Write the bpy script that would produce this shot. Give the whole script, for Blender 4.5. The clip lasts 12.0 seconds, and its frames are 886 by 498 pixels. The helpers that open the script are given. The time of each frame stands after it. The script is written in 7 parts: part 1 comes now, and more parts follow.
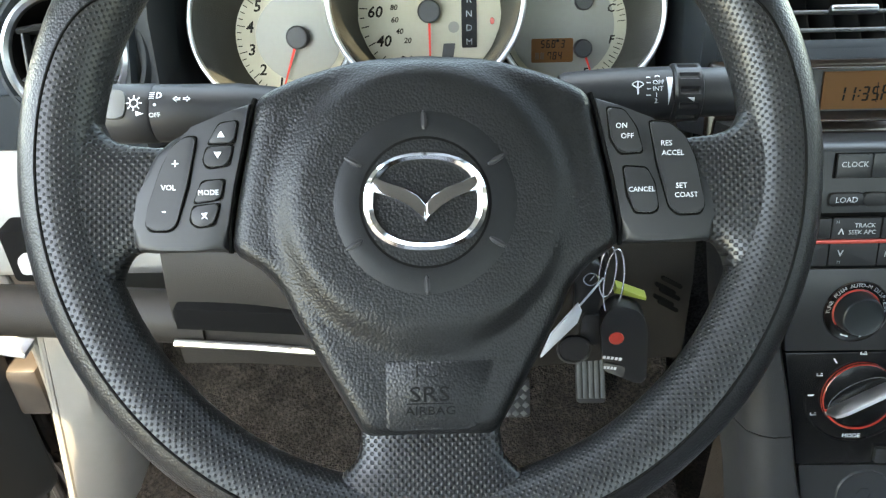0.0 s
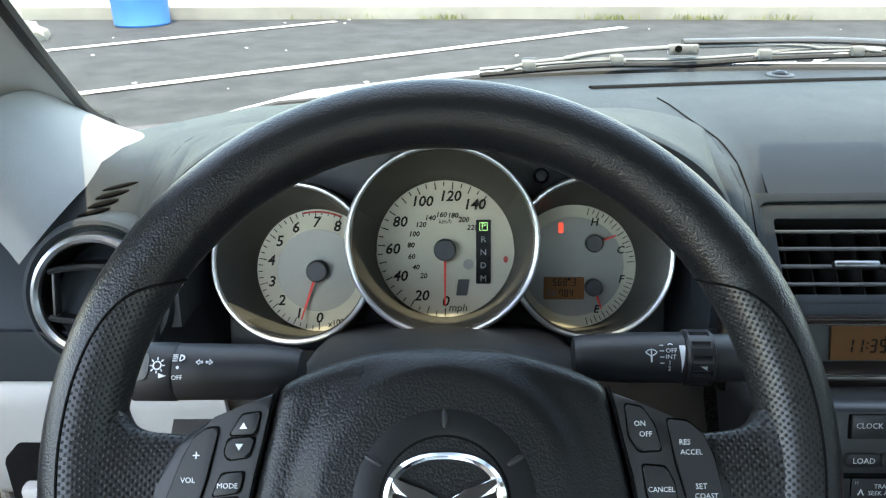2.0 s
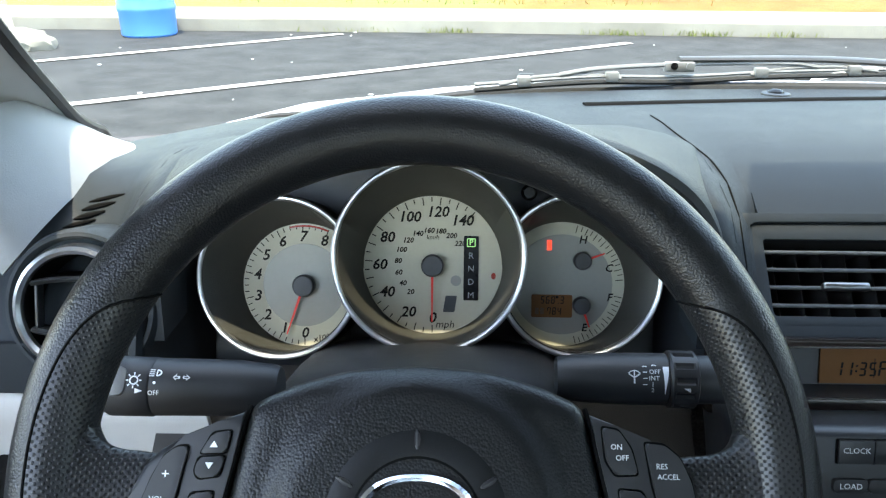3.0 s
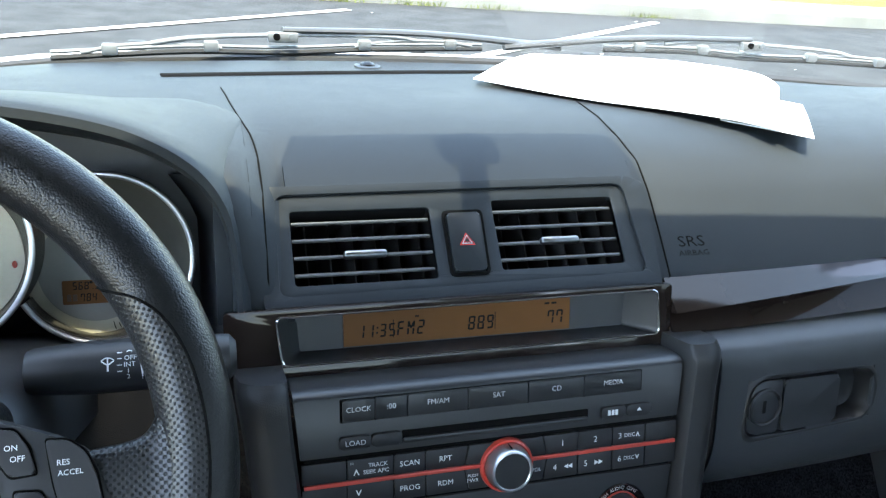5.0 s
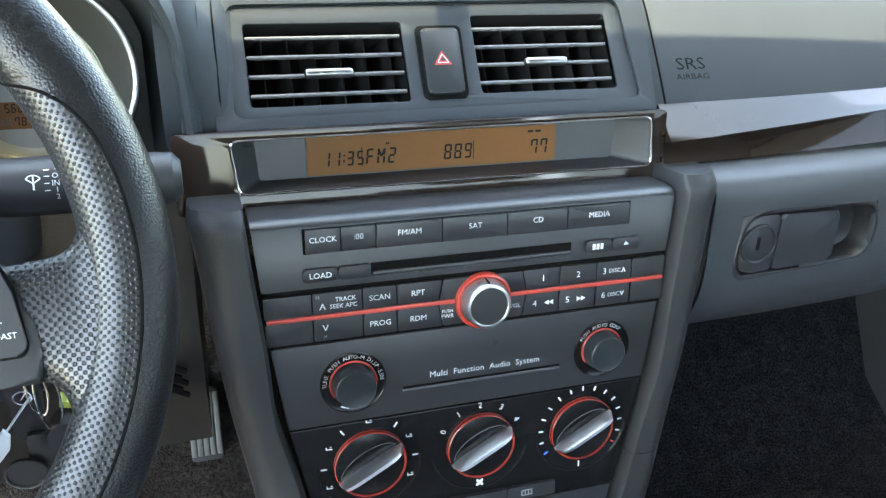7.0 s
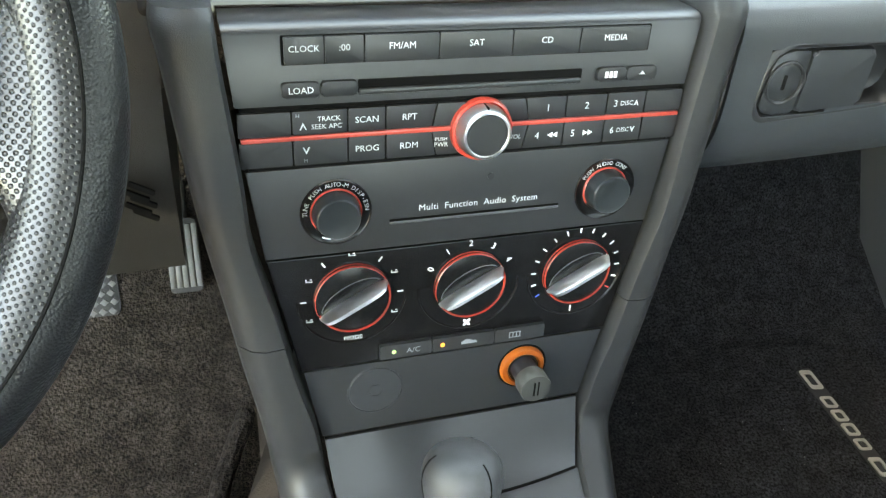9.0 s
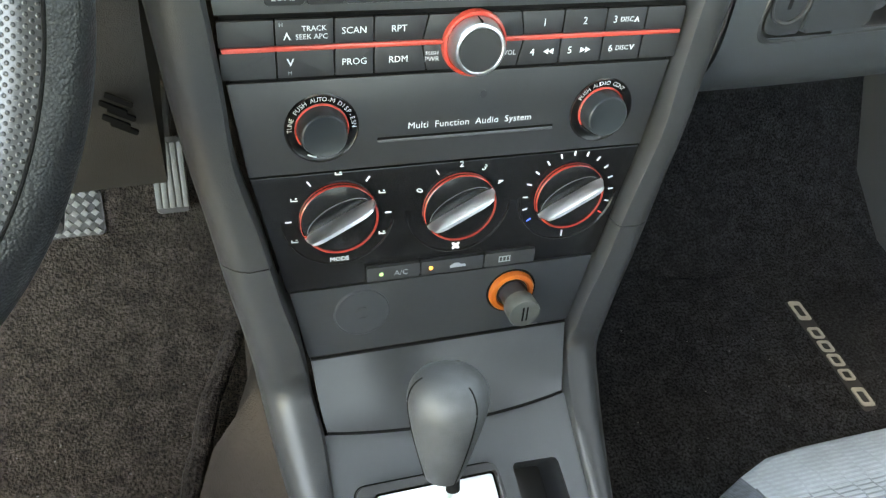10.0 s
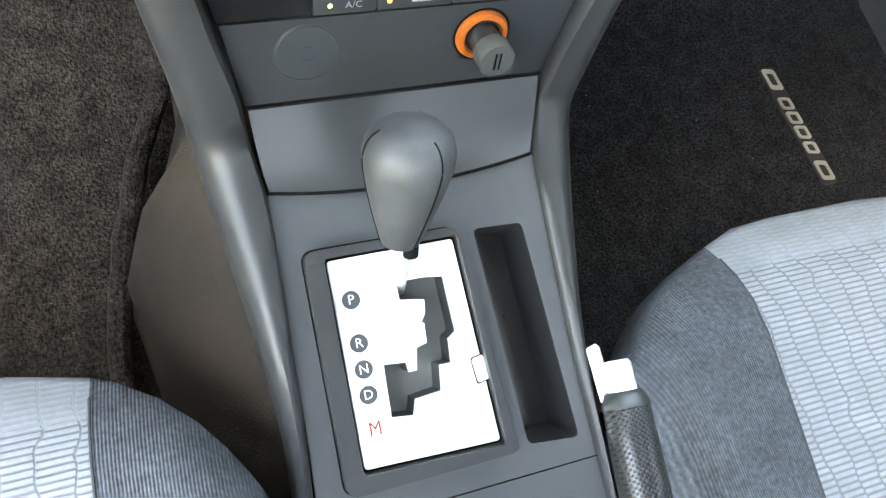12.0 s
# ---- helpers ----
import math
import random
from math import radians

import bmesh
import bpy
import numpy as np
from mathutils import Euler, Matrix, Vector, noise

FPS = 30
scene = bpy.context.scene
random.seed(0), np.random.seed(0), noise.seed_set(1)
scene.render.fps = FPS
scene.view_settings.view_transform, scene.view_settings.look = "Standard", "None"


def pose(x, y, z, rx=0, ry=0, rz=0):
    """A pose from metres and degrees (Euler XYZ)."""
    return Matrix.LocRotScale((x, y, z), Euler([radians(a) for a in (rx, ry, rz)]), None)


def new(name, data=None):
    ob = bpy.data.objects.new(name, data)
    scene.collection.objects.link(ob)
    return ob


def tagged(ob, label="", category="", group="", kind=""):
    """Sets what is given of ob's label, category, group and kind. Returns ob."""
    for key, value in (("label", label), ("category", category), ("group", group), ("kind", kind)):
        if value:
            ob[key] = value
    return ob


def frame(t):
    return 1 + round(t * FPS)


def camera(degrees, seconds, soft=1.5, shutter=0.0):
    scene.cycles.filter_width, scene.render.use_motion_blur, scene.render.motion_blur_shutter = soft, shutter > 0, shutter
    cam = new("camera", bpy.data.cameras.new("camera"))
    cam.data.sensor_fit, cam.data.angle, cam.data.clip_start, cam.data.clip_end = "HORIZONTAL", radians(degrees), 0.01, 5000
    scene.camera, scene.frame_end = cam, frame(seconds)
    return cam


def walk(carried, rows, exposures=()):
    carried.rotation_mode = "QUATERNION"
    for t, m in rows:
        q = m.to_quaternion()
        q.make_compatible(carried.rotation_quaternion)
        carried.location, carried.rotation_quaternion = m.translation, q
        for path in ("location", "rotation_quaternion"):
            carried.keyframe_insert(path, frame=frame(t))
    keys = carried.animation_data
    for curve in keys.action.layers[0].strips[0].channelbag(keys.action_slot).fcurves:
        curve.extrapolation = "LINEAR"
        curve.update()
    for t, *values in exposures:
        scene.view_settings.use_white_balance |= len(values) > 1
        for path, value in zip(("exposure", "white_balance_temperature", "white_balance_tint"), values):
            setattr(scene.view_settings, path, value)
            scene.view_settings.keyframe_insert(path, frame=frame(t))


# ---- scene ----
cam = camera(58.91, 12.0, soft=1.3)
PATH = [
    (0, 0.0231, 0.0549, 1.0496, 56.14, 1.58, 0.72),
    (0.5, 0.0236, 0.0535, 1.0637, 58.95, 1.68, 0.85),
    (1, 0.0200, 0.0629, 1.0816, 62.16, 1.57, 1.01),
    (1.5, 0.0165, 0.0723, 1.1047, 65.26, 1.08, 1.02),
    (2, 0.0154, 0.0827, 1.1145, 66.57, 0.68, 1.42),
    (2.5, 0.0132, 0.0824, 1.1180, 67.01, 0.27, 1.75),
    (3, 0.0282, 0.0879, 1.1153, 67.49, 0.12, 1.97),
    (3.5, 0.0903, 0.0903, 1.1181, 67.37, -0.46, -1.63),
    (3.7, 0.1121, 0.0871, 1.1236, 67.16, -0.91, -4.60),
    (5.3, 0.1879, 0.0707, 1.1261, 65.55, -4.53, -16.49),
    (5.5, 0.1855, 0.0656, 1.1301, 65.37, -4.48, -16.44),
    (6, 0.1965, 0.0764, 1.1130, 63.23, -4.34, -16.47),
    (6.5, 0.2023, 0.0903, 1.0961, 59.42, -4.43, -16.59),
    (7, 0.2089, 0.1003, 1.0786, 56.14, -4.59, -16.61),
    (7.2, 0.2114, 0.1012, 1.0689, 55.42, -4.58, -16.53),
    (9, 0.2175, 0.1254, 1.0396, 45.19, -7.01, -15.71),
    (9.5, 0.2233, 0.1301, 1.0264, 41.96, -7.45, -15.62),
    (10, 0.2230, 0.1295, 1.0275, 39.94, -8.03, -15.35),
    (10.5, 0.2271, 0.1353, 1.0080, 35.25, -8.49, -15.57),
    (11, 0.2274, 0.1438, 0.9870, 29.84, -9.49, -16.13),
    (11.5, 0.2275, 0.1506, 0.9739, 26.42, -11.13, -16.54),
    (12, 0.2292, 0.1552, 0.9606, 23.70, -12.28, -16.45),
]
EXPOSURE = [(0, 5.05, 10300, 8), (0.5, 4.6, 9800, 8), (1, 4.0, 8900, 9), (1.5, 4.0, 8800, 9), (2.5, 3.85, 8300, 10), (3.7, 4.15, 8000, 10), (5.5, 4.28, 7700, 10), (6, 4.5, 7900, 10), (6.5, 5.0, 8100, 10), (7.2, 5.5, 9300, 9), (9, 5.9, 11700, 6), (10.5, 5.95, 11400, 7), (11.2, 6.05, 10900, 8), (12, 6.2, 10900, 8)]
walk(cam, [(t, pose(*p)) for t, *p in PATH], EXPOSURE)

# ---- world and sun ----
world = bpy.data.worlds.new("world")
scene.world = world
world.use_nodes = True
wn = world.node_tree
sky = wn.nodes.new("ShaderNodeTexSky")
sky.sky_type, sky.sun_disc = "NISHITA", False
SUN_EL, SUN_AZ = radians(78.3), radians(184)   # azimuth from +y, clockwise seen from above
sky.sun_elevation, sky.sun_rotation = SUN_EL, SUN_AZ
wn.links.new(sky.outputs[0], wn.nodes["Background"].inputs[0])
wn.nodes["Background"].inputs[1].default_value = 0.15
sun = new("sun", bpy.data.lights.new("sun", "SUN"))
sun.data.energy, sun.data.angle, sun.data.color = 1.1, radians(0.6), (1.0, 0.95, 0.87)
sun_dir = Vector((math.sin(SUN_AZ) * math.cos(SUN_EL), math.cos(SUN_AZ) * math.cos(SUN_EL), math.sin(SUN_EL)))
sun.matrix_world = Matrix.Translation((0, 0, 6)) @ sun_dir.to_track_quat("Z", "Y").to_matrix().to_4x4()


# ---- materials ----
def mat(name, color, rough=0.5, metal=0.0, noise_scale=40.0, vary=0.12, bump=0.0, bump_scale=900.0, spec=0.5, coat=0.0,
        bump_kind="noise", stain=0.0, dist=0.001, hard=0.0):
    m = bpy.data.materials.new(name)
    m.use_nodes = True
    nt = m.node_tree
    b = nt.nodes["Principled BSDF"]
    b.inputs["Roughness"].default_value, b.inputs["Metallic"].default_value = rough, metal
    b.inputs["Specular IOR Level"].default_value = spec
    b.inputs["Coat Weight"].default_value = coat
    b.inputs["Coat Roughness"].default_value = 0.06
    tc = nt.nodes.new("ShaderNodeTexCoord")
    n1 = nt.nodes.new("ShaderNodeTexNoise")
    n1.inputs["Scale"].default_value, n1.inputs["Detail"].default_value = noise_scale, 6
    nt.links.new(tc.outputs["Object"], n1.inputs["Vector"])
    ramp = nt.nodes.new("ShaderNodeMix")
    ramp.data_type = "RGBA"
    lo = [c * (1 - vary) for c in color]
    hi = [min(1, c * (1 + vary)) for c in color]
    ramp.inputs["A"].default_value, ramp.inputs["B"].default_value = (*lo, 1), (*hi, 1)
    if hard:
        hr = nt.nodes.new("ShaderNodeMapRange")
        hr.inputs["From Min"].default_value, hr.inputs["From Max"].default_value = 0.5 - hard, 0.5 + hard
        nt.links.new(n1.outputs["Fac"], hr.inputs["Value"])
        nt.links.new(hr.outputs["Result"], ramp.inputs["Factor"])
    else:
        nt.links.new(n1.outputs["Fac"], ramp.inputs["Factor"])
    out = ramp.outputs["Result"]
    if stain:
        n2 = nt.nodes.new("ShaderNodeTexNoise")
        n2.inputs["Scale"].default_value, n2.inputs["Detail"].default_value = noise_scale * 0.15, 4
        nt.links.new(tc.outputs["Object"], n2.inputs["Vector"])
        r2 = nt.nodes.new("ShaderNodeMapRange")
        r2.inputs["From Min"].default_value, r2.inputs["From Max"].default_value = 0.35, 0.7
        r2.inputs["To Min"].default_value, r2.inputs["To Max"].default_value = 1 - stain, 1 + stain
        nt.links.new(n2.outputs["Fac"], r2.inputs["Value"])
        mul = nt.nodes.new("ShaderNodeMix")
        mul.data_type, mul.blend_type = "RGBA", "MULTIPLY"
        mul.inputs["Factor"].default_value = 1
        nt.links.new(out, mul.inputs["A"])
        nt.links.new(r2.outputs["Result"], mul.inputs["B"])
        out = mul.outputs["Result"]
    nt.links.new(out, b.inputs["Base Color"])
    rr = nt.nodes.new("ShaderNodeMapRange")
    rr.inputs["To Min"].default_value, rr.inputs["To Max"].default_value = rough * 0.88, min(1, rough * 1.12)
    nt.links.new(n1.outputs["Fac"], rr.inputs["Value"])
    nt.links.new(rr.outputs["Result"], b.inputs["Roughness"])
    if bump:
        if bump_kind == "voronoi":
            t = nt.nodes.new("ShaderNodeTexVoronoi")
            t.feature = "F1"
            h = t.outputs["Distance"]
        else:
            t = nt.nodes.new("ShaderNodeTexNoise")
            t.inputs["Detail"].default_value = 3
            h = t.outputs["Fac"]
        t.inputs["Scale"].default_value = bump_scale
        nt.links.new(tc.outputs["Object"], t.inputs["Vector"])
        bp = nt.nodes.new("ShaderNodeBump")
        bp.inputs["Strength"].default_value, bp.inputs["Distance"].default_value = bump, dist
        bp.invert = bump_kind == "voronoi"
        nt.links.new(h, bp.inputs["Height"])
        nt.links.new(bp.outputs["Normal"], b.inputs["Normal"])
    return m


def emit(name, color, strength):
    m = mat(name, color, 0.4)
    b = m.node_tree.nodes["Principled BSDF"]
    b.inputs["Emission Color"].default_value, b.inputs["Emission Strength"].default_value = (*color, 1), strength
    return m


def glass(name, color=(1, 1, 1), rough=0.0, alpha=0.06):
    """Thin pane: clear with a mirror film."""
    m = bpy.data.materials.new(name)
    m.use_nodes = True
    nt = m.node_tree
    nt.nodes.clear()
    o = nt.nodes.new("ShaderNodeOutputMaterial")
    t = nt.nodes.new("ShaderNodeBsdfTransparent")
    g = nt.nodes.new("ShaderNodeBsdfGlossy")
    mx = nt.nodes.new("ShaderNodeMixShader")
    t.inputs[0].default_value = (*color, 1)
    g.inputs["Roughness"].default_value = rough
    mx.inputs[0].default_value = alpha
    nt.links.new(t.outputs[0], mx.inputs[1])
    nt.links.new(g.outputs[0], mx.inputs[2])
    nt.links.new(mx.outputs[0], o.inputs[0])
    return m


def dotted(name, color, pitch, depth, rough=0.42, uv=True, sharp=0.36):
    """Leather with staggered round dimples."""
    m = mat(name, color, rough, 0, 60, 0.15, spec=0.4)
    nt = m.node_tree
    b = nt.nodes["Principled BSDF"]
    tc = [n for n in nt.nodes if n.bl_idname == "ShaderNodeTexCoord"][0]
    sep = nt.nodes.new("ShaderNodeSeparateXYZ")
    nt.links.new(tc.outputs["UV" if uv else "Object"], sep.inputs[0])

    def mth(op, a, bb=None):
        n = nt.nodes.new("ShaderNodeMath")
        n.operation = op
        for i, v in enumerate((a, bb)):
            if v is None:
                continue
            if isinstance(v, (int, float)):
                n.inputs[i].default_value = v
            else:
                nt.links.new(v, n.inputs[i])
        return n.outputs[0]

    x = mth("DIVIDE", sep.outputs[0], pitch)
    y = mth("DIVIDE", sep.outputs[1], pitch * 0.52)
    row = mth("FLOOR", y)
    odd = mth("MULTIPLY", mth("MODULO", mth("ABSOLUTE", row), 2), 0.5)
    fx = mth("SUBTRACT", mth("FRACT", mth("ADD", x, odd)), 0.5)
    fy = mth("MULTIPLY", mth("SUBTRACT", mth("FRACT", y), 0.5), 0.52)
    d = mth("SQRT", mth("ADD", mth("MULTIPLY", fx, fx), mth("MULTIPLY", fy, fy)))
    mr = nt.nodes.new("ShaderNodeMapRange")
    mr.interpolation_type = "SMOOTHSTEP"
    mr.inputs["From Min"].default_value, mr.inputs["From Max"].default_value = sharp * 0.35, sharp
    nt.links.new(d, mr.inputs["Value"])
    src = b.inputs["Base Color"].links[0].from_socket
    hole = nt.nodes.new("ShaderNodeMix")
    hole.data_type = "RGBA"
    hole.inputs["A"].default_value = (0.0070, 0.0072, 0.0076, 1)
    nt.links.new(mr.outputs["Result"], hole.inputs["Factor"])
    nt.links.new(src, hole.inputs["B"])
    nt.links.new(hole.outputs["Result"], b.inputs["Base Color"])
    sp = nt.nodes.new("ShaderNodeMath")
    sp.operation = "MULTIPLY_ADD"
    sp.inputs[1].default_value, sp.inputs[2].default_value = 0.22, 0.26
    nt.links.new(mr.outputs["Result"], sp.inputs[0])
    nt.links.new(sp.outputs[0], b.inputs["Specular IOR Level"])
    bp = nt.nodes.new("ShaderNodeBump")
    bp.inputs["Strength"].default_value, bp.inputs["Distance"].default_value = 1.0, depth
    nt.links.new(mr.outputs["Result"], bp.inputs["Height"])
    nt.links.new(bp.outputs["Normal"], b.inputs["Normal"])
    return m


M = {}
M["dash"] = mat("dash_vinyl", (0.024, 0.029, 0.0335), 0.50, 0, 30, 0.1, 0.4, 1500, spec=0.12, stain=0.06, dist=0.0006)
M["dash_dark"] = mat("dash_plastic", (0.021, 0.0232, 0.026), 0.40, 0, 30, 0.12, 0.35, 1300, stain=0.08, dist=0.0006)
M["charcoal"] = mat("charcoal_plastic", (0.0195, 0.0208, 0.0222), 0.36, 0, 50, 0.1, 0.12, 2500, stain=0.05, dist=0.0004)
M["black"] = mat("black_plastic", (0.012, 0.012, 0.013), 0.4, 0, 60, 0.15, 0.1, 2000, dist=0.0004)
M["gap"] = mat("gap_black", (0.004, 0.004, 0.004), 1.0, spec=0.1)
M["gloss"] = mat("gloss_black", (0.006, 0.006, 0.0065), 0.22, 0, 80, 0.2, spec=0.24)
M["wood"] = mat("dark_gloss_trim", (0.017, 0.0115, 0.0095), 0.07, 0, 14, 0.5, spec=0.32, coat=0.0, stain=0.3)
M["leather"] = mat("black_leather", (0.0085, 0.0089, 0.0098), 0.32, 0, 60, 0.15, 0.8, 900, spec=0.36, bump_kind="voronoi", dist=0.00028)
M["pad"] = mat("airbag_vinyl", (0.0085, 0.0088, 0.0094), 0.34, 0, 40, 0.12, 0.8, 820, spec=0.28, bump_kind="voronoi", dist=0.00028)
M["perf"] = dotted("perforated_leather", (0.0125, 0.0130, 0.0138), 0.0034, 0.0003, 0.34, sharp=0.26)
M["perf_flat"] = dotted("perforated_leather_flat", (0.0125, 0.0130, 0.0138), 0.0034, 0.0004, 0.32, uv=False, sharp=0.30)
# Paler charcoal: light on the upward-facing console top is put into its colour
M["console"] = mat("paler_charcoal_plastic", (0.036, 0.0385, 0.041), 0.42, 0, 50, 0.1, 0.15, 2500, stain=0.06, dist=0.0004)
M["lid"] = mat("glove_box_vinyl", (0.032, 0.036, 0.040), 0.42, 0, 30, 0.1, 0.4, 1400, stain=0.06, dist=0.0006)
M["softprint"] = mat("worn_white_print", (0.42, 0.43, 0.44), 0.5, 0, 200, 0.1)
M["lighter"] = mat("olive_grey_knob", (0.050, 0.050, 0.043), 0.5, 0, 60, 0.2, 0.2, 1500)
# Pale grey holds the light caught along louvre noses and lips
M["louvre"] = mat("lit_edge_plastic", (0.050, 0.054, 0.058), 0.34, 0, 60, 0.1, 0.1, 2000, dist=0.0003)
M["hazard"] = mat("switch_plastic", (0.018, 0.0215, 0.024), 0.30, 0, 60, 0.1, 0.1, 2000, spec=0.3, dist=0.0003)
M["tab"] = mat("worn_silver_tab", (0.27, 0.28, 0.29), 0.30, 1, 90, 0.15)
M["ring_red"] = mat("dark_red_ring", (0.30, 0.030, 0.020), 0.25, 0, 60, 0.1, coat=0.3)
M["button"] = mat("button_rubber", (0.013, 0.0137, 0.015), 0.5, 0, 60, 0.12, 0.1, 2200, dist=0.0004)
M["white"] = mat("white_print", (0.68, 0.69, 0.70), 0.5, 0, 200, 0.08)
M["greyprint"] = mat("grey_print", (0.26, 0.27, 0.28), 0.5, 0, 200, 0.1)
M["chrome"] = mat("chrome", (0.82, 0.83, 0.84), 0.12, 1, 60, 0.04)
M["satin"] = mat("satin_silver", (0.62, 0.63, 0.64), 0.3, 1, 90, 0.08, 0.05, 1500)
M["red"] = mat("red_translucent_trim", (0.46, 0.045, 0.03), 0.32, 0, 60, 0.1, coat=0.3)
M["orange"] = mat("orange_plastic", (0.34, 0.072, 0.010), 0.35, 0, 60, 0.08)
M["dial"] = mat("dial_face", (0.42, 0.39, 0.30), 0.6, 0, 300, 0.05)
M["dial_grey"] = mat("dial_centre", (0.24, 0.236, 0.212), 0.45, 0.2, 300, 0.05)
M["dark_print"] = mat("dark_print", (0.012, 0.011, 0.010), 0.6, spec=0.1)
M["red_print"] = mat("red_print", (0.75, 0.03, 0.02), 0.5)
M["cone"] = mat("speckled_cone", (0.034, 0.033, 0.028), 0.42, 0, 1600, 0.8, 0.3, 1200)
M["carpet_grey"] = mat("grey_brown_carpet", (0.026, 0.0215, 0.0182), 0.95, 0, 260, 0.75, 1.0, 380, spec=0.1, stain=0.35, dist=0.005, hard=0.18)
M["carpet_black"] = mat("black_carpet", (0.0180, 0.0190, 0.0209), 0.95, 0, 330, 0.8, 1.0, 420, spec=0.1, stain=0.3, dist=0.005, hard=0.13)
M["side"] = mat("taupe_side_panel", (0.018, 0.0158, 0.0138), 0.55, 0, 40, 0.15, 0.35, 1200, spec=0.25, stain=0.1)
M["cheek"] = mat("brown_felt_side", (0.021, 0.0150, 0.0113), 0.92, 0, 60, 0.3, 0.5, 500, spec=0.15, stain=0.3, dist=0.002)
M["seat"] = mat("seat_bolster_cloth", (0.050, 0.054, 0.060), 0.85, 0, 300, 0.3, 0.6, 1500, spec=0.2)
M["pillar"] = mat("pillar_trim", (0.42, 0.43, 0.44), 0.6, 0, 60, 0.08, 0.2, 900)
# Darker copy of the pillar trim; shade is put into its colour
M["pillar_foot"] = mat("pillar_foot_trim_shaded", (0.20, 0.207, 0.213), 0.6, 0, 60, 0.08, 0.2, 900)
M["door"] = mat("door_vinyl", (0.055, 0.054, 0.053), 0.55, 0, 40, 0.1, 0.3, 900, stain=0.08)
M["rubber"] = mat("black_rubber", (0.012, 0.012, 0.012), 0.6)
M["paint"] = mat("silver_paint", (0.55, 0.57, 0.60), 0.25, 0.6, 300, 0.06, coat=0.6)
M["jamb"] = mat("grey_brown_metal", (0.085, 0.072, 0.064), 0.3, 0.4, 40, 0.35, stain=0.3)
M["rail"] = mat("rail_plastic", (0.0225, 0.0230, 0.0240), 0.40, 0, 30, 0.15, 0.35, 1300, spec=0.35, stain=0.12, dist=0.0006)
M["kick"] = mat("pale_kick_plastic", (0.20, 0.193, 0.178), 0.55, 0, 40, 0.12, 0.3, 900, stain=0.15)
M["paper"] = mat("white_paper", (0.85, 0.86, 0.88), 0.7, 0, 40, 0.03)
M["lcd"] = mat("amber_lcd", (0.150, 0.062, 0.018), 0.5, 0, 80, 0.08, spec=0.2)
M["asphalt"] = mat("asphalt", (0.038, 0.039, 0.040), 0.9, 0, 22, 0.4, 0.6, 120, spec=0.2, stain=0.25, dist=0.005)
M["line"] = mat("road_paint", (0.52, 0.52, 0.50), 0.8, 0, 12, 0.25, stain=0.15)
M["concrete"] = mat("kerb_concrete", (0.20, 0.188, 0.162), 0.9, 0, 5, 0.2, 0.5, 60, stain=0.2, dist=0.01)
M["soil"] = mat("dry_soil_and_turf", (0.215, 0.105, 0.040), 0.95, 0, 3, 0.35, 0.6, 30, spec=0.1, stain=0.3, dist=0.02)
_nt = M["soil"].node_tree
_bs = _nt.nodes["Principled BSDF"]
_src = _bs.inputs["Base Color"].links[0].from_socket
_tc = [n for n in _nt.nodes if n.bl_idname == "ShaderNodeTexCoord"][0]
_sx = _nt.nodes.new("ShaderNodeSeparateXYZ")
_nt.links.new(_tc.outputs["Object"], _sx.inputs[0])
_nz = _nt.nodes.new("ShaderNodeTexNoise")
_nz.inputs["Scale"].default_value = 0.8
_nt.links.new(_tc.outputs["Object"], _nz.inputs["Vector"])
_ad = _nt.nodes.new("ShaderNodeMath")
_ad.operation = "MULTIPLY_ADD"
_ad.inputs[1].default_value = 5.0
_nt.links.new(_nz.outputs["Fac"], _ad.inputs[0])
_nt.links.new(_sx.outputs[0], _ad.inputs[2])
_mr = _nt.nodes.new("ShaderNodeMapRange")
_mr.inputs["From Min"].default_value, _mr.inputs["From Max"].default_value = 2.6, 4.2
_nt.links.new(_ad.outputs[0], _mr.inputs["Value"])
_mx = _nt.nodes.new("ShaderNodeMix")
_mx.data_type = "RGBA"
_mx.inputs["A"].default_value = (0.155, 0.165, 0.055, 1)
_nt.links.new(_mr.outputs["Result"], _mx.inputs["Factor"])
_nt.links.new(_src, _mx.inputs["B"])
_nt.links.new(_mx.outputs["Result"], _bs.inputs["Base Color"])
M["barrel"] = mat("blue_plastic", (0.05, 0.22, 0.62), 0.45, 0, 6, 0.15, stain=0.12)
M["grass"] = mat("dry_grass", (0.14, 0.16, 0.045), 0.8, 0, 20, 0.5, spec=0.2)
M["roof_lining"] = mat("headliner", (0.34, 0.34, 0.33), 0.9, 0, 200, 0.06)
M["knobgrey"] = mat("grey_knob", (0.11, 0.11, 0.105), 0.5, 0, 60, 0.1, 0.2, 1500)
M["pedal"] = mat("worn_pedal_metal", (0.085, 0.085, 0.08), 0.5, 0.3, 60, 0.2)
M["piping"] = mat("grey_piping", (0.06, 0.06, 0.06), 0.5, 0, 300, 0.2)
M["fob"] = mat("fob_black", (0.014, 0.014, 0.015), 0.42, 0, 80, 0.1, 0.2, 1500)
M["tag"] = mat("pale_tag", (0.70, 0.76, 0.82), 0.4, 0, 60, 0.05)
M["glass"] = glass("windscreen_glass", (0.60, 0.665, 0.65), 0.0, 0.012)
# Tints of the unseen panes are set to hold back side and rear light
M["tint"] = glass("dimming_side_glass", (0.48, 0.50, 0.50), 0.0, 0.05)
M["rear_glass"] = glass("dimming_rear_glass", (0.42, 0.44, 0.44), 0.0, 0.05)
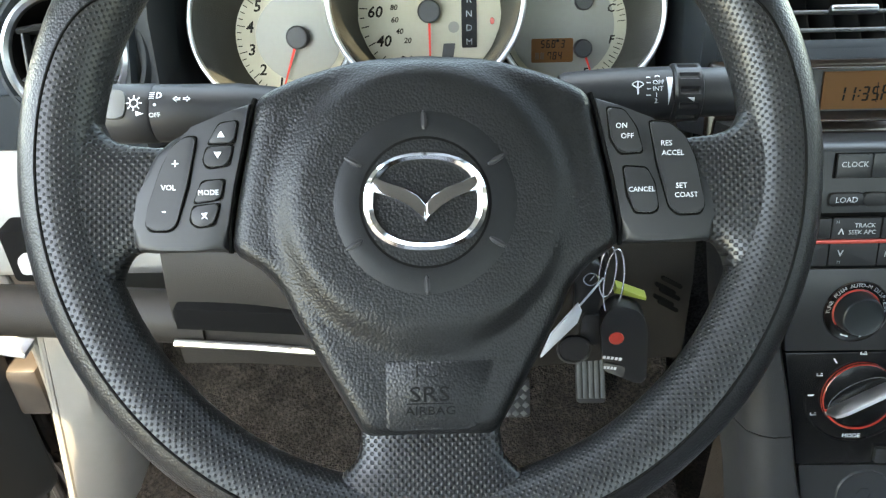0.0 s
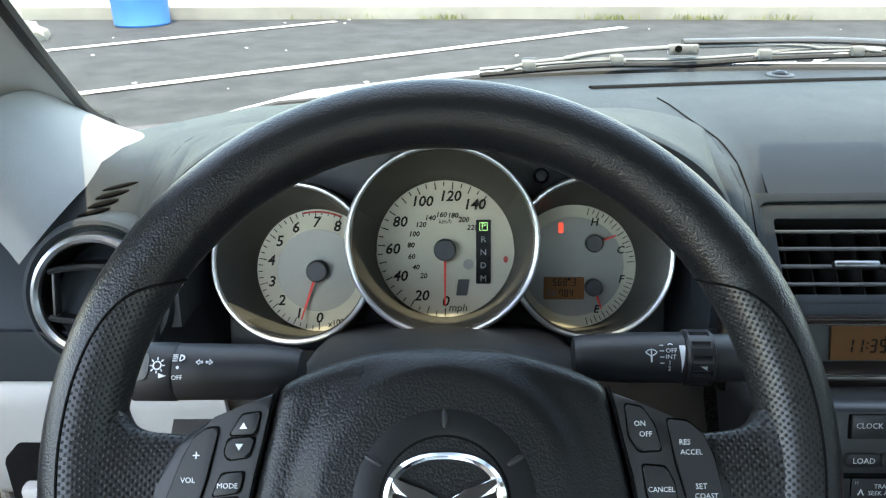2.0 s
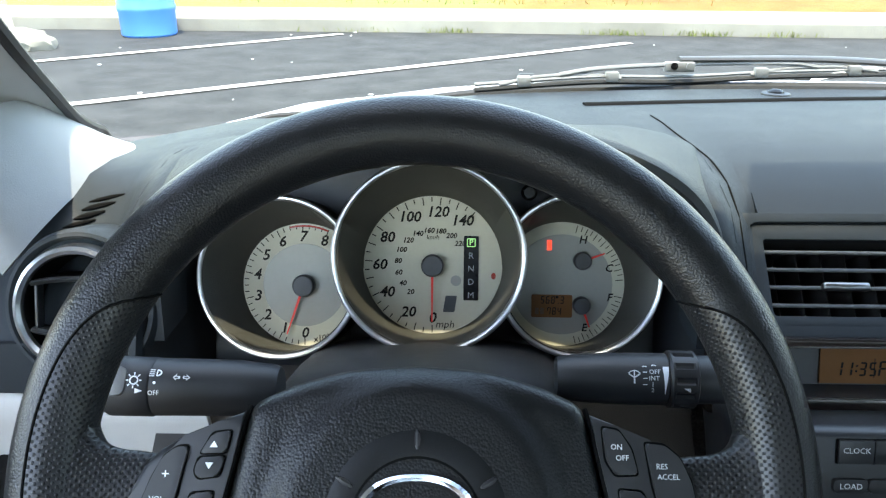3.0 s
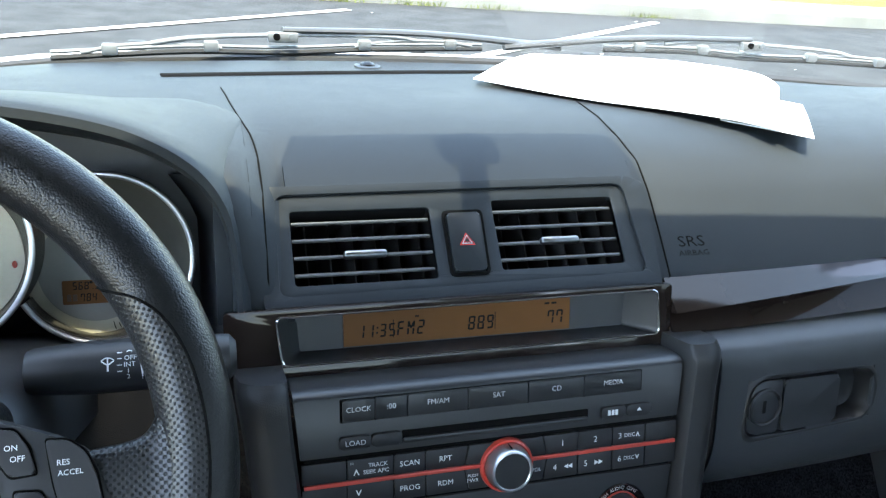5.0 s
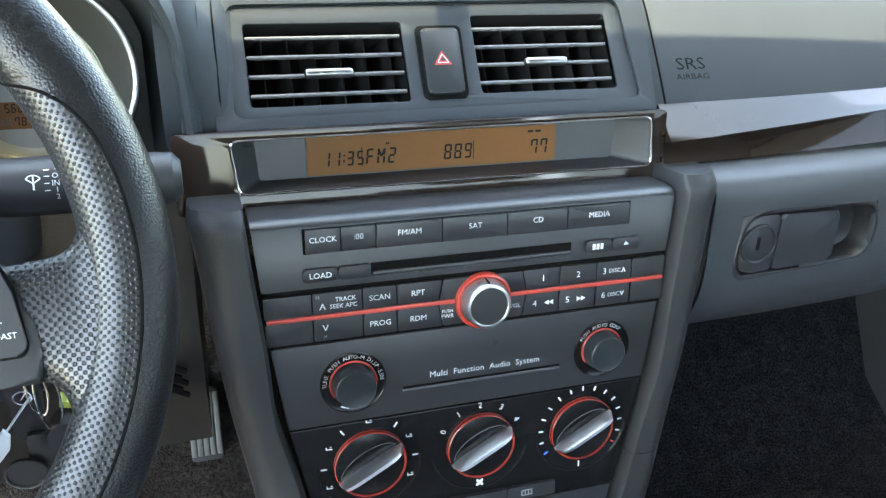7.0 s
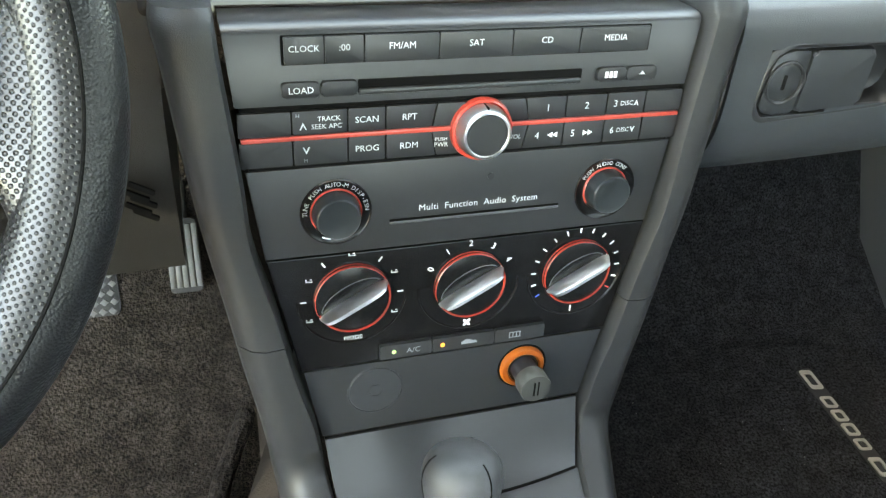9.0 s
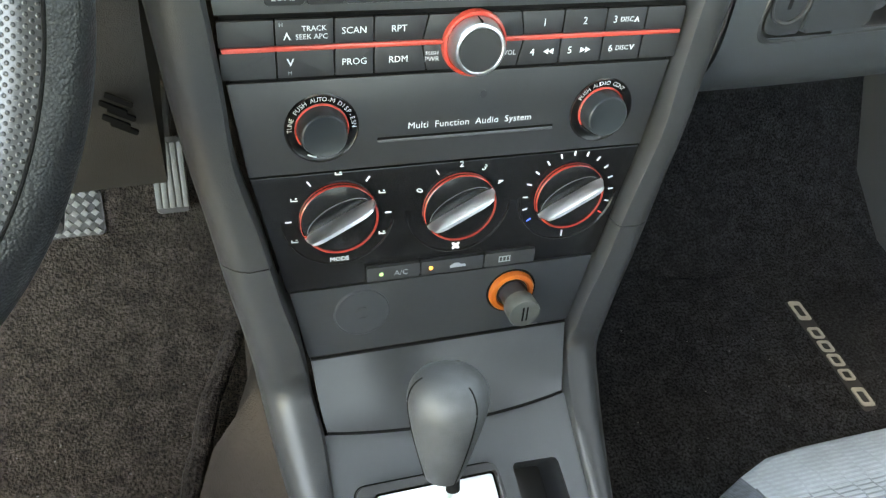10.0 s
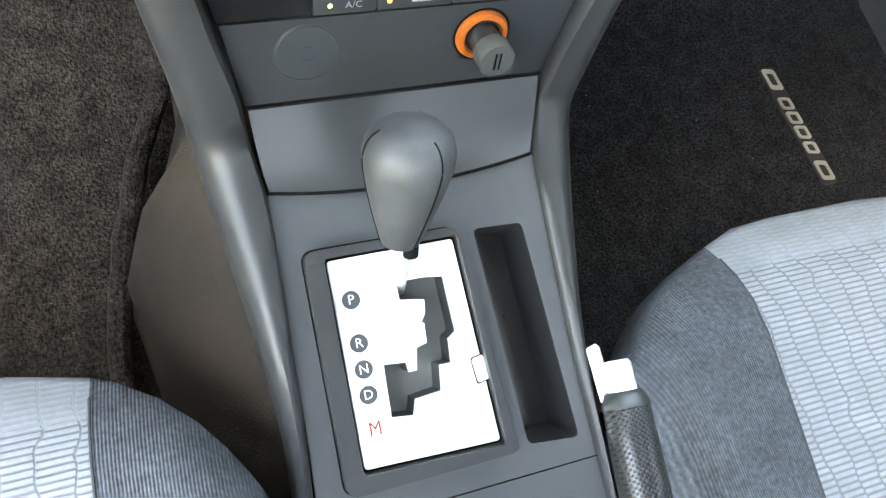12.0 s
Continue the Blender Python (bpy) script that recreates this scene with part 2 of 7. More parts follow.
M["shade"] = glass("dotted_shade_band", (0.36, 0.38, 0.40), 0.1, 0.02)
M["foot"] = mat("smooth_airbag_vinyl", (0.0082, 0.0087, 0.0096), 0.40, 0, 40, 0.1, 0.2, 2600, spec=0.26, dist=0.0003)
# Darker than the pad: relief shade of moulded letters is in the colour
M["emboss"] = mat("moulded_lettering_shade", (0.0050, 0.0052, 0.0056), 0.7, spec=0.12)
M["badge"] = mat("gilt_badge", (0.50, 0.46, 0.38), 0.32, 0.6, 120, 0.15)
M["lcd_grey"] = mat("faint_lcd_print", (0.10, 0.055, 0.03), 0.5)
M["lime"] = mat("yellow_green_plastic", (0.32, 0.36, 0.06), 0.45, 0, 80, 0.2)
M["green"] = emit("green_led", (0.35, 0.75, 0.25), 0.03)
M["amber"] = emit("amber_led", (1.0, 0.30, 0.06), 0.06)
M["red_led"] = emit("red_led", (1.0, 0.06, 0.03), 0.10)


# ---- building helpers ----
def fr(o, lean):
    """A frame on a panel: x right, y up along it, z out of it; lean: degrees it leans back from upright."""
    a = radians(lean)
    return Matrix(((1, 0, 0, o[0]), (0, math.sin(a), -math.cos(a), o[1]), (0, math.cos(a), math.sin(a), o[2]), (0, 0, 0, 1)))


def thing(name, m=None, label="", category="", group="", kind=""):
    ob = new(name)
    ob.empty_display_size = 0.02
    if m is not None:
        ob.matrix_world = m
    return tagged(ob, label, category, group, kind)


def smooth(me, deg=35):
    for p in me.polygons:
        p.use_smooth = True
    me.set_sharp_from_angle(angle=radians(deg))


def part(name, bm, material, parent=None, label="", deg=35, fix=True):
    me = bpy.data.meshes.new(name)
    if fix:
        bmesh.ops.recalc_face_normals(bm, faces=bm.faces)
    bm.to_mesh(me)
    bm.free()
    smooth(me, deg)
    me.materials.append(material)
    ob = new(name, me)
    if parent is not None:
        ob.parent = parent
    if label:
        ob["label"] = label
    return ob


def bevel(bm, r, seg=2, deg=30):
    if r > 0:
        es = [e for e in bm.edges if len(e.link_faces) == 2 and e.calc_face_angle(0) > radians(deg)]
        bmesh.ops.bevel(bm, geom=es, offset=r, segments=seg, profile=0.5, affect="EDGES", clamp_overlap=True)


def box(x0, x1, y0, y1, z0, z1, r=0.0, seg=2, bm=None):
    out = bm or bmesh.new()
    b = bmesh.new()
    bmesh.ops.create_cube(b, size=1, matrix=Matrix.Translation(((x0 + x1) / 2, (y0 + y1) / 2, (z0 + z1) / 2)) @ Matrix.Diagonal((x1 - x0, y1 - y0, z1 - z0, 1)))
    bevel(b, r, seg)
    merge(out, b)
    return out


def merge(a, b):
    me = bpy.data.meshes.new("tmp")
    b.to_mesh(me)
    b.free()
    a.from_mesh(me)
    bpy.data.meshes.remove(me)
    return a


def prism(poly, z0, z1, r=0.0, seg=2):
    """An upright slab over the outline poly, given in the frame's x, y."""
    bm = bmesh.new()
    lo = [bm.verts.new((x, y, z0)) for x, y in poly]
    hi = [bm.verts.new((x, y, z1)) for x, y in poly]
    n = len(poly)
    bm.faces.new(hi)
    bm.faces.new(lo[::-1])
    for i in range(n):
        bm.faces.new((lo[i], lo[(i + 1) % n], hi[(i + 1) % n], hi[i]))
    if r:
        es = [e for e in bm.edges if all(abs(v.co.z - z1) < 1e-7 for v in e.verts)]
        bmesh.ops.bevel(bm, geom=es, offset=r, segments=seg, profile=0.5, affect="EDGES", clamp_overlap=True)
    return bm


def rounded(poly, r, seg=5):
    """The outline with its corners rounded."""
    out = []
    n = len(poly)
    rs = r if isinstance(r, (list, tuple)) else [r] * n
    for i in range(n):
        p, a, b = Vector(poly[i]), Vector(poly[i - 1]), Vector(poly[(i + 1) % n])
        da, db = (a - p), (b - p)
        k = min(rs[i], da.length * 0.49, db.length * 0.49)
        s, e = p + da.normalized() * k, p + db.normalized() * k
        for j in range(seg + 1):
            t = j / seg
            out.append(tuple(s * (1 - t) ** 2 + p * 2 * t * (1 - t) + e * t ** 2))
    return out


def rect(x0, x1, y0, y1):
    return [(x0, y0), (x1, y0), (x1, y1), (x0, y1)]


def ell(cx, cy, rx, ry=None, n=40, a0=0, a1=360):
    ry = ry or rx
    k = n if a1 - a0 >= 360 else n + 1
    return [(cx + rx * math.cos(radians(a0 + (a1 - a0) * i / n)), cy + ry * math.sin(radians(a0 + (a1 - a0) * i / n))) for i in range(k)]


def lathe(prof, cx=0, cy=0, n=48, a0=0, a1=360, sx=1, sy=1):
    """A turned body: prof is a list of (radius, height); the axis is the frame's z."""
    bm = bmesh.new()
    full = a1 - a0 >= 360
    k = n if full else n + 1
    rings = []
    for rr, z in prof:
        if rr < 1e-6 and full:
            rings.append([bm.verts.new((cx, cy, z))])
        else:
            rings.append([bm.verts.new((cx + sx * rr * math.cos(radians(a0 + (a1 - a0) * i / n)), cy + sy * rr * math.sin(radians(a0 + (a1 - a0) * i / n)), z)) for i in range(k)])
    for a, b in zip(rings, rings[1:]):
        for i in range(n):
            j = (i + 1) % k
            q = [a[i % len(a)], a[j % len(a)], b[j % len(b)], b[i % len(b)]]
            q = list(dict.fromkeys(q))
            if len(q) > 2:
                bm.faces.new(q)
    return bm


def ring(cx, cy, r0, r1, z0, z1, n=64, a0=0, a1=360, b=0.0, sx=1, sy=1):
    prof = [(r0, z0), (r0, z1 - b), (r0 + b, z1), (r1 - b, z1), (r1, z1 - b), (r1, z0)]
    bm = lathe(prof, cx, cy, n, a0, a1, sx, sy)
    return bm


def loft(rings, closed=True, cap=True, loop=False):
    bm = bmesh.new()
    vs = [[bm.verts.new(p) for p in rg] for rg in rings]
    pairs = list(zip(vs, vs[1:])) + ([(vs[-1], vs[0])] if loop else [])
    for a, b in pairs:
        n = len(a)
        for i in range(n if closed else n - 1):
            j = (i + 1) % n
            bm.faces.new((a[i], a[j], b[j], b[i]))
    if cap and closed and not loop:
        bm.faces.new(vs[0][::-1])
        bm.faces.new(vs[-1])
    return bm


def spline(pts, n):
    """Points along a smooth curve through pts."""
    P = [Vector(p) for p in pts]
    P = [2 * P[0] - P[1]] + P + [2 * P[-1] - P[-2]]
    out = []
    segs = len(P) - 3
    for i in range(n):
        f = i / (n - 1) * segs
        k = min(int(f), segs - 1)
        t = f - k
        a, b, c, d = P[k:k + 4]
        out.append(0.5 * ((2 * b) + (c - a) * t + (2 * a - 5 * b + 4 * c - d) * t * t + (3 * b - a - 3 * c + d) * t ** 3))
    return out


def sweep(path, r, n=12, up=(0, 0, 1), flat=1.0, caps=True, loop=False):
    """A rod of radius r (a number or one per point) along path."""
    P = [Vector(p) for p in path]
    rings = []
    for i, p in enumerate(P):
        if loop:
            d = P[(i + 1) % len(P)] - P[i - 1]
        else:
            d = P[min(i + 1, len(P) - 1)] - P[max(i - 1, 0)]
        d.normalize()
        s = d.cross(Vector(up))
        if s.length < 1e-4:
            s = d.cross(Vector((1, 0, 0)))
        s.normalize()
        u = s.cross(d)
        rr = r[i] if isinstance(r, (list, tuple)) else r
        rings.append([p + s * rr * math.cos(2 * math.pi * k / n) + u * rr * flat * math.sin(2 * math.pi * k / n) for k in range(n)])
    return loft(rings, True, caps, loop)


def solid(bm, t):
    """Gives a sheet the thickness t, away from its normals."""
    bmesh.ops.recalc_face_normals(bm, faces=bm.faces)
    bmesh.ops.solidify(bm, geom=bm.faces[:], thickness=t)
    return bm


def writing(name, s, x, y, z, size, material, parent, align="CENTER", rot=0, shear=0.0, depth=0.0, label="", squash=1.0, spacing=1.0, bold=0.0):
    cu = bpy.data.curves.new(name, "FONT")
    cu.body, cu.size, cu.align_x, cu.align_y, cu.shear, cu.space_character = s, size, align, "CENTER", shear, spacing
    cu.extrude, cu.offset = depth, bold
    cu.resolution_u = 2
    tmp = bpy.data.objects.new(name, cu)
    scene.collection.objects.link(tmp)
    dg = bpy.context.evaluated_depsgraph_get()
    me = bpy.data.meshes.new_from_object(tmp.evaluated_get(dg))
    bpy.data.objects.remove(tmp)
    bpy.data.curves.remove(cu)
    me.transform(Matrix.Translation((x, y, z)) @ Matrix.Rotation(radians(rot), 4, "Z") @ Matrix.Diagonal((squash, 1, 1, 1)))
    me.materials.clear()
    me.materials.append(material)
    me.name = name
    ob = new(name, me)
    ob.parent = parent
    if label:
        ob["label"] = label
    return ob


def bars(x, y, z, w, h, n=1):
    """Print that cannot be read: n plain bars side by side."""
    bm = bmesh.new()
    step = w / n
    for i in range(n):
        x0 = x - w / 2 + i * step
        box(x0, x0 + step * 0.7, y - h / 2, y + h / 2, z - 0.0002, z + 0.0001, bm=bm)
    return bm


def xform(bm, m):
    bm.transform(m)
    return bm


STK = fr((0.378, 0.4737, 0.6914), 15.8)     # centre stack face
PLT = fr((0.378, 0.2802, 0.4475), 68.6)     # selector plate
WHL = Matrix.Translation((0.0057, 0.3732, 0.8622)) @ Matrix.Rotation(0.0424, 4, "Z") @ Matrix.Rotation(0.0168, 4, "X") @ Matrix.Rotation(0.0209, 4, "Y") @ fr((0, 0, 0), 37) @ Matrix.Scale(1.0555, 4)   # steering wheel
GAU = fr((0.0, 0.6536, 0.8668), 17.8)       # gauge faces
VNT = fr((0.371, 0.602, 0.882), 46)         # centre air vents
CX = 0.378


def slab(bm, loops, z0, z1):
    """A flat plate with holes: the first loop is the outline."""
    es = []
    for lp in loops:
        vs = [bm.verts.new((x, y, z1)) for x, y in lp]
        es += [bm.edges.new((vs[i], vs[(i + 1) % len(vs)])) for i in range(len(vs))]
    res = bmesh.ops.triangle_fill(bm, use_beauty=True, use_dissolve=False, edges=es)
    faces = [g for g in res["geom"] if isinstance(g, bmesh.types.BMFace)]
    ext = bmesh.ops.extrude_face_region(bm, geom=faces)
    for g in ext["geom"]:
        if isinstance(g, bmesh.types.BMVert):
            g.co.z = z0
    return bm


def frame_box(x0, x1, y0, y1, z0, z1, t):
    bm = bmesh.new()
    box(x0 - t, x0, y0 - t, y1 + t, z0, z1, bm=bm)
    box(x1, x1 + t, y0 - t, y1 + t, z0, z1, bm=bm)
    box(x0, x1, y0 - t, y0, z0, z1, bm=bm)
    box(x0, x1, y1, y1 + t, z0, z1, bm=bm)
    return bm


# ---- ground, parking bay ----
def ground():
    bm = bmesh.new()
    bmesh.ops.create_grid(bm, x_segments=60, y_segments=60, size=300)
    for v in bm.verts:
        v.co.z = 0.004 * noise.noise(v.co * 0.7)
    tagged(part("ground", bm, M["asphalt"]), "worn dark asphalt of a parking lot", "ground", kind="structure")
    for (xa, ya), (xb, yb) in (((-5.2, 5.85), (-1.38, 8.86)), ((-4.6, 3.83), (1.62, 8.21)), ((0.4, 4.5), (5.1, 8.14)), ((6.0, 5.4), (9.3, 8.0)), ((-9, 6.2), (-6.2, 8.4))):
        d = Vector((xb - xa, yb - ya, 0))
        n = Vector((-d.y, d.x, 0)).normalized() * 0.055
        steps = 40
        rows = []
        for i in range(steps + 1):
            p = Vector((xa, ya, 0.010)) + d * i / steps
            j = 0.012 * noise.noise(p * 9)
            rows.append([p - n * (1 + j * 8), p + n * (1 - j * 6)])
        bm = loft(rows, closed=False)
        tagged(part("parking_line", bm, M["line"]), "worn white painted line on asphalt", "road marking", "parking lines", "structure")


def kerb():
    path = [(-14, 9.9), (-9, 9.65), (-5, 9.30), (-2, 9.12), (0, 9.02), (3, 8.75), (7, 8.45), (12, 8.1), (24, 7.3), (60, 5)]
    rows = []
    for p in spline([(x, y, 0) for x, y in path], 90):
        j = 0.02 * noise.noise(p * 1.3)
        rows.append([p + Vector((0, 0, -0.05)), p + Vector((0, j, 0.0)), p + Vector((0, 0.02 + j, 0.13)), p + Vector((0, 0.05 + j, 0.15)), p + Vector((0, 0.17, 0.155)),
                     p + Vector((0, 0.185, 0.145)), p + Vector((0, 0.20, 0.155)), p + Vector((0, 1.0, 0.165)), p + Vector((0, 1.02, 0.0))])
    k = part("kerb", loft(rows, closed=False), M["concrete"])
    tagged(k, "sunlit pale concrete kerb and walkway with weeds", "kerb", kind="structure")
    rows = []
    for p in spline([(x, y, 0) for x, y in path], 60):
        rows.append([p + Vector((0, 0.99, 0.15)), p + Vector((0, 1.6, 0.22 + 0.05 * noise.noise(p))), p + Vector((0, 3.5, 0.35 + 0.1 * noise.noise(p * 0.5))), p + Vector((0, 9, 1.0)), p + Vector((0, 40, 2.6)), p + Vector((0, 250, 6))])
    tagged(part("soil_bank", loft(rows, closed=False), M["soil"]), "dry orange bare soil bank beyond the kerb", "ground", kind="structure")
    # island kerb end
    bm = bmesh.new()
    bmesh.ops.create_icosphere(bm, subdivisions=3, radius=1)
    for v in bm.verts:
        v.co = Vector((v.co.x * 0.34, v.co.y * 0.22, max(v.co.z, -0.3) * 0.16)) * (1 + 0.18 * noise.noise(v.co * 2.6)) + Vector((-4.35, 7.75, 0.04))
    tagged(part("concrete_block", bm, M["concrete"]), "broken rough concrete kerb end on asphalt", "concrete block")
    # grass and weeds along the kerb
    rng = random.Random(4)
    bm = bmesh.new()
    for i in range(2600):
        if i < 1500:
            x = rng.uniform(-12, 3.0)
            y = 9.05 - 0.075 * x + 1.05 + abs(rng.gauss(0, 1.6))
            z, h = 0.2, rng.uniform(0.03, 0.10)
        else:
            c = rng.choice((-1.9, -1.2, -0.2, 1.6, 2.5, 3.3, 5.2, -2.6))
            x = c + rng.gauss(0, 0.18)
            y = 9.03 - 0.085 * x - abs(rng.gauss(0, 0.03))
            z, h = 0.0, rng.uniform(0.02, 0.08)
        a = rng.uniform(0, 6.3)
        lean = Vector((rng.gauss(0, 0.4), rng.gauss(0, 0.4), 1)) * h
        w = Vector((math.cos(a), math.sin(a), 0)) * h * 0.07
        b = Vector((x, y, z))
        bm.faces.new([bm.verts.new(q) for q in (b - w, b + w, b + lean * 0.6 + w * 0.6, b + lean, b + lean * 0.6 - w * 0.6)])
    tagged(part("weeds", bm, M["grass"], fix=False), "dry green weeds growing along the kerb", "weeds", kind="stuff")
    # leaves and scraps on the asphalt
    bm = bmesh.new()
    for i in range(22):
        x, y = rng.uniform(-4, 6), rng.uniform(5, 8.9)
        s = rng.uniform(0.008, 0.024)
        z = 0.02
        bmesh.ops.create_icosphere(bm, subdivisions=1, radius=s, matrix=Matrix.Translation((x, y, z)) @ Matrix.Diagonal((1, rng.uniform(0.4, 1), 0.3, 1)))
    tagged(part("litter", bm, M["line"]), "small pale scraps scattered on asphalt", "litter", kind="stuff")


def barrel():
    b = thing("barrel", Matrix.Translation((-3.48, 8.80, 0)), "blue plastic drum standing on asphalt by the kerb", "barrel")
    prof = [(0, 0), (0.27, 0), (0.29, 0.02), (0.295, 0.25), (0.305, 0.27), (0.305, 0.31), (0.295, 0.33), (0.298, 0.56), (0.307, 0.58), (0.307, 0.62), (0.298, 0.64), (0.29, 0.86), (0.275, 0.9), (0.255, 0.9), (0.25, 0.86), (0, 0.86)]
    part("body", lathe(prof, n=48), M["barrel"], b)


ground()
kerb()
barrel()


# ---- car shell ----
def base_y(x):
    return 1.06 - 0.30 * (x - 0.40) ** 2


def left_drop(x):
    """How far the rear edge of the pad and the cowl sink towards the driver's pillar."""
    a = min(1.0, max(0.0, (0.06 - x) / 0.24))
    b = min(1.0, max(0.0, (-0.198 - x) / 0.22))
    return 0.013 * a * a * (3 - 2 * a), b


def shell():
    # windscreen
    rows = []
    for i in range(25):
        s = i / 24
        xb = -0.405 + s * 1.566
        xt = -0.235 + s * 1.226
        bow = 0.10 * (1 - (2 * s - 1) ** 2)
        rows.append([Vector((xb + (xt - xb) * k, base_y(xb) + (0.48 + 0.4 * bow - base_y(xb)) * k, 0.905 + (1.345 - 0.905) * k + 0.02 * math.sin(math.pi * k))) for k in [j / 8 for j in range(9)]])
    g = part("windscreen", loft(rows, closed=False), M["glass"])
    tagged(g, "clear raked windscreen of the car", "windscreen", kind="structure")
    # dotted shade band between the sun visors, on the inner face of the glass
    rows = []
    for i in range(9):
        s = i / 8
        r_ = []
        for k in [0.785 + 0.215 * j / 5 for j in range(6)]:
            e = (k - 0.785) / 0.215
            x = (0.246 - 0.032 * e) * (1 - s) + (0.526 + 0.016 * e) * s
            sx = (x + 0.385 - 0.15 * k) / (1.526 - 0.30 * k)
            xb = -0.385 + sx * 1.526
            bow = 0.10 * (1 - (2 * sx - 1) ** 2)
            r_.append((x, base_y(xb) + (0.48 + 0.4 * bow - base_y(xb)) * k - 0.002, 0.905 + 0.44 * k + 0.02 * math.sin(math.pi * k) - 0.003))
        rows.append(r_)
    tagged(part("shade_band", loft(rows, closed=False), M["shade"]), "dotted dark shade patch at the windscreen top", "shade band", kind="structure")
    # seal along the lower edge of the glass
    path = [Vector((-0.385 + s * 1.526, base_y(-0.385 + s * 1.526) + 0.002, 0.9255 - 0.044 * left_drop(-0.385 + s * 1.526)[1] - left_drop(-0.385 + s * 1.526)[0])) for s in [i / 40 for i in range(41)]]
    tagged(part("windscreen_seal", sweep(path, [0.0060 + 0.0050 * min(1.0, max(0.0, (p.x + 0.10) / 0.22)) for p in path], 8), M["rubber"]), "black rubber seal under the windscreen", "seal", kind="structure")
    for side in (-1, 1):
        c = 0.378
        # pillar trim: from the dash end up to the roof
        if side < 0:
            inner = spline([(-0.352, 0.885, 0.900), (-0.340, 0.804, 0.934), (-0.3138, 0.714, 0.981), (-0.2886, 0.634, 1.024), (-0.265, 0.530, 1.100), (-0.248, 0.40, 1.215), (-0.236, 0.27, 1.345)], 25)
        else:
            inner = [Vector((c + 0.782 - 0.165 * k, 0.93 - 0.66 * k, 0.87 + 0.475 * k)) for k in [j / 14 for j in range(15)]]
        rings = []
        for i, p in enumerate(inner):
            xi, y, z = p
            w = 0.11 + 0.05 * (1 - i / (len(inner) - 1)) ** 2
            rings.append([(xi, y, z + (0.004 if side < 0 else 0.012)), (xi + side * 0.02, y - 0.035, z + 0.008), (xi + side * w * 0.6, y - 0.09, z - 0.02), (xi + side * w, y - 0.12, z - 0.05), (xi + side * (w + 0.03), y - 0.02, z - 0.03), (xi + side * 0.06, y + 0.04, z + 0.02)])
        tagged(part("pillar_trim", loft(rings), M["pillar"]), "pale grey moulded windscreen pillar trim", "pillar trim", "pillar trims", "structure")
        path = [Vector((p.x - side * 0.002, p.y - 0.004, p.z + (0.012 if side < 0 else 0.030))) for p in inner]
        low = [(c + side * a_, b_, z_) for a_, b_, z_ in ((0.655, 0.925, 0.894), (0.695, 0.905, 0.887), (0.722, 0.888, 0.892))] if side < 0 else [(c + side * a_, b_, z_) for a_, b_, z_ in ((0.655, 0.925, 0.908), (0.695, 0.905, 0.899), (0.730, 0.892, 0.893), (0.757, 0.893, 0.896))]
        path = spline([Vector(q) for q in low] + path[1:], 60)
        tagged(part("pillar_seal", sweep(path, 0.006, 8), M["rubber"]), "black rubber seal beside the windscreen", "seal", kind="structure")
    # foot of the driver's pillar trim, lapping over the end of the dashboard; its darker grey is painted shade
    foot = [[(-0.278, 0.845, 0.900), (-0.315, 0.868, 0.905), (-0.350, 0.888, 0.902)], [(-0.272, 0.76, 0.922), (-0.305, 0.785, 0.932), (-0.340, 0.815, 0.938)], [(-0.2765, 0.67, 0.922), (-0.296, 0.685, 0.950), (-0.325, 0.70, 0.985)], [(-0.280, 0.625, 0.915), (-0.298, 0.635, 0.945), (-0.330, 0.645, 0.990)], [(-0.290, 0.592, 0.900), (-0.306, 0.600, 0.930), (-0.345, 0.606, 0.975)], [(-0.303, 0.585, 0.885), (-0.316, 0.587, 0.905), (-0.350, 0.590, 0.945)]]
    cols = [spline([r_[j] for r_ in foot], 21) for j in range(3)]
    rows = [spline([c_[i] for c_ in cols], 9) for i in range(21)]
    tagged(part("pillar_foot", solid(loft([[tuple(p) for p in r_] for r_ in rows], closed=False), 0.004), M["pillar_foot"], deg=70), "foot of the windscreen pillar trim, shade in its darker grey", "pillar trim", "pillar trims", "structure")
    # roof, rear wall and far sides close the cabin
    rows = []
    for i in range(13):
        s = i / 12
        x = -0.35 + s * 1.456
        bow = 0.06 * (1 - (2 * s - 1) ** 2)
        rows.append([(x, 0.485 + 0.035 * (1 - (2 * s - 1) ** 2), 1.345 + bow * 0.3), (x, 0.1, 1.38 + bow), (x, -0.5, 1.40 + bow), (x, -0.95, 1.39 + bow)])
    tagged(part("ceiling", solid(loft(rows, closed=False), 0.03), M["roof_lining"]), "pale cloth headliner", "ceiling", kind="structure")
    tagged(part("wall_rear", box(-0.42, 1.16, -1.0, -0.95, 0.2, 0.96, 0.01), M["dash_dark"]), "dark rear of the cabin", "wall", kind="structure")
    # added rear pane, out of view; its tint holds back rear light
    tagged(part("rear_window", loft([[(-0.40, -0.985, 0.955), (-0.33, -0.945, 1.40)], [(0.378, -1.0, 0.955), (0.378, -0.955, 1.45)], [(1.14, -0.985, 0.955), (1.09, -0.945, 1.40)]], closed=False), M["rear_glass"]), "unseen closed rear window, tinted to dim the cabin", "window", kind="structure")
    tagged(part("wall_passenger", box(1.16, 1.22, -1.0, 0.95, 0.2, 1.0, 0.02), M["door"]), "dark grey passenger door lining", "wall", kind="structure")
    tagged(part("wall_driver_rear", box(-0.47, -0.42, -1.0, -0.55, 0.2, 0.92, 0.02), M["door"]), "dark grey rear door lining", "wall", kind="structure")
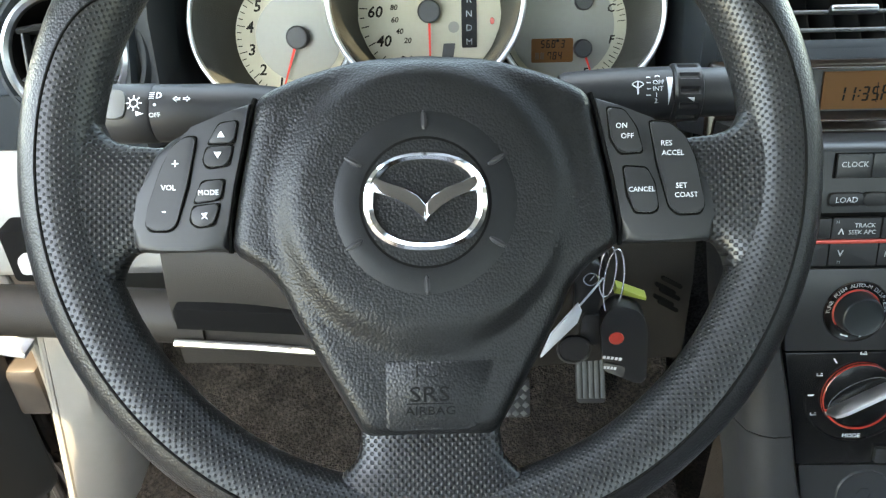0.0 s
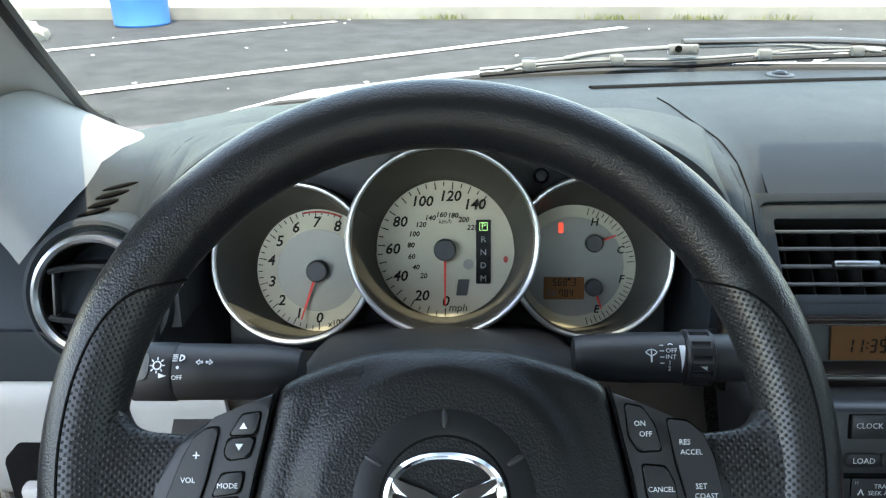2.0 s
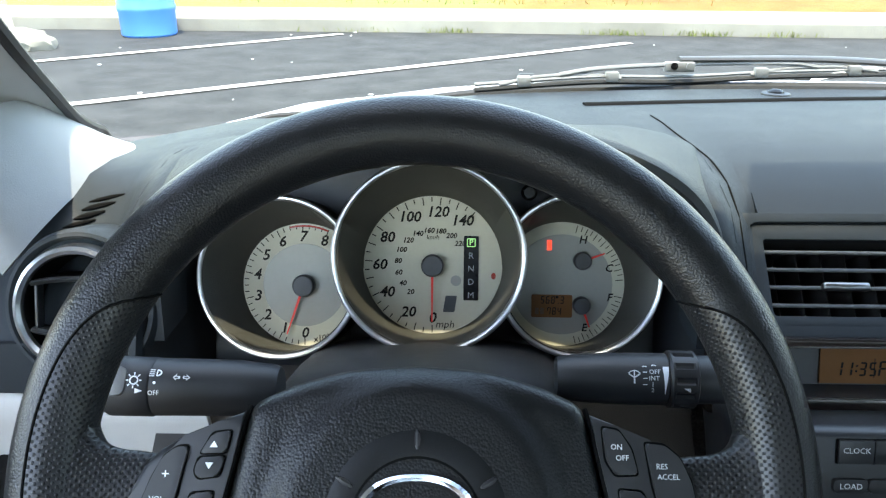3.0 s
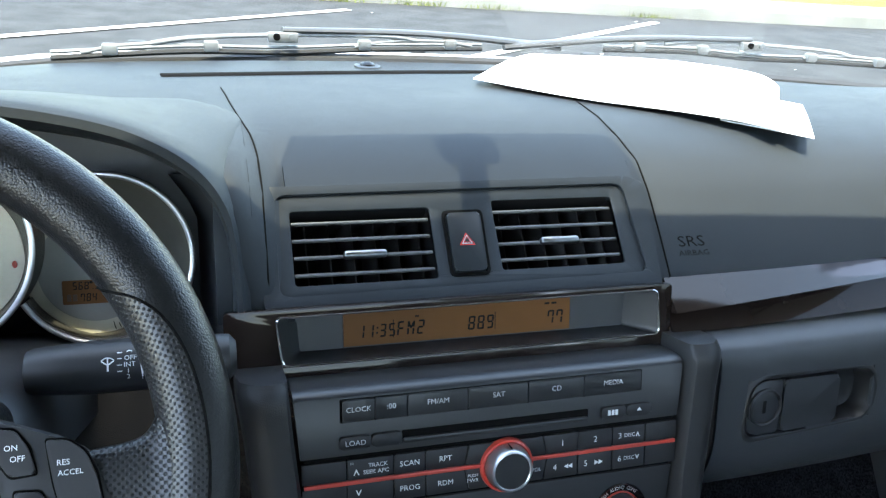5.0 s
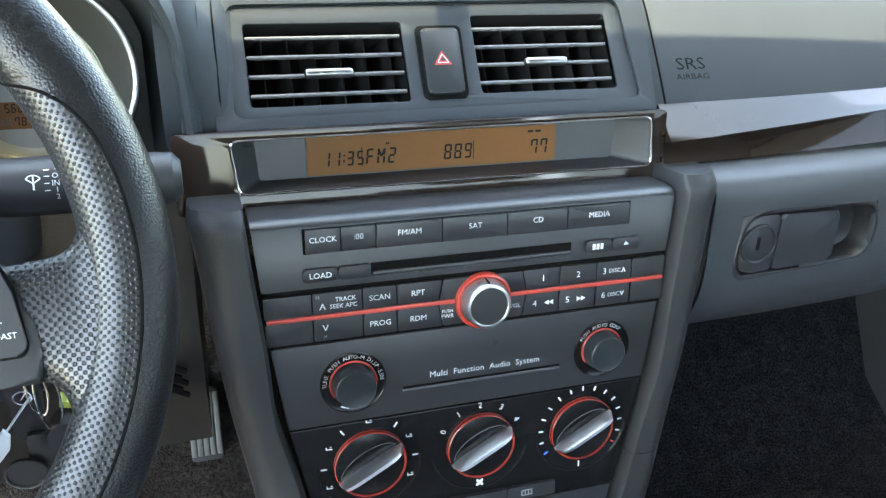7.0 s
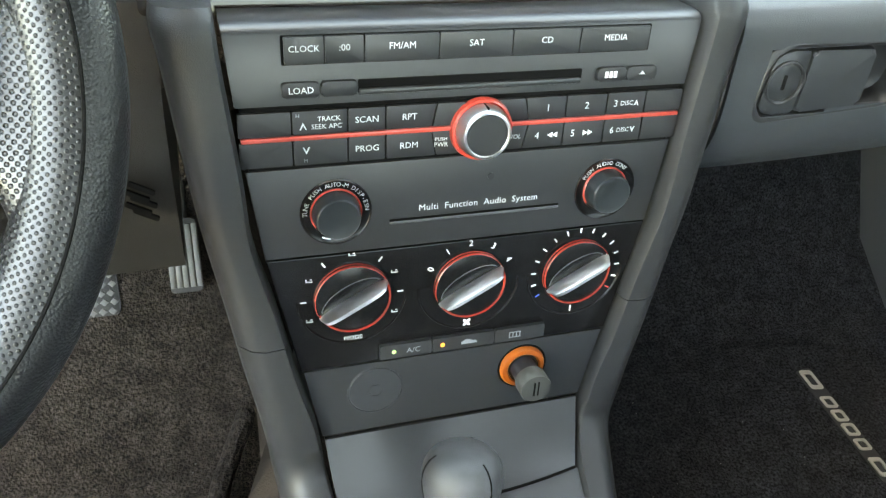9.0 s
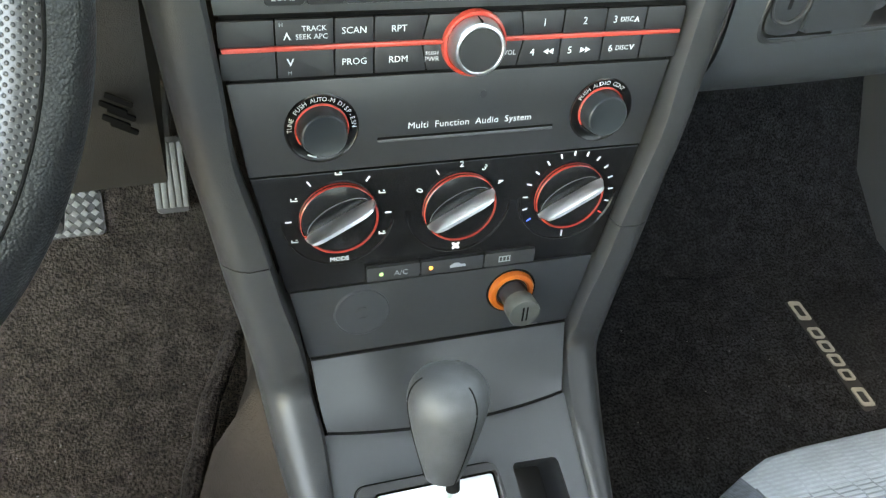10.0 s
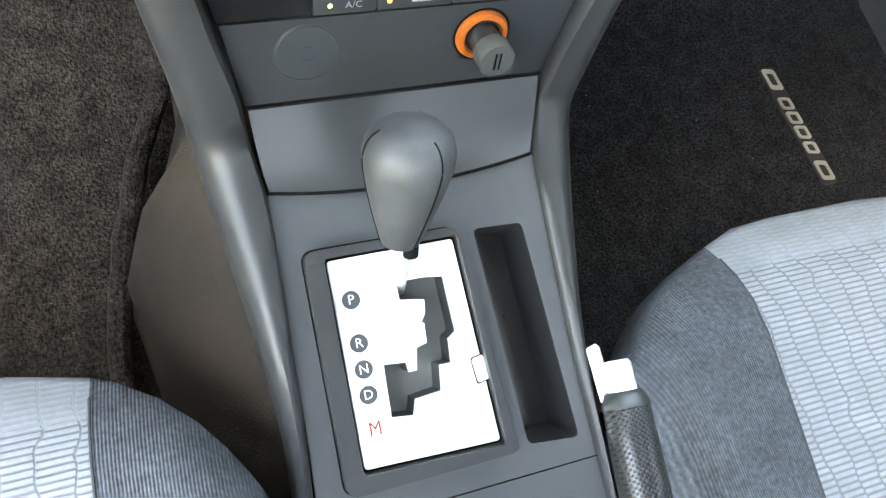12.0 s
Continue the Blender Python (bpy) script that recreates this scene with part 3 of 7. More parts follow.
    tagged(part("floor", box(-0.46, 1.2, -1.0, 1.0, 0.17, 0.2), M["carpet_grey"]), "grey carpet floor of the car", "floor", kind="structure")
    # driver's door, standing ajar
    d = thing("driver_door", Matrix.Translation((-0.475, 0.70, 0)) @ Matrix.Rotation(radians(-32), 4, "Z"), "grey driver's door standing ajar", "door", kind="structure")
    part("lining", box(-0.09, 0.0, -1.12, 0.0, 0.27, 0.94, 0.02), M["dash_dark"], d)
    part("window_frame", sweep([(-0.05, -0.02, 0.94), (0.03, -0.42, 1.30), (0.05, -0.60, 1.36), (0.03, -1.08, 1.33), (-0.05, -1.10, 0.94)], 0.018, 8), M["rubber"], d)
    # added side panes, out of view; their tint dims the cabin
    for x0, y0, y1, z0 in ((1.185, -0.95, 0.62, 1.0), (-0.445, -0.95, -0.56, 0.92)):
        w = part("side_window", box(x0 - 0.002, x0 + 0.002, y0, y1, z0, 1.385), M["tint"] if x0 > 1 else M["rear_glass"])
        tagged(w, "unseen closed side window, tinted to dim the cabin", "window", kind="structure")
    rows = []
    for i in range(20):
        x = -0.44 + i / 19 * 1.64
        fall = 0.050 * left_drop(x)[1] + left_drop(x)[0]
        rows.append([(x, y_, z_ - fall) for x, y_, z_ in [(x, base_y(x) - 0.03, 0.895), (x, base_y(x) + 0.04, 0.90), (x, base_y(x) + 0.10, 0.895), (x, base_y(x) + 0.115, 0.918), (x, base_y(x) + 0.15, 0.912), (x, base_y(x) + 0.18, 0.895), (x, base_y(x) + 0.45, 0.80), (x, base_y(x) + 0.75, 0.72), (x, base_y(x) + 0.9, 0.62), (x, base_y(x) + 0.93, 0.40)]])
    tagged(part("bonnet", loft(rows, closed=False), M["paint"]), "silver painted bonnet beyond the windscreen", "bonnet", kind="structure")
    m = thing("rear_view_mirror", None, "dark rear-view mirror hung from the windscreen top", "mirror")
    part("mirror_base", xform(prism(rounded(rect(-0.026, 0.026, -0.022, 0.022), 0.012), 0, 0.016, 0.005), Matrix.Translation((0.389, 0.604, 1.272)) @ Matrix.Rotation(radians(212), 4, "X")), M["black"], m)
    part("stem", sweep([(0.389, 0.597, 1.266), (0.384, 0.57, 1.245), (0.378, 0.505, 1.238)], 0.012, 12), M["black"], m)
    part("mirror_body", box(0.265, 0.485, 0.475, 0.508, 1.205, 1.27, 0.012), M["black"], m)
    tagged(part("bulkhead", box(-0.45, 1.2, 0.98, 1.0, 0.2, 0.80), M["carpet_black"]), "black lined bulkhead under the dashboard", "wall", kind="structure")


shell()


# ---- dashboard ----
def dash_profile(x):
    yb = base_y(x)
    top = [(yb - 0.002, 0.905), (yb - 0.012, 0.926), (yb - 0.05, 0.938), (0.88, 0.944), (0.80, 0.947), (0.735, 0.945)]
    if -0.186 < x < 0.186:
        front = [(0.71, 0.935), (0.70, 0.92), (0.695, 0.90), (0.69, 0.88), (0.69, 0.86), (0.69, 0.84)]
    else:
        front = [(0.690, 0.939), (0.655, 0.9285), (0.630, 0.909), (0.600, 0.878), (0.578, 0.855), (0.568, 0.842)]
    if 0.2397 < x < 0.532:
        front = [(0.690, 0.939), (0.655, 0.9285), (0.635, 0.9175), (0.70, 0.895), (0.70, 0.87), (0.70, 0.842)]
    q = (abs(x) - 0.199) / 0.040
    if abs(x) > 0.186 and q < 1:
        e = 1 - max(q, 0.0) ** 2 * (3 - 2 * max(q, 0.0))
        bulge = [(0.700, 0.9465), (0.655, 0.944), (0.612, 0.937), (0.588, 0.918), (0.577, 0.888), (0.571, 0.842)]
        front = [(y + (yb2 - y) * e, z + (zb2 - z) * e) for (y, z), (yb2, zb2) in zip(front, bulge)]
    if x < -0.198:
        d = min(1, (-0.198 - x) / 0.22)
        front = [(y, z - (0.028, 0.020, 0.014, 0.012, 0.012, 0.012)[i] * d) for i, (y, z) in enumerate(front)]
        top = [(y, z - (0.050 if i < 3 else 0.042 if i < 5 else 0.034) * d) for i, (y, z) in enumerate(top)]
    if x < 0.06:
        d = left_drop(x)[0]
        top = [(y, z - (1.0, 1.0, 1.05, 1.05, 0.8, 0.3)[i] * d) for i, (y, z) in enumerate(top)]
    if x > 0.9:
        d = ((x - 0.9) / 0.24) ** 2
        front = [(y + 0.05 * d, z - 0.01 * d) for y, z in front]
    return top + front


xs = [-0.425, -0.40, -0.36, -0.32, -0.28, -0.25, -0.235, -0.228, -0.220, -0.213, -0.206, -0.199, -0.187, -0.185] + [-0.16 + 0.04 * i for i in range(9)] + [0.185, 0.187, 0.199, 0.206, 0.213, 0.220, 0.228, 0.2345, 0.2355, 0.2395, 0.2399] + [0.25 + 0.05 * i for i in range(6)] + [0.5315, 0.5325] + [0.55 + 0.05 * i for i in range(12)] + [1.135, 1.15]
rows = []
for x in xs:
    p = dash_profile(x)
    rows.append([(x, y, z) for y, z in p])
dash = thing("dashboard", None, "dark blue-grey grained vinyl dashboard", "dashboard")
tp = part("top_pad", loft(rows, closed=False), M["dash"], dash, deg=60)


def on_dash(x, y):
    """Height of the pad at x, y."""
    p = dash_profile(x)
    for (ya, za), (yb, zb) in zip(p, p[1:]):
        if yb <= y <= ya:
            return za + (zb - za) * (y - ya) / (yb - ya)
    return p[-1][1]


def surf(x, y, lift=0.0):
    return Vector((x, y, on_dash(x, y) + lift))


# defroster slot and seams
path = [surf(0.145 + 0.5 * s, 0.893 + 0.055 * math.sin(math.pi * 0.5 * s), 0.0005) for s in [i / 30 for i in range(31)]]
part("defroster_slot", sweep(path, 0.006, 6, flat=0.35), M["gap"], dash, "narrow black defroster slot")
for pts_ in ([(0.2005, 0.835), (0.206, 0.78), (0.214, 0.72), (0.220, 0.68), (0.222, 0.64), (0.222, 0.60), (0.222, 0.575)], [(0.545, 0.79), (0.543, 0.74), (0.541, 0.69), (0.543, 0.65), (0.545, 0.61), (0.546, 0.575)]):
    path = [surf(p.x, p.y, 0.0002) for p in spline([(a, b, 0) for a, b in pts_], 30)]
    part("seam", sweep(path, 0.0008, 6), M["gap"], dash, "thin dark panel seam")


def hood():
    arch = [(-0.205, -0.06), (-0.200, 0.0), (-0.194, 0.032), (-0.176, 0.058), (-0.144, 0.078), (-0.106, 0.090), (-0.05, 0.099), (0, 0.101), (0.05, 0.099), (0.106, 0.090), (0.144, 0.078), (0.176, 0.058), (0.194, 0.032), (0.200, 0.0), (0.203, -0.06)]
    pts3 = spline([(x, v, 0) for x, v in arch], 64)
    rings = []
    for p in pts3:
        n = Vector((p.x * 0.35, p.y + 0.12, 0)).normalized()
        lip = 0.085

        def at(off, w, drop=0.0):
            q = GAU @ Vector((p.x + n.x * off, p.y + n.y * off, w))
            q.z -= drop
            return q
        k = max(0.0, min(1.0, (p.y - 0.002) / 0.034))
        k = k * k * (3 - 2 * k)
        leg, top = at(0.012, -0.03), Vector((p.x * (1.02 + 0.09 * min(1.0, max(0.0, (abs(p.x) - 0.10) / 0.08))), 0.79, 0))
        top.z = on_dash(top.x, top.y) + 0.0006
        crease_leg, crease_top = at(0.010, 0.055), at(0.013, 0.040)
        mid, end = leg.lerp(top, k * 0.55) + Vector((0, 0, 0.006 * k)), leg.lerp(top, k)
        side = max(0.0, min(1.0, (abs(p.x) - 0.150) / 0.035))
        if side > 0:
            lip_at = at(0.007, lip - 0.006)
            y_t = lip_at.y + 0.035 + 0.10 * k
            out = surf(math.copysign(0.213, p.x), y_t, 0.0006)
            end = end.lerp(out, side * side * (3 - 2 * side))
            mid = lip_at.lerp(end, 0.6) + Vector((0, 0, 0.002))
        rings.append([at(-0.010, -0.045), at(-0.008, 0.03), at(-0.006, lip - 0.006), at(-0.003, lip), at(0.003, lip), at(0.007, lip - 0.006), crease_leg.lerp(crease_top, k).lerp(at(0.007, lip - 0.006).lerp(end, 0.25), side), mid, end])
    part("hood", loft(rings, closed=False), M["dash"], dash, "arched instrument hood")


hood()


STROKES = {"0": "abcdef", "1": "bc", "2": "abged", "3": "abgcd", "4": "bcfg", "5": "afgcd", "6": "acdefg", "7": "abcf", "8": "abcdefg", "9": "abcdfg", "F": "aefg", "M": "bcefhi"}


def segment_digits(text, x, y, z, h, parent):
    """Liquid-crystal figures out of short straight strokes."""
    w, t = h * 0.50, h * 0.125
    for ch in text:
        if ch == ":":
            q = box(0.0, t, h * 0.28, h * 0.28 + t, 0, 0.0003)
            box(0.0, t, h * 0.66, h * 0.66 + t, 0, 0.0003, bm=q)
            step = h * 0.24
        else:
            q = bmesh.new()
            for c in STROKES[ch]:
                if c in "agd":
                    yy = {"a": h - t, "g": (h - t) / 2, "d": 0}[c]
                    box(t * 0.7, w - t * 0.7, yy, yy + t, 0, 0.0003, bm=q)
                elif c in "hi":
                    b = box(-t / 2, t / 2, 0, h * 0.42, 0, 0.0003)
                    merge(q, xform(b, Matrix.Translation((w / 2, h * 0.48, 0)) @ Matrix.Rotation(radians(24 if c == "h" else -24), 4, "Z")))
                else:
                    xx = 0 if c in "ef" else w - t
                    y0 = h / 2 if c in "bf" else 0
                    box(xx, xx + t, y0 + t * 0.35, y0 + h / 2 - t * 0.35, 0, 0.0003, bm=q)
            step = w + h * 0.20
        for v in q.verts:
            v.co.x += 0.10 * v.co.y
        part("figure", xform(q, Matrix.Translation((x, y, z))), M["dark_print"], parent)
        x += step


# ---- instrument cluster ----
def cluster():
    c = thing("instrument_cluster", GAU, "three round gauges in silver-rimmed dark cones", "instrument cluster")
    part("backing", box(-0.17, 0.17, -0.10, 0.07, -0.05, -0.042), M["black"], c)
    face = rounded([(-0.198, -0.092), (0.198, -0.092), (0.198, 0.03), (0.15, 0.08), (0.0, 0.105), (-0.15, 0.08), (-0.198, 0.03)], 0.02)
    gauges = (("tachometer", -0.1015, -0.017, 0.0490, 0.0605, -0.1155, -0.008), ("speedometer", 0.0, 0.0, 0.0545, 0.0700, -0.001, 0.010), ("fuel_gauge", 0.1015, -0.014, 0.0490, 0.0605, 0.1110, -0.004))
    for name, gx, gy, rd, rr, rx, ry in gauges:
        g = part(name, prism(ell(gx, gy, rd, n=64), -0.004, 0.0), M["dial"], c, "cream dial face with dark figures")
        inner = 0.033 if name == "tachometer" else 0.0395 if name == "fuel_gauge" else 0.0
        top = 0.030 if name != "speedometer" else 0.045
        # cone from the dial out to the rim
        def clear(x, y):
            return name == "speedometer" or (x + 0.001) ** 2 + (y - 0.010) ** 2 > 0.0708 ** 2
        runs, run = [], []
        start = 180 if gx > 0 else 0
        for i in range(181):
            a = radians(start + 2 * i)
            ca, sa = math.cos(a), math.sin(a)
            if clear(rx + rr * ca, ry + rr * sa):
                run.append((ca, sa))
            elif run:
                runs.append(run)
                run = []
        runs.append(run)
        for q in runs:
            if len(q) < 3:
                continue
            rows = [[(gx + rd * ca, gy + rd * sa, -0.001), (gx + rd * 1.03 * ca, gy + rd * 1.03 * sa, 0.003), (rx + (rr - 0.003) * ca, ry + (rr - 0.003) * sa, top - 0.002), (rx + rr * ca, ry + rr * sa, top), (rx + rr * ca, ry + rr * sa, top - 0.05)] for ca, sa in q]
            part("cone", loft(rows, closed=False), M["cone"], c)
            part("rim", sweep([(rx + rr * ca, ry + rr * sa, top) for ca, sa in q], 0.0021, 10), M["satin"], c, "thin satin silver rim")
        if inner:
            part("centre_disc", prism(ell(gx, gy, inner, n=48), 0.0, 0.0008), M["dial_grey"], g)
    tach, spd, fuel = [o for o in c.children if o.name.split(".")[0] in ("tachometer", "speedometer", "fuel_gauge")]

    def ticks(cx, cy, r0, r1, a0, a1, n, w, material, parent, major=0, longer=0.0):
        bm = bmesh.new()
        for i in range(n):
            a = radians(a0 + (a1 - a0) * i / (n - 1))
            k = longer if major and i % major == 0 else 0
            b = box(r0 - k, r1, -w / 2, w / 2, 0.0002, 0.0006)
            xform(b, Matrix.Translation((cx, cy, 0)) @ Matrix.Rotation(a, 4, "Z"))
            merge(bm, b)
        return part("scale", bm, material, parent)

    def figures(cx, cy, r, texts, size, material, parent):
        for s, a in texts:
            writing("figure", s, cx + r * math.cos(radians(a)), cy + r * math.sin(radians(a)), 0.0007, size, material, parent, shear=0.2, bold=size * 0.022)

    # tachometer: 0 at the bottom, clockwise to 8
    tx, ty = -0.1015, -0.017
    step = 25.5
    ticks(tx, ty, 0.0445, 0.0480, 270, 270 - 8 * step, 33, 0.0007, M["dark_print"], tach, 4, 0.0025)
    part("red_zone", ring(tx, ty, 0.0462, 0.0478, 0.0003, 0.0008, 24, 270 - 8 * step, 270 - 6.5 * step), M["ring_red"], tach)
    figures(tx, ty, 0.0385, [(str(i), 270 - i * step) for i in range(9)], 0.0118, M["dark_print"], tach)
    writing("legend", "x1000r/min", tx + 0.022, ty - 0.0405, 0.0007, 0.0066, M["dark_print"], tach, rot=12, shear=0.2, bold=0.0001)
    # speedometer
    ticks(0, 0, 0.0500, 0.0535, 270, 52, 29, 0.0008, M["dark_print"], spd, 2, 0.0025)
    figures(0, 0, 0.0420, [("0", 270), ("20", 243), ("40", 211), ("60", 180), ("80", 149), ("100", 116), ("120", 85), ("140", 57)], 0.0116, M["dark_print"], spd)
    figures(0, 0, 0.0275, [(str(20 * i), 250 - 19.2 * i) for i in range(1, 12)], 0.0057, M["dark_print"], spd)
    writing("legend", "mph", 0.010, -0.047, 0.0007, 0.0085, M["dark_print"], spd, shear=0.2)
    writing("legend", "km/h", 0.0, 0.022, 0.0007, 0.0050, M["dark_print"], spd, shear=0.2)
    part("gear_panel", prism(rounded(rect(0.0245, 0.0362, -0.0275, 0.0235), 0.0012), 0.0002, 0.0010), M["gloss"], spd, "black selector position panel")
    for i, s in enumerate("PRNDM"):
        writing("gear_letter", s, 0.0303, 0.0182 - i * 0.0104, 0.0013, 0.0068, M["green"] if s == "P" else M["greyprint"], spd)
    part("gear_frame", xform(ring(0, 0, 0.0038, 0.0047, 0, 0.0004, 4, 45, 405), Matrix.Translation((0.0303, 0.0182, 0.0011))), M["green"], spd)
    part("small_display", prism(rounded([(0.0085, -0.037), (0.0175, -0.037), (0.0195, -0.024), (0.0105, -0.024)], 0.001), 0.0002, 0.0008), M["console"], spd)
    part("indicator", prism(ell(0.0185, -0.012, 0.0042), 0.0002, 0.0008), M["dial_grey"], spd)
    part("warning_lamp", prism(ell(0.048, -0.008, 0.0018, 0.0026), 0.0002, 0.0008), M["ring_red"], spd)
    # fuel and temperature
    fx, fy = 0.1015, -0.014
    ticks(fx, fy, 0.0440, 0.0480, 76, 5, 15, 0.0006, M["dark_print"], fuel, 2, 0.002)
    ticks(fx, fy, 0.0440, 0.0480, -12, -76, 15, 0.0006, M["dark_print"], fuel, 2, 0.002)
    for s, a in (("H", 66), ("C", 20), ("F", -15), ("E", -62)):
        writing("figure", s, fx + 0.0385 * math.cos(radians(a)), fy + 0.0385 * math.sin(radians(a)), 0.0012, 0.0085, M["dark_print"], fuel, shear=0.2, bold=0.0002)
    part("odometer", prism(rounded(rect(0.078, 0.110, -0.040, -0.022), 0.0015), 0.0009, 0.0014), M["lcd"], fuel, "amber odometer window")
    segment_digits("568", 0.0850, -0.0290, 0.0016, 0.0058, fuel)
    part("figure", box(0.0988, 0.0994, -0.0290, -0.0284, 0.0016, 0.0019), M["dark_print"], fuel)
    segment_digits("3", 0.1002, -0.0290, 0.0016, 0.0058, fuel)
    part("odometer_bars", bars(0.0850, -0.0350, 0.0017, 0.008, 0.005, 2), M["lcd_grey"], fuel)
    segment_digits("784", 0.0900, -0.0378, 0.0016, 0.0058, fuel)
    part("odometer_bars", bars(0.0985, -0.0238, 0.0017, 0.003, 0.0018, 1), M["dark_print"], fuel)
    part("warning_lamp", bars(0.092, 0.017, 0.0016, 0.005, 0.008, 1), M["red_led"], fuel, "lit red security lamp")
    for nm, cx, cy, a, ln, par in (("needle", tx, ty, 251, 0.041, tach), ("needle", 0, 0, 270, 0.044, spd), ("needle", 0.117, 0.005, 20, 0.018, fuel), ("needle", 0.117, -0.030, -70, 0.018, fuel)):
        nd = prism([(0, -0.0011), (ln, -0.0005), (ln, 0.0005), (0, 0.0011)], 0.004, 0.0052)
        part(nm, xform(nd, Matrix.Translation((cx, cy, 0)) @ Matrix.Rotation(radians(a), 4, "Z")), M["red_print"], par, "thin red needle")
        hr = 0.0088 if ln > 0.03 else 0.0070
        part("needle_hub", lathe([(hr, 0.0008), (hr, 0.006), (hr * 0.85, 0.0075), (0, 0.0078)], cx, cy, 32), M["console"], par, "grey needle hub")
    # faces round the rims
    part("face_plate", prism(face, -0.020, -0.008), M["dash_dark"], c)
    for sx in (-1, 1):
        rows = [[(sx * (0.1755 - c), v, -0.006), (sx * (0.187 - c), v, 0.030), (sx * (0.1985 - c), v, 0.078)] for v, c in ((-0.09, 0), (-0.05, 0), (-0.01, 0), (0.02, 0), (0.035, 0.006), (0.055, 0.020))]
        part("side_wall", loft(rows, closed=False), M["dash_dark"], c)
    part("lower_face", box(-0.198, 0.198, -0.115, -0.088, -0.02, 0.030, 0.003), M["dash_dark"], c)
    part("sensor", lathe([(0.006, 0.02), (0.006, 0.026), (0.004, 0.028), (0, 0.028)], 0.073, 0.058, 24), M["gloss"], c)


cluster()


# ---- steering wheel ----
def steering_wheel():
    w = thing("car_steering_wheel", WHL, "black leather steering wheel with perforated grips", "steering wheel")
    RC, RM, CV = 0.1610, 0.0172, 0.020

    def rim_bm(a0, a1, f0, f1, n, grow=0.0):
        """Part of the rim tube: a is the way round the wheel, f the way round the tube (0: inward, 90: to the driver)."""
        bm = bmesh.new()
        uvl = bm.loops.layers.uv.new("UVMap")
        lo, hi = (f0 if callable(f0) else lambda a: f0), (f1 if callable(f1) else lambda a: f1)
        m = max(6, int(abs(hi(a0 + 90) - lo(a0 + 90)) / 12))
        grid, uvs = [], []
        for i in range(n + 1):
            ad = a0 + (a1 - a0) * i / n
            a = radians(ad)
            row, urow = [], []
            for j in range(m + 1):
                f = radians(lo(ad) + (hi(ad) - lo(ad)) * j / m)
                rr = RC - (RM + grow) * math.cos(f)
                row.append(bm.verts.new((rr * math.cos(a), CV + rr * math.sin(a), (RM + grow) * 0.95 * math.sin(f))))
                urow.append((a * RC, f * RM))
            grid.append(row)
            uvs.append(urow)
        for i in range(n):
            for j in range(m):
                fc = bm.faces.new((grid[i][j], grid[i + 1][j], grid[i + 1][j + 1], grid[i][j + 1]))
                for lp, uv in zip(fc.loops, (uvs[i][j], uvs[i + 1][j], uvs[i + 1][j + 1], uvs[i][j + 1])):
                    lp[uvl].uv = uv
        return bm

    def edge_f(a):
        """Where the perforated grip gives way to the outer band: it tapers off towards the top of the wheel."""
        d = min(a - 147, 393 - a)
        return -8 + 110 * (1 - math.exp(-max(d, 0.0) / 5.5))

    part("rim_top", rim_bm(33, 147, -180, 180, 64), M["leather"], w, "smooth grained leather upper rim", fix=False, deg=80)
    part("rim_outer", rim_bm(147, 393, edge_f, lambda a: 262, 164), M["leather"], w, "grained leather outer band", fix=False, deg=80)
    part("rim_grip", rim_bm(147, 393, lambda a: -98, edge_f, 164), M["perf"], w, "perforated leather grip", fix=False, deg=80)
    # raised seam where the two leathers meet
    path = []
    for i in range(165):
        a, f_ = 147 + 246 * i / 164, 0.0
        f_ = radians(edge_f(a))
        path.append(((RC - RM * math.cos(f_)) * math.cos(radians(a)), CV + (RC - RM * math.cos(f_)) * math.sin(radians(a)), RM * 0.95 * math.sin(f_)))
    part("seam", sweep(path, 0.0007, 6), M["gap"], w)
    # grips swelling into the side spokes
    for sx in (-1, 1):
        tops = spline([(0.112, 0.0262, 0), (0.122, 0.0276, 0), (0.131, 0.0285, 0), (0.1385, 0.0315, 0), (0.1428, 0.0385, 0), (0.1462, 0.050, 0), (0.1520, 0.066, 0)], 25)
        bots = spline([(0.1205, -0.0185, 0), (0.1285, -0.0205, 0), (0.1318, -0.0245, 0), (0.1338, -0.0300, 0), (0.1352, -0.0385, 0), (0.1385, -0.050, 0), (0.1460, -0.066, 0)], 25)
        rings = []
        for k, (p, q) in enumerate(zip(tops, bots)):
            u = k / 24
            th, bow = 0.0078 + 0.0074 * u ** 1.6, 0.0135 * u ** 1.5
            rg = []
            for i in range(32):
                a = 2 * math.pi * i / 32
                v = 0.5 - 0.5 * math.copysign(abs(math.cos(a)) ** 0.8, math.cos(a))
                c = p.lerp(q, v)
                rg.append((sx * (c.x + bow * 4 * v * (1 - v)), c.y, -0.0022 * (1 - u) + th * math.copysign(abs(math.sin(a)) ** 0.62, math.sin(a))))
            rings.append(rg)
        part("spoke_grip", loft(rings), M["perf_flat"], w, "perforated leather spoke end", deg=70)
    # lower spoke
    rings = []
    for k in [j / 20 for j in range(21)]:
        y = -0.088 - 0.0525 * k
        hw = 0.0305 + 0.0015 * k + 0.052 * max(0.0, (k - 0.30) / 0.70) ** 2.6
        th = 0.0085 + 0.0068 * k ** 1.5
        rings.append([(hw * math.copysign(abs(math.cos(a)) ** 0.8, math.cos(a)), y + 0.012 * max(0.0, k - 0.4) * math.cos(a) ** 2, -0.003 * (1 - k) + th * math.copysign(abs(math.sin(a)) ** 0.62, math.sin(a))) for a in [2 * math.pi * i / 32 for i in range(32)]])
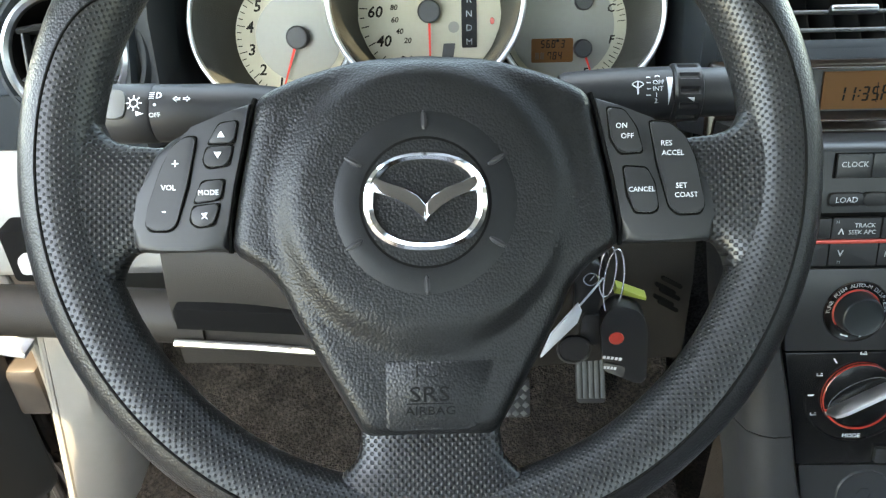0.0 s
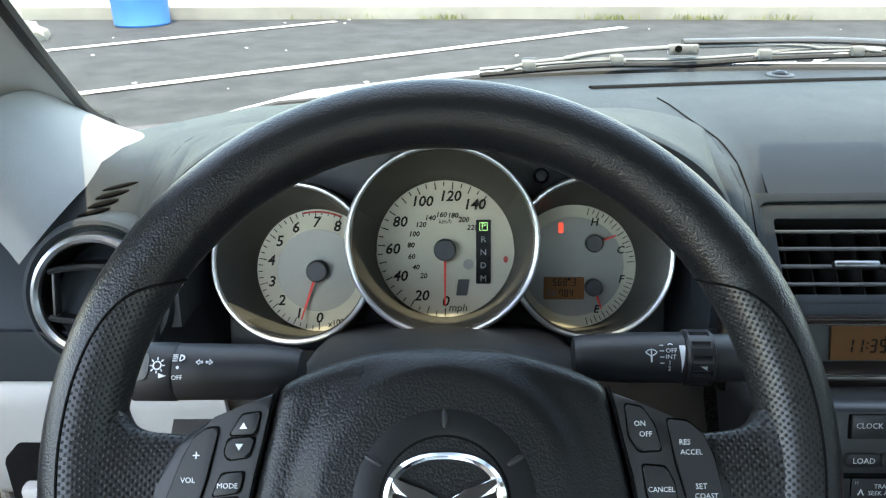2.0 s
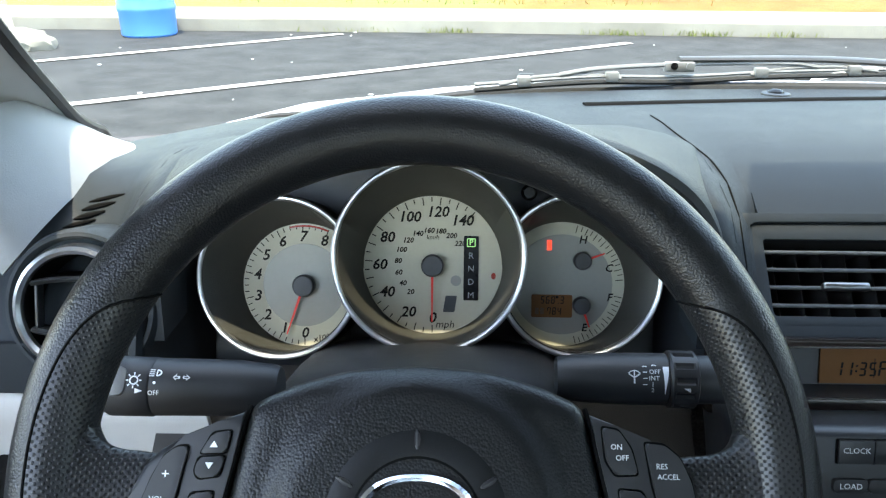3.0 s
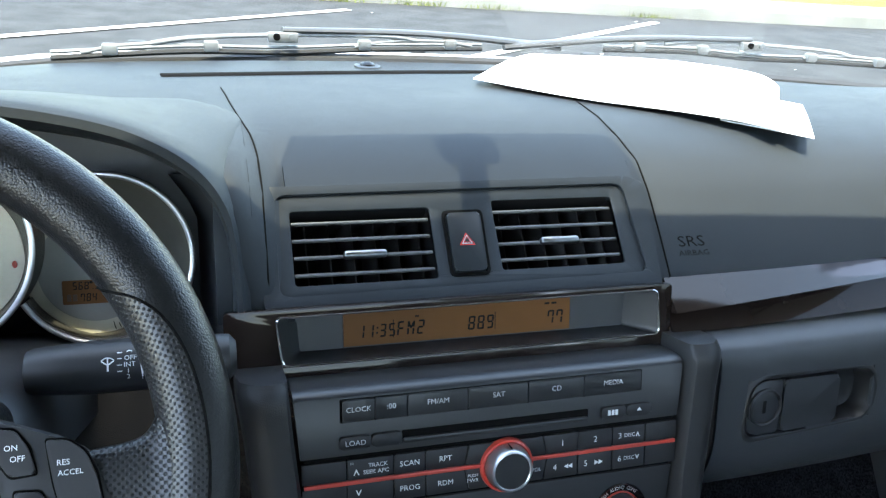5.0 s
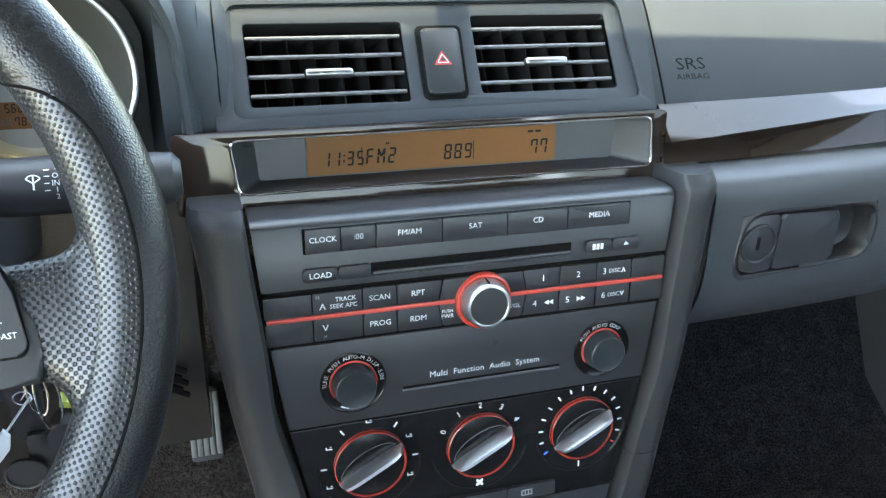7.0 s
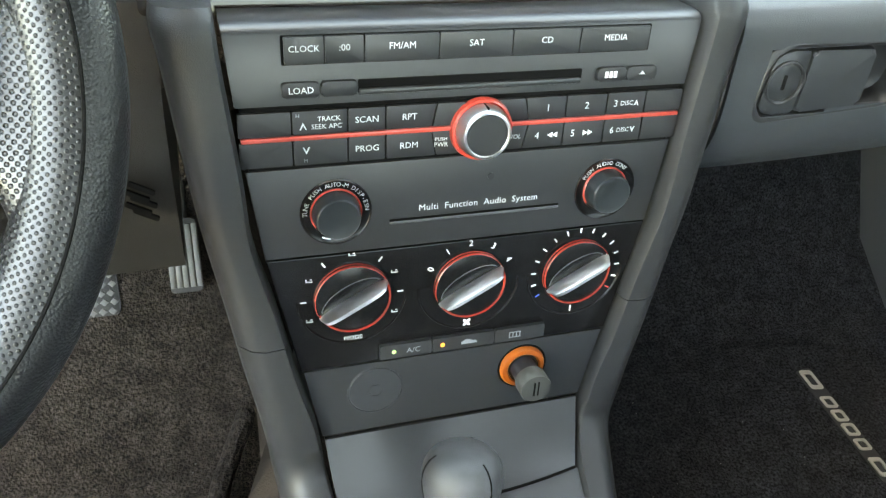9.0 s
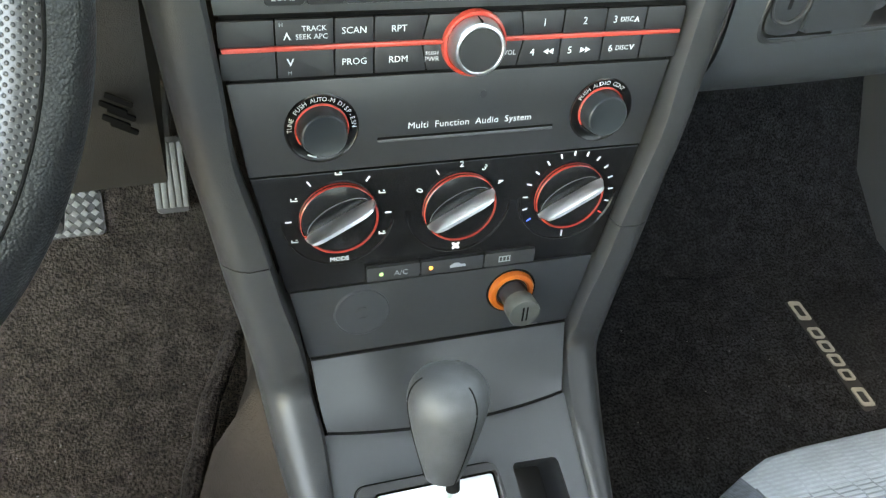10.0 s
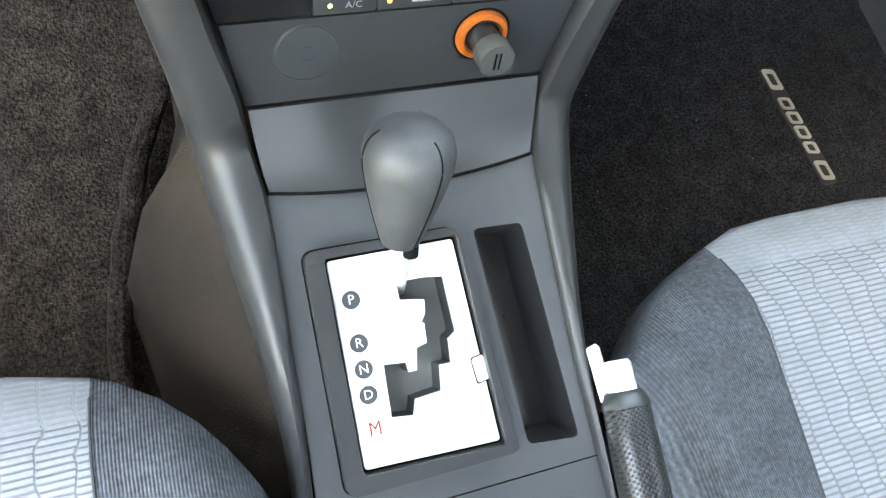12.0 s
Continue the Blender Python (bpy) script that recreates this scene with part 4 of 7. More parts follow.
    part("lower_spoke", loft(rings), M["perf_flat"], w, deg=70)
    # airbag cover: outline lofted into a shallow dome
    half = [(0.0272, 0.0648), (0.0478, 0.0600), (0.0630, 0.0545), (0.0738, 0.0478), (0.0775, 0.034), (0.0825, 0.0083), (0.0855, -0.0105), (0.0846, -0.0205), (0.0735, -0.0285), (0.0645, -0.0385), (0.0595, -0.0490), (0.0510, -0.0650), (0.0410, -0.0825), (0.0335, -0.0958), (0.0290, -0.1020), (0.0212, -0.1042)]
    out = [(0.0, 0.0667)] + half + [(0.0, -0.1045)] + [(-x, y) for x, y in half[::-1]]
    ol = [Vector((p.x, p.y)) for p in spline([(x, y, 0) for x, y in out + out[:1]], 171)][:-1]
    rings = []
    for s, z in ((1.04, -0.042), (1.02, -0.030), (1.0, -0.010), (1.0, -0.005), (0.992, 0.0005), (0.978, 0.0045), (0.955, 0.0075), (0.925, 0.0092), (0.89, 0.0099), (0.85, 0.0101), (0.81, 0.0101), (0.77, 0.0101), (0.73, 0.0101), (0.69, 0.0101), (0.64, 0.0101), (0.58, 0.0101), (0.5, 0.0101)):
        rg = []
        for p in ol:
            q = Vector((p.x * s, (p.y + 0.01) * s - 0.01))
            k = max(0.0, min(1.0, ((q - Vector((0, -0.0008))).length - 0.0545) / 0.0125))
            bulge = 0.0062 * (1 - k * k * (3 - 2 * k)) if s < 0.94 else 0.0
            rg.append((q.x, q.y, z + bulge))
        rings.append(rg)
    bm = loft(rings, cap=True)
    part("airbag_cover", bm, M["pad"], w, "grained vinyl airbag cover", deg=50)
    cover = [o for o in w.children if o.name.startswith("airbag_cover")][0]
    hub_z = 0.0150
    part("hub_disc", lathe([(0.0448, hub_z - 0.004), (0.0440, hub_z - 0.0030), (0.0428, hub_z - 0.0034), (0.0422, hub_z + 0.0004), (0.0408, hub_z + 0.0012), (0.0300, hub_z + 0.0018), (0.0282, hub_z + 0.0016), (0.0274, hub_z - 0.0010), (0.0, hub_z - 0.0012)], 0, -0.0012, 96), M["foot"], w, "smooth round hub disc")
    for r_, z_ in ((0.0432, hub_z - 0.0016), (0.0278, hub_z + 0.0010)):
        part("hub_groove", lathe([(r_ - 0.0007, z_ - 0.002), (r_ - 0.0007, z_ + 0.0006), (r_ + 0.0006, z_ + 0.0006), (r_ + 0.0006, z_ - 0.002)], 0, -0.0012, 96), M["gap"], w)
    for i in range(6):
        a = radians(90 + 60 * i)
        b = prism(ell(0, 0, 0.0042, 0.0013, 20), 0, 0.0014, 0.0006)
        part("hub_slot", xform(b, Matrix.Translation((0.0352 * math.cos(a), -0.0012 + 0.0352 * math.sin(a), hub_z + 0.0010)) @ Matrix.Rotation(a, 4, "Z")), M["black"], w)
    # plain chrome badge: an oval band with a winged notch
    band = []
    n = 72
    for i in range(n):
        a = 2 * math.pi * i / n
        ca, sa = math.cos(a), math.sin(a)
        k = 0.86
        ox, oy = 0.0262 * math.copysign(abs(ca) ** k, ca), -0.001 + 0.0208 * math.copysign(abs(sa) ** k, sa)
        ix, iy = 0.0222 * math.copysign(abs(ca) ** k, ca), -0.0008 + 0.0178 * math.copysign(abs(sa) ** k, sa)
        zz = hub_z + 0.001
        band.append([(ox, oy, zz), (ox * 0.995, oy * 0.995, zz + 0.0028), ((ox + ix) / 2, (oy + iy) / 2, zz + 0.0042), (ix, iy, zz + 0.0028), (ix, iy, zz)])
    badge = part("badge", loft(band, closed=True, loop=True), M["chrome"], w, "chrome oval badge")
    for sx in (-1, 1):
        wing = [(sx * 0.0, -0.0102), (sx * 0.0018, -0.0062), (sx * 0.0062, -0.0022), (sx * 0.0128, 0.0006), (sx * 0.0215, 0.0028), (sx * 0.0236, 0.0088), (sx * 0.0222, 0.0104), (sx * 0.0150, 0.0066), (sx * 0.0085, 0.0044), (sx * 0.0032, 0.0018), (sx * 0.0, -0.0022)]
        part("badge_wing", prism(wing if sx > 0 else wing[::-1], hub_z + 0.001, hub_z + 0.0048, 0.0016, 3), M["chrome"], badge)
    # lettering moulded at the foot; its relief shade is put into a darker colour
    part("foot_panel", prism(rounded([(-0.0190, -0.0982), (0.0195, -0.0982), (0.0285, -0.0690), (-0.0190, -0.0685)], 0.003), 0.0095, 0.0104, 0.0004), M["pad"], cover, "smooth vinyl foot of the cover")
    writing("lettering", "SRS", 0.0, -0.0835, 0.0106, 0.0094, M["emboss"], cover, squash=1.25, depth=0.0002)
    writing("lettering", "AIRBAG", 0.0002, -0.0904, 0.0106, 0.0050, M["emboss"], cover, squash=1.25, depth=0.0002)
    part("lettering_line", box(-0.0100, 0.0100, -0.0874, -0.0870, 0.0100, 0.0106), M["emboss"], cover)
    horn = ring(0.0008, 0.0, 0.0026, 0.0033, 0.0, 0.0004, 16, 200, 350, sy=0.55)
    box(-0.0056, -0.0049, -0.0016, 0.0034, 0, 0.0004, bm=horn)
    part("horn_mark", xform(horn, Matrix.Translation((0.0, -0.0742, 0.0103))), M["emboss"], cover)
    # switch panels on the side spokes
    for sx in (-1, 1):
        pl = [(0.0762, 0.0452), (0.0869, 0.0408), (0.1015, 0.0348), (0.1120, 0.0285), (0.1175, 0.0232), (0.1225, 0.0145), (0.1252, 0.0047), (0.1270, -0.0077), (0.1275, -0.0152), (0.1250, -0.0192), (0.1120, -0.0190), (0.1000, -0.0192), (0.0868, -0.0195), (0.0860, -0.0086), (0.0834, 0.0088), (0.0802, 0.0237), (0.0775, 0.0380)]
        pl = [(sx * x, y) for x, y in pl]
        pan = part("switch_panel", prism(pl if sx < 0 else pl[::-1], -0.016, 0.0068, 0.0038, 4), M["button"], w, "satin black switch panel")
        zt = 0.0066

        def button(nm, poly, rr, txts):
            area = sum(poly[i - 1][0] * p[1] - p[0] * poly[i - 1][1] for i, p in enumerate(poly))
            poly = poly if area > 0 else poly[::-1]
            cxy = Vector((sum(p[0] for p in poly) / len(poly), sum(p[1] for p in poly) / len(poly)))
            big = [tuple(Vector(p) + (Vector(p) - cxy).normalized() * 0.0011) for p in poly]
            part("button_gap", prism(rounded(big, rr), zt - 0.003, zt + 0.0005), M["gap"], pan)
            bt = part(nm, prism(rounded(poly, rr), zt - 0.002, zt + 0.0020, 0.0009, 3), M["button"], pan)
            for s, x, y, size in txts:
                writing("symbol", s, x, y, zt + 0.0022, size * 0.64, M["white"], bt)
            return bt
        if sx < 0:
            button("volume_rocker", [(-0.0990, 0.0301), (-0.1043, 0.0297), (-0.1097, 0.0256), (-0.1142, 0.0163), (-0.1192, 0.0017), (-0.1212, -0.0068), (-0.1193, -0.0101), (-0.1108, -0.0102), (-0.1079, -0.0079), (-0.1033, 0.0087)], 0.002, [("+", -0.1079, 0.0182, 0.0095), ("VOL", -0.1109, 0.0080, 0.0052), ("-", -0.1129, -0.0018, 0.010)])
            for nm, poly, yy, up in (("seek_up", [(-0.0811, 0.0369), (-0.0889, 0.0356), (-0.0941, 0.0270), (-0.0829, 0.0275)], 0.0308, 1), ("seek_down", [(-0.0944, 0.0253), (-0.0832, 0.0261), (-0.0855, 0.0177), (-0.0940, 0.0166), (-0.0959, 0.0196)], 0.0222, -1)):
                bt = button(nm, poly, 0.002, [])
                xm = -0.0881 if up > 0 else -0.0896
                tri = [(xm - 0.0017, yy - 0.0011 * up), (xm + 0.0017, yy - 0.0011 * up), (xm, yy + 0.0016 * up)]
                part("arrow", prism(tri if up > 0 else tri[::-1], zt + 0.0019, zt + 0.0023), M["white"], bt)
            button("mode_button", [(-0.0965, 0.0105), (-0.0872, 0.0113), (-0.0888, 0.0030), (-0.1003, 0.0013)], 0.002, [("MODE", -0.0938, 0.0056, 0.0050)])
            button("mute_button", [(-0.1005, -0.0004), (-0.0893, 0.0008), (-0.0919, -0.0082), (-0.0987, -0.0090), (-0.1018, -0.0065)], 0.002, [("x", -0.0955, -0.0040, 0.0090), ("<", -0.0958, -0.0040, 0.0060)])
        else:
            button("on_off_button", [(0.0809, 0.0398), (0.0883, 0.0384), (0.0931, 0.0308), (0.0960, 0.0200), (0.0860, 0.0197), (0.0822, 0.0260)], 0.002, [("ON", 0.0867, 0.0314, 0.0052), ("OFF", 0.0891, 0.0268, 0.0052)])
            button("cancel_button", [(0.0873, 0.0135), (0.0975, 0.0125), (0.1005, 0.0057), (0.1019, -0.0050), (0.0993, -0.0067), (0.0919, -0.0065), (0.0889, 0.0010)], 0.002, [("CANCEL", 0.0946, 0.0032, 0.0048)])
            button("resume_rocker", [(0.0994, 0.0332), (0.1081, 0.0323), (0.1147, 0.0267), (0.1189, 0.0166), (0.1224, -0.0034), (0.1205, -0.0074), (0.1105, -0.0076), (0.1069, -0.0043), (0.1025, 0.0144)], 0.002, [("RES", 0.1062, 0.0233, 0.0052), ("ACCEL", 0.1089, 0.0190, 0.0050), ("SET", 0.1122, 0.0045, 0.0052), ("COAST", 0.1142, 0.0004, 0.0050)])
    for sx in (-1, 1):
        part("panel_gap", sweep([(sx * 0.0748, 0.0478, 0.0010), (sx * 0.0772, 0.0380, 0.0042), (sx * 0.0800, 0.0237, 0.0052), (sx * 0.0832, 0.0088, 0.0052), (sx * 0.0858, -0.0086, 0.0046), (sx * 0.0860, -0.0205, 0.0010)], 0.0012, 8), M["gap"], w)
    # hub behind the cover
    part("hub_back", lathe([(0.05, -0.06), (0.06, -0.03), (0.065, -0.012), (0.0, -0.011)], 0, 0, 40), M["black"], w)


steering_wheel()


# ---- steering column, stalks, key ----
def column():
    c = thing("steering_column_shroud", None, "dark plastic shroud round the steering column", "column shroud")
    rings = []
    for y, hw, z0, z1 in ((0.40, 0.060, 0.80, 0.862), (0.43, 0.084, 0.775, 0.873), (0.50, 0.096, 0.745, 0.865), (0.58, 0.102, 0.71, 0.835), (0.66, 0.104, 0.70, 0.80)):
        rings.append([(hw * (1.0 if math.sin(a) > -0.1 else 0.72) * math.copysign(abs(math.cos(a)) ** 0.5, math.cos(a)), y, (z0 + z1) / 2 + (z1 - z0) / 2 * math.copysign(abs(math.sin(a)) ** 0.5, math.sin(a))) for a in [2 * math.pi * i / 32 for i in range(32)]])
    part("shroud", loft(rings), M["dash_dark"], c)
    part("ignition_barrel", xform(lathe([(0.019, 0), (0.019, 0.02), (0.016, 0.024), (0.0, 0.024)], 0, 0, 32), Matrix.Translation((0.097, 0.485, 0.765)) @ Matrix.Rotation(radians(100), 4, "X")), M["black"], c)


def stalk(side):
    nm = "lamp_stalk" if side < 0 else "wiper_stalk"
    lab = "black light and indicator stalk with white symbols" if side < 0 else "black wiper stalk with ribbed collar and white symbols"
    s = thing(nm, (Matrix.Translation((0, 0.475, 0.8657)) @ Matrix.Scale(1.045, 4) if side < 0 else Matrix.Translation((0.0004, 0.4987, 0.8618)) @ Matrix.Scale(1.13, 4)), lab, "stalk")
    ax = Matrix.Rotation(radians(90 * side), 4, "Y") @ Matrix.Rotation(radians(90), 4, "Z")
    if side < 0:
        part("arm", xform(lathe([(0.0, 0.076), (0.0118, 0.0765), (0.0132, 0.079), (0.0155, 0.10), (0.0160, 0.145)], n=32), ax), M["button"], s)
        part("switch_ring", xform(lathe([(0.0155, 0.1455), (0.0165, 0.147), (0.0165, 0.170), (0.0158, 0.1715)], n=32), ax), M["button"], s)
        part("end_cap", xform(lathe([(0.0150, 0.1715), (0.0140, 0.184), (0.0105, 0.190), (0, 0.191)], n=32), ax), M["charcoal"], s)
    else:
        part("arm", xform(lathe([(0.0, 0.0715), (0.0105, 0.072), (0.0118, 0.075), (0.0136, 0.100), (0.0138, 0.1295)], n=32), ax), M["button"], s)
        n = 72
        rings = []
        for z, up in ((0.1300, 0), (0.1312, 1), (0.1322, 1), (0.1328, 2), (0.1422, 2), (0.1428, 1), (0.1442, 1), (0.1450, 0)):
            rg = []
            for i in range(n):
                r_ = 0.0138 if up == 0 else 0.0152
                if up == 2 and i % 6 in (0, 1):
                    r_ -= 0.0014
                rg.append((r_ * math.cos(2 * math.pi * i / n), r_ * math.sin(2 * math.pi * i / n), z))
            rings.append(rg)
        part("ribbed_collar", xform(loft(rings), ax), M["black"], s, deg=25)
        part("end_cap", xform(lathe([(0.0128, 0.1450), (0.0126, 0.162), (0.0120, 0.170), (0.008, 0.1735), (0, 0.1735)], n=32), ax), M["button"], s)
    # symbols on the side facing the driver
    rad = 0.0166 if side < 0 else 0.0138

    def on(x, v):
        return Matrix.Rotation(radians(62) - math.asin(v / 0.0185), 4, "X") @ Matrix.Translation((x, 0, rad))

    def put(text, x, v, size):
        writing("symbol", text, 0, 0, 0, size, M["white"], s).matrix_local = on(x, v)

    if side < 0:
        for i in range(8):
            b = box(0.0029, 0.0044, -0.0003, 0.0003, 0, 0.0003)
            part("ray", xform(b, on(-0.1530, 0.0050) @ Matrix.Rotation(2 * math.pi * i / 8, 4, "Z")), M["white"], s)
        part("sun_mark", xform(ring(0, 0, 0.0018, 0.0025, 0, 0.0003, 24), on(-0.1530, 0.0050)), M["white"], s)
        put("OFF", -0.1420, -0.0024, 0.0036)
        part("mark", xform(prism(ell(0, 0, 0.0008), 0, 0.0003), on(-0.1417, 0.0038)), M["white"], s)
        lamp = ring(0.0008, 0, 0.0014, 0.0020, 0, 0.0003, 20, -90, 90, sx=1.3)
        for yy in (-0.0018, -0.0006, 0.0006, 0.0018):
            box(-0.0034, -0.0006, yy - 0.0002, yy + 0.0002, 0, 0.0003, bm=lamp)
        box(0.0005, 0.0010, -0.0019, 0.0019, 0, 0.0003, bm=lamp)
        part("headlamp_mark", xform(lamp, on(-0.1416, 0.0094)), M["white"], s)
        for d in (-1, 1):
            ar = [(0, 0.0007), (d * 0.002, 0.0007), (d * 0.002, 0.0017), (d * 0.0040, 0), (d * 0.002, -0.0017), (d * 0.002, -0.0007), (0, -0.0007)]
            q = bmesh.new()
            ins = [(d * 0.0004 + x * 0.62 + d * 0.0004, y * 0.45) for x, y in ar]
            slab(q, [ar, ins], 0, 0.0003)
            part("arrow", xform(q, on(-0.1272 + d * 0.0008, 0.0070)), M["white"], s)
        tri = prism([(-0.0020, -0.0014), (0.0022, 0), (-0.0020, 0.0014)], 0, 0.0003)
        part("arrow", xform(tri, on(-0.1500, -0.0012)), M["white"], s)
        part("cap_face", xform(prism(rounded(rect(-0.0065, 0.0065, -0.0080, 0.0080), 0.005), -0.002, 0.0008, 0.0006), on(-0.1640, 0.0045)), M["knobgrey"], s, "grey rounded stalk button")
    else:
        put("OFF", 0.1216, 0.0058, 0.0034)
        put("INT", 0.1212, 0.0014, 0.0034)
        put("1", 0.1205, -0.0028, 0.0034)
        put("2", 0.1205, -0.0068, 0.0034)
        for v in (0.0094, 0.0056, 0.0014, -0.0028):
            part("mark", xform(box(-0.0011, 0.0011, -0.0002, 0.0002, 0, 0.0003), on(0.1165, v)), M["white"], s)
        part("mark", xform(ring(0, 0, 0.0012, 0.0016, 0, 0.0003, 8, 30, 150), on(0.1212, 0.0088)), M["white"], s)
        bm = ring(0, 0, 0.0034, 0.0039, 0, 0.0003, 16, 35, 145)
        for k in (35, 90, 145):
            merge(bm, xform(box(0.0005, 0.0036, -0.0003, 0.0003, 0, 0.0003), Matrix.Rotation(radians(k), 4, "Z")))
        box(-0.0004, 0.0004, -0.0030, 0.0006, 0, 0.0003, bm=bm)
        part("wiper_mark", xform(bm, on(0.1110, 0.0018)), M["white"], s)
        for k in range(9):
            part("wedge_mark", xform(box(-0.0001 - 0.00018 * k, 0.0001 + 0.00018 * k, -0.0011, 0.0011, 0, 0.0002), on(0.1270 + 0.00005 * k, -0.0080 + 0.0020 * k)), M["white"], s)
        tri = prism([(-0.0018, 0.0012), (0.0016, 0.0012), (0.0016, -0.0010)][::-1], 0, 0.0006)
        part("arrow", xform(tri, on(0.1380, -0.0060) @ Matrix.Translation((0, 0, 0.0012))), M["white"], s)


def key():
    """A bunch of keys hanging from the ignition."""
    k = thing("car_key", Matrix.Translation((0.1095, 0.4500, 0.7107)), "keys in the ignition with black remote fob and pale tag", "key")
    up = Matrix.Rotation(radians(90), 4, "X")
    body = prism(rounded([(0.0, 0.0199), (0.0053, -0.0213), (0.0300, -0.0345), (0.0348, -0.0310), (0.0310, 0.0148), (0.0242, 0.0287), (0.0075, 0.0340)], 0.007), -0.006, 0.006, 0.003, 3)
    fob = part("remote_fob", xform(body, up), M["fob"], k, "black remote fob")
    part("fob_button", xform(prism(ell(0.0113, 0.0066, 0.0048, n=28), 0.006, 0.0072, 0.0006), up), M["red"], fob, "red panic button")
    part("fob_button", xform(prism(rounded([(0.0045, -0.0200), (0.0190, -0.0275), (0.0195, -0.0175), (0.0050, -0.0130)], 0.003), 0.006, 0.0072, 0.0006), up), M["piping"], fob, "grey lock button")
    part("fob_print", xform(bars(0.0123, -0.0085, 0.0063, 0.0135, 0.0022, 5), up @ Matrix.Rotation(radians(-10), 4, "Z")), M["white"], fob)
    part("fob_print", xform(bars(0.0120, -0.0165, 0.0074, 0.009, 0.0022, 4), up @ Matrix.Rotation(radians(-8), 4, "Z")), M["white"], fob)
    part("fob_edge", xform(prism([(0.0090, 0.0350), (0.0300, 0.0285), (0.0300, 0.0310), (0.0100, 0.0400)], -0.012, -0.004, 0.001), up), M["lime"], fob, "yellow-green edge of a second fob")
    tag = part("key_tag", xform(prism([(-0.0375, -0.0040), (-0.0360, -0.0028), (-0.0155, 0.0246), (-0.0135, 0.0340), (-0.0160, 0.0394), (-0.0320, 0.0148)], 0.010, 0.0125, 0.0006), up), M["tag"], k, "pale blue-white folded paper tag")
    part("tag_string", sweep([(-0.0150, -0.0100, 0.0365), (-0.0080, -0.0085, 0.0460), (-0.0010, -0.0050, 0.0540)], 0.0007, 6), M["tag"], tag, "thin white string")
    for cx, cz, hw, hh in ((0.0065, 0.0480, 0.0060, 0.0250), (0.0020, 0.0560, 0.0050, 0.0190)):
        path = [Vector((cx + hw * math.cos(a), -0.002, cz + hh * math.sin(a))) for a in [2 * math.pi * i / 40 for i in range(40)]]
        part("key_ring", sweep(path, 0.0006, 8, up=(0, 1, 0), loop=True, caps=False), M["chrome"], k, "thin steel key ring")
    part("key_bow", xform(prism(rounded([(-0.0150, 0.0130), (-0.0010, 0.0130), (0.0020, 0.0480), (-0.0020, 0.0600), (-0.0130, 0.0600), (-0.0170, 0.0480)], 0.006), -0.010, -0.003, 0.002), up), M["fob"], k, "black key bow")
    badge = part("key_bow_badge", xform(ring(-0.0068, 0.0475, 0.0042, 0.0050, -0.003, -0.0024, 28), up), M["chrome"], k, "chrome oval badge")
    part("badge_wing", xform(prism([(-0.0080, 0.0460), (-0.0066, 0.0470), (-0.0038, 0.0520), (-0.0052, 0.0512)], -0.003, -0.0024), up), M["chrome"], badge)
    charm = part("key_charm", xform(lathe([(0.0, 0.0), (0.0105, 0.0), (0.0115, 0.001), (0.0115, 0.003), (0.0100, 0.0032), (0.0096, 0.0024), (0.0, 0.0024)], -0.0145, -0.0060, 40), up), M["fob"], k, "dark round key charm")
    part("charm_rim", xform(ring(-0.0145, -0.0060, 0.0102, 0.0114, 0.003, 0.0037, 32, 190, 330), up), M["pedal"], charm)
    part("spare_key", xform(prism(rounded([(-0.0120, -0.0020), (0.0010, -0.0060), (0.0030, 0.0200), (-0.0100, 0.0220)], 0.004), -0.004, 0.000, 0.001), up), M["fob"], k, "second dark key")


column()
stalk(-1)
stalk(1)
key()


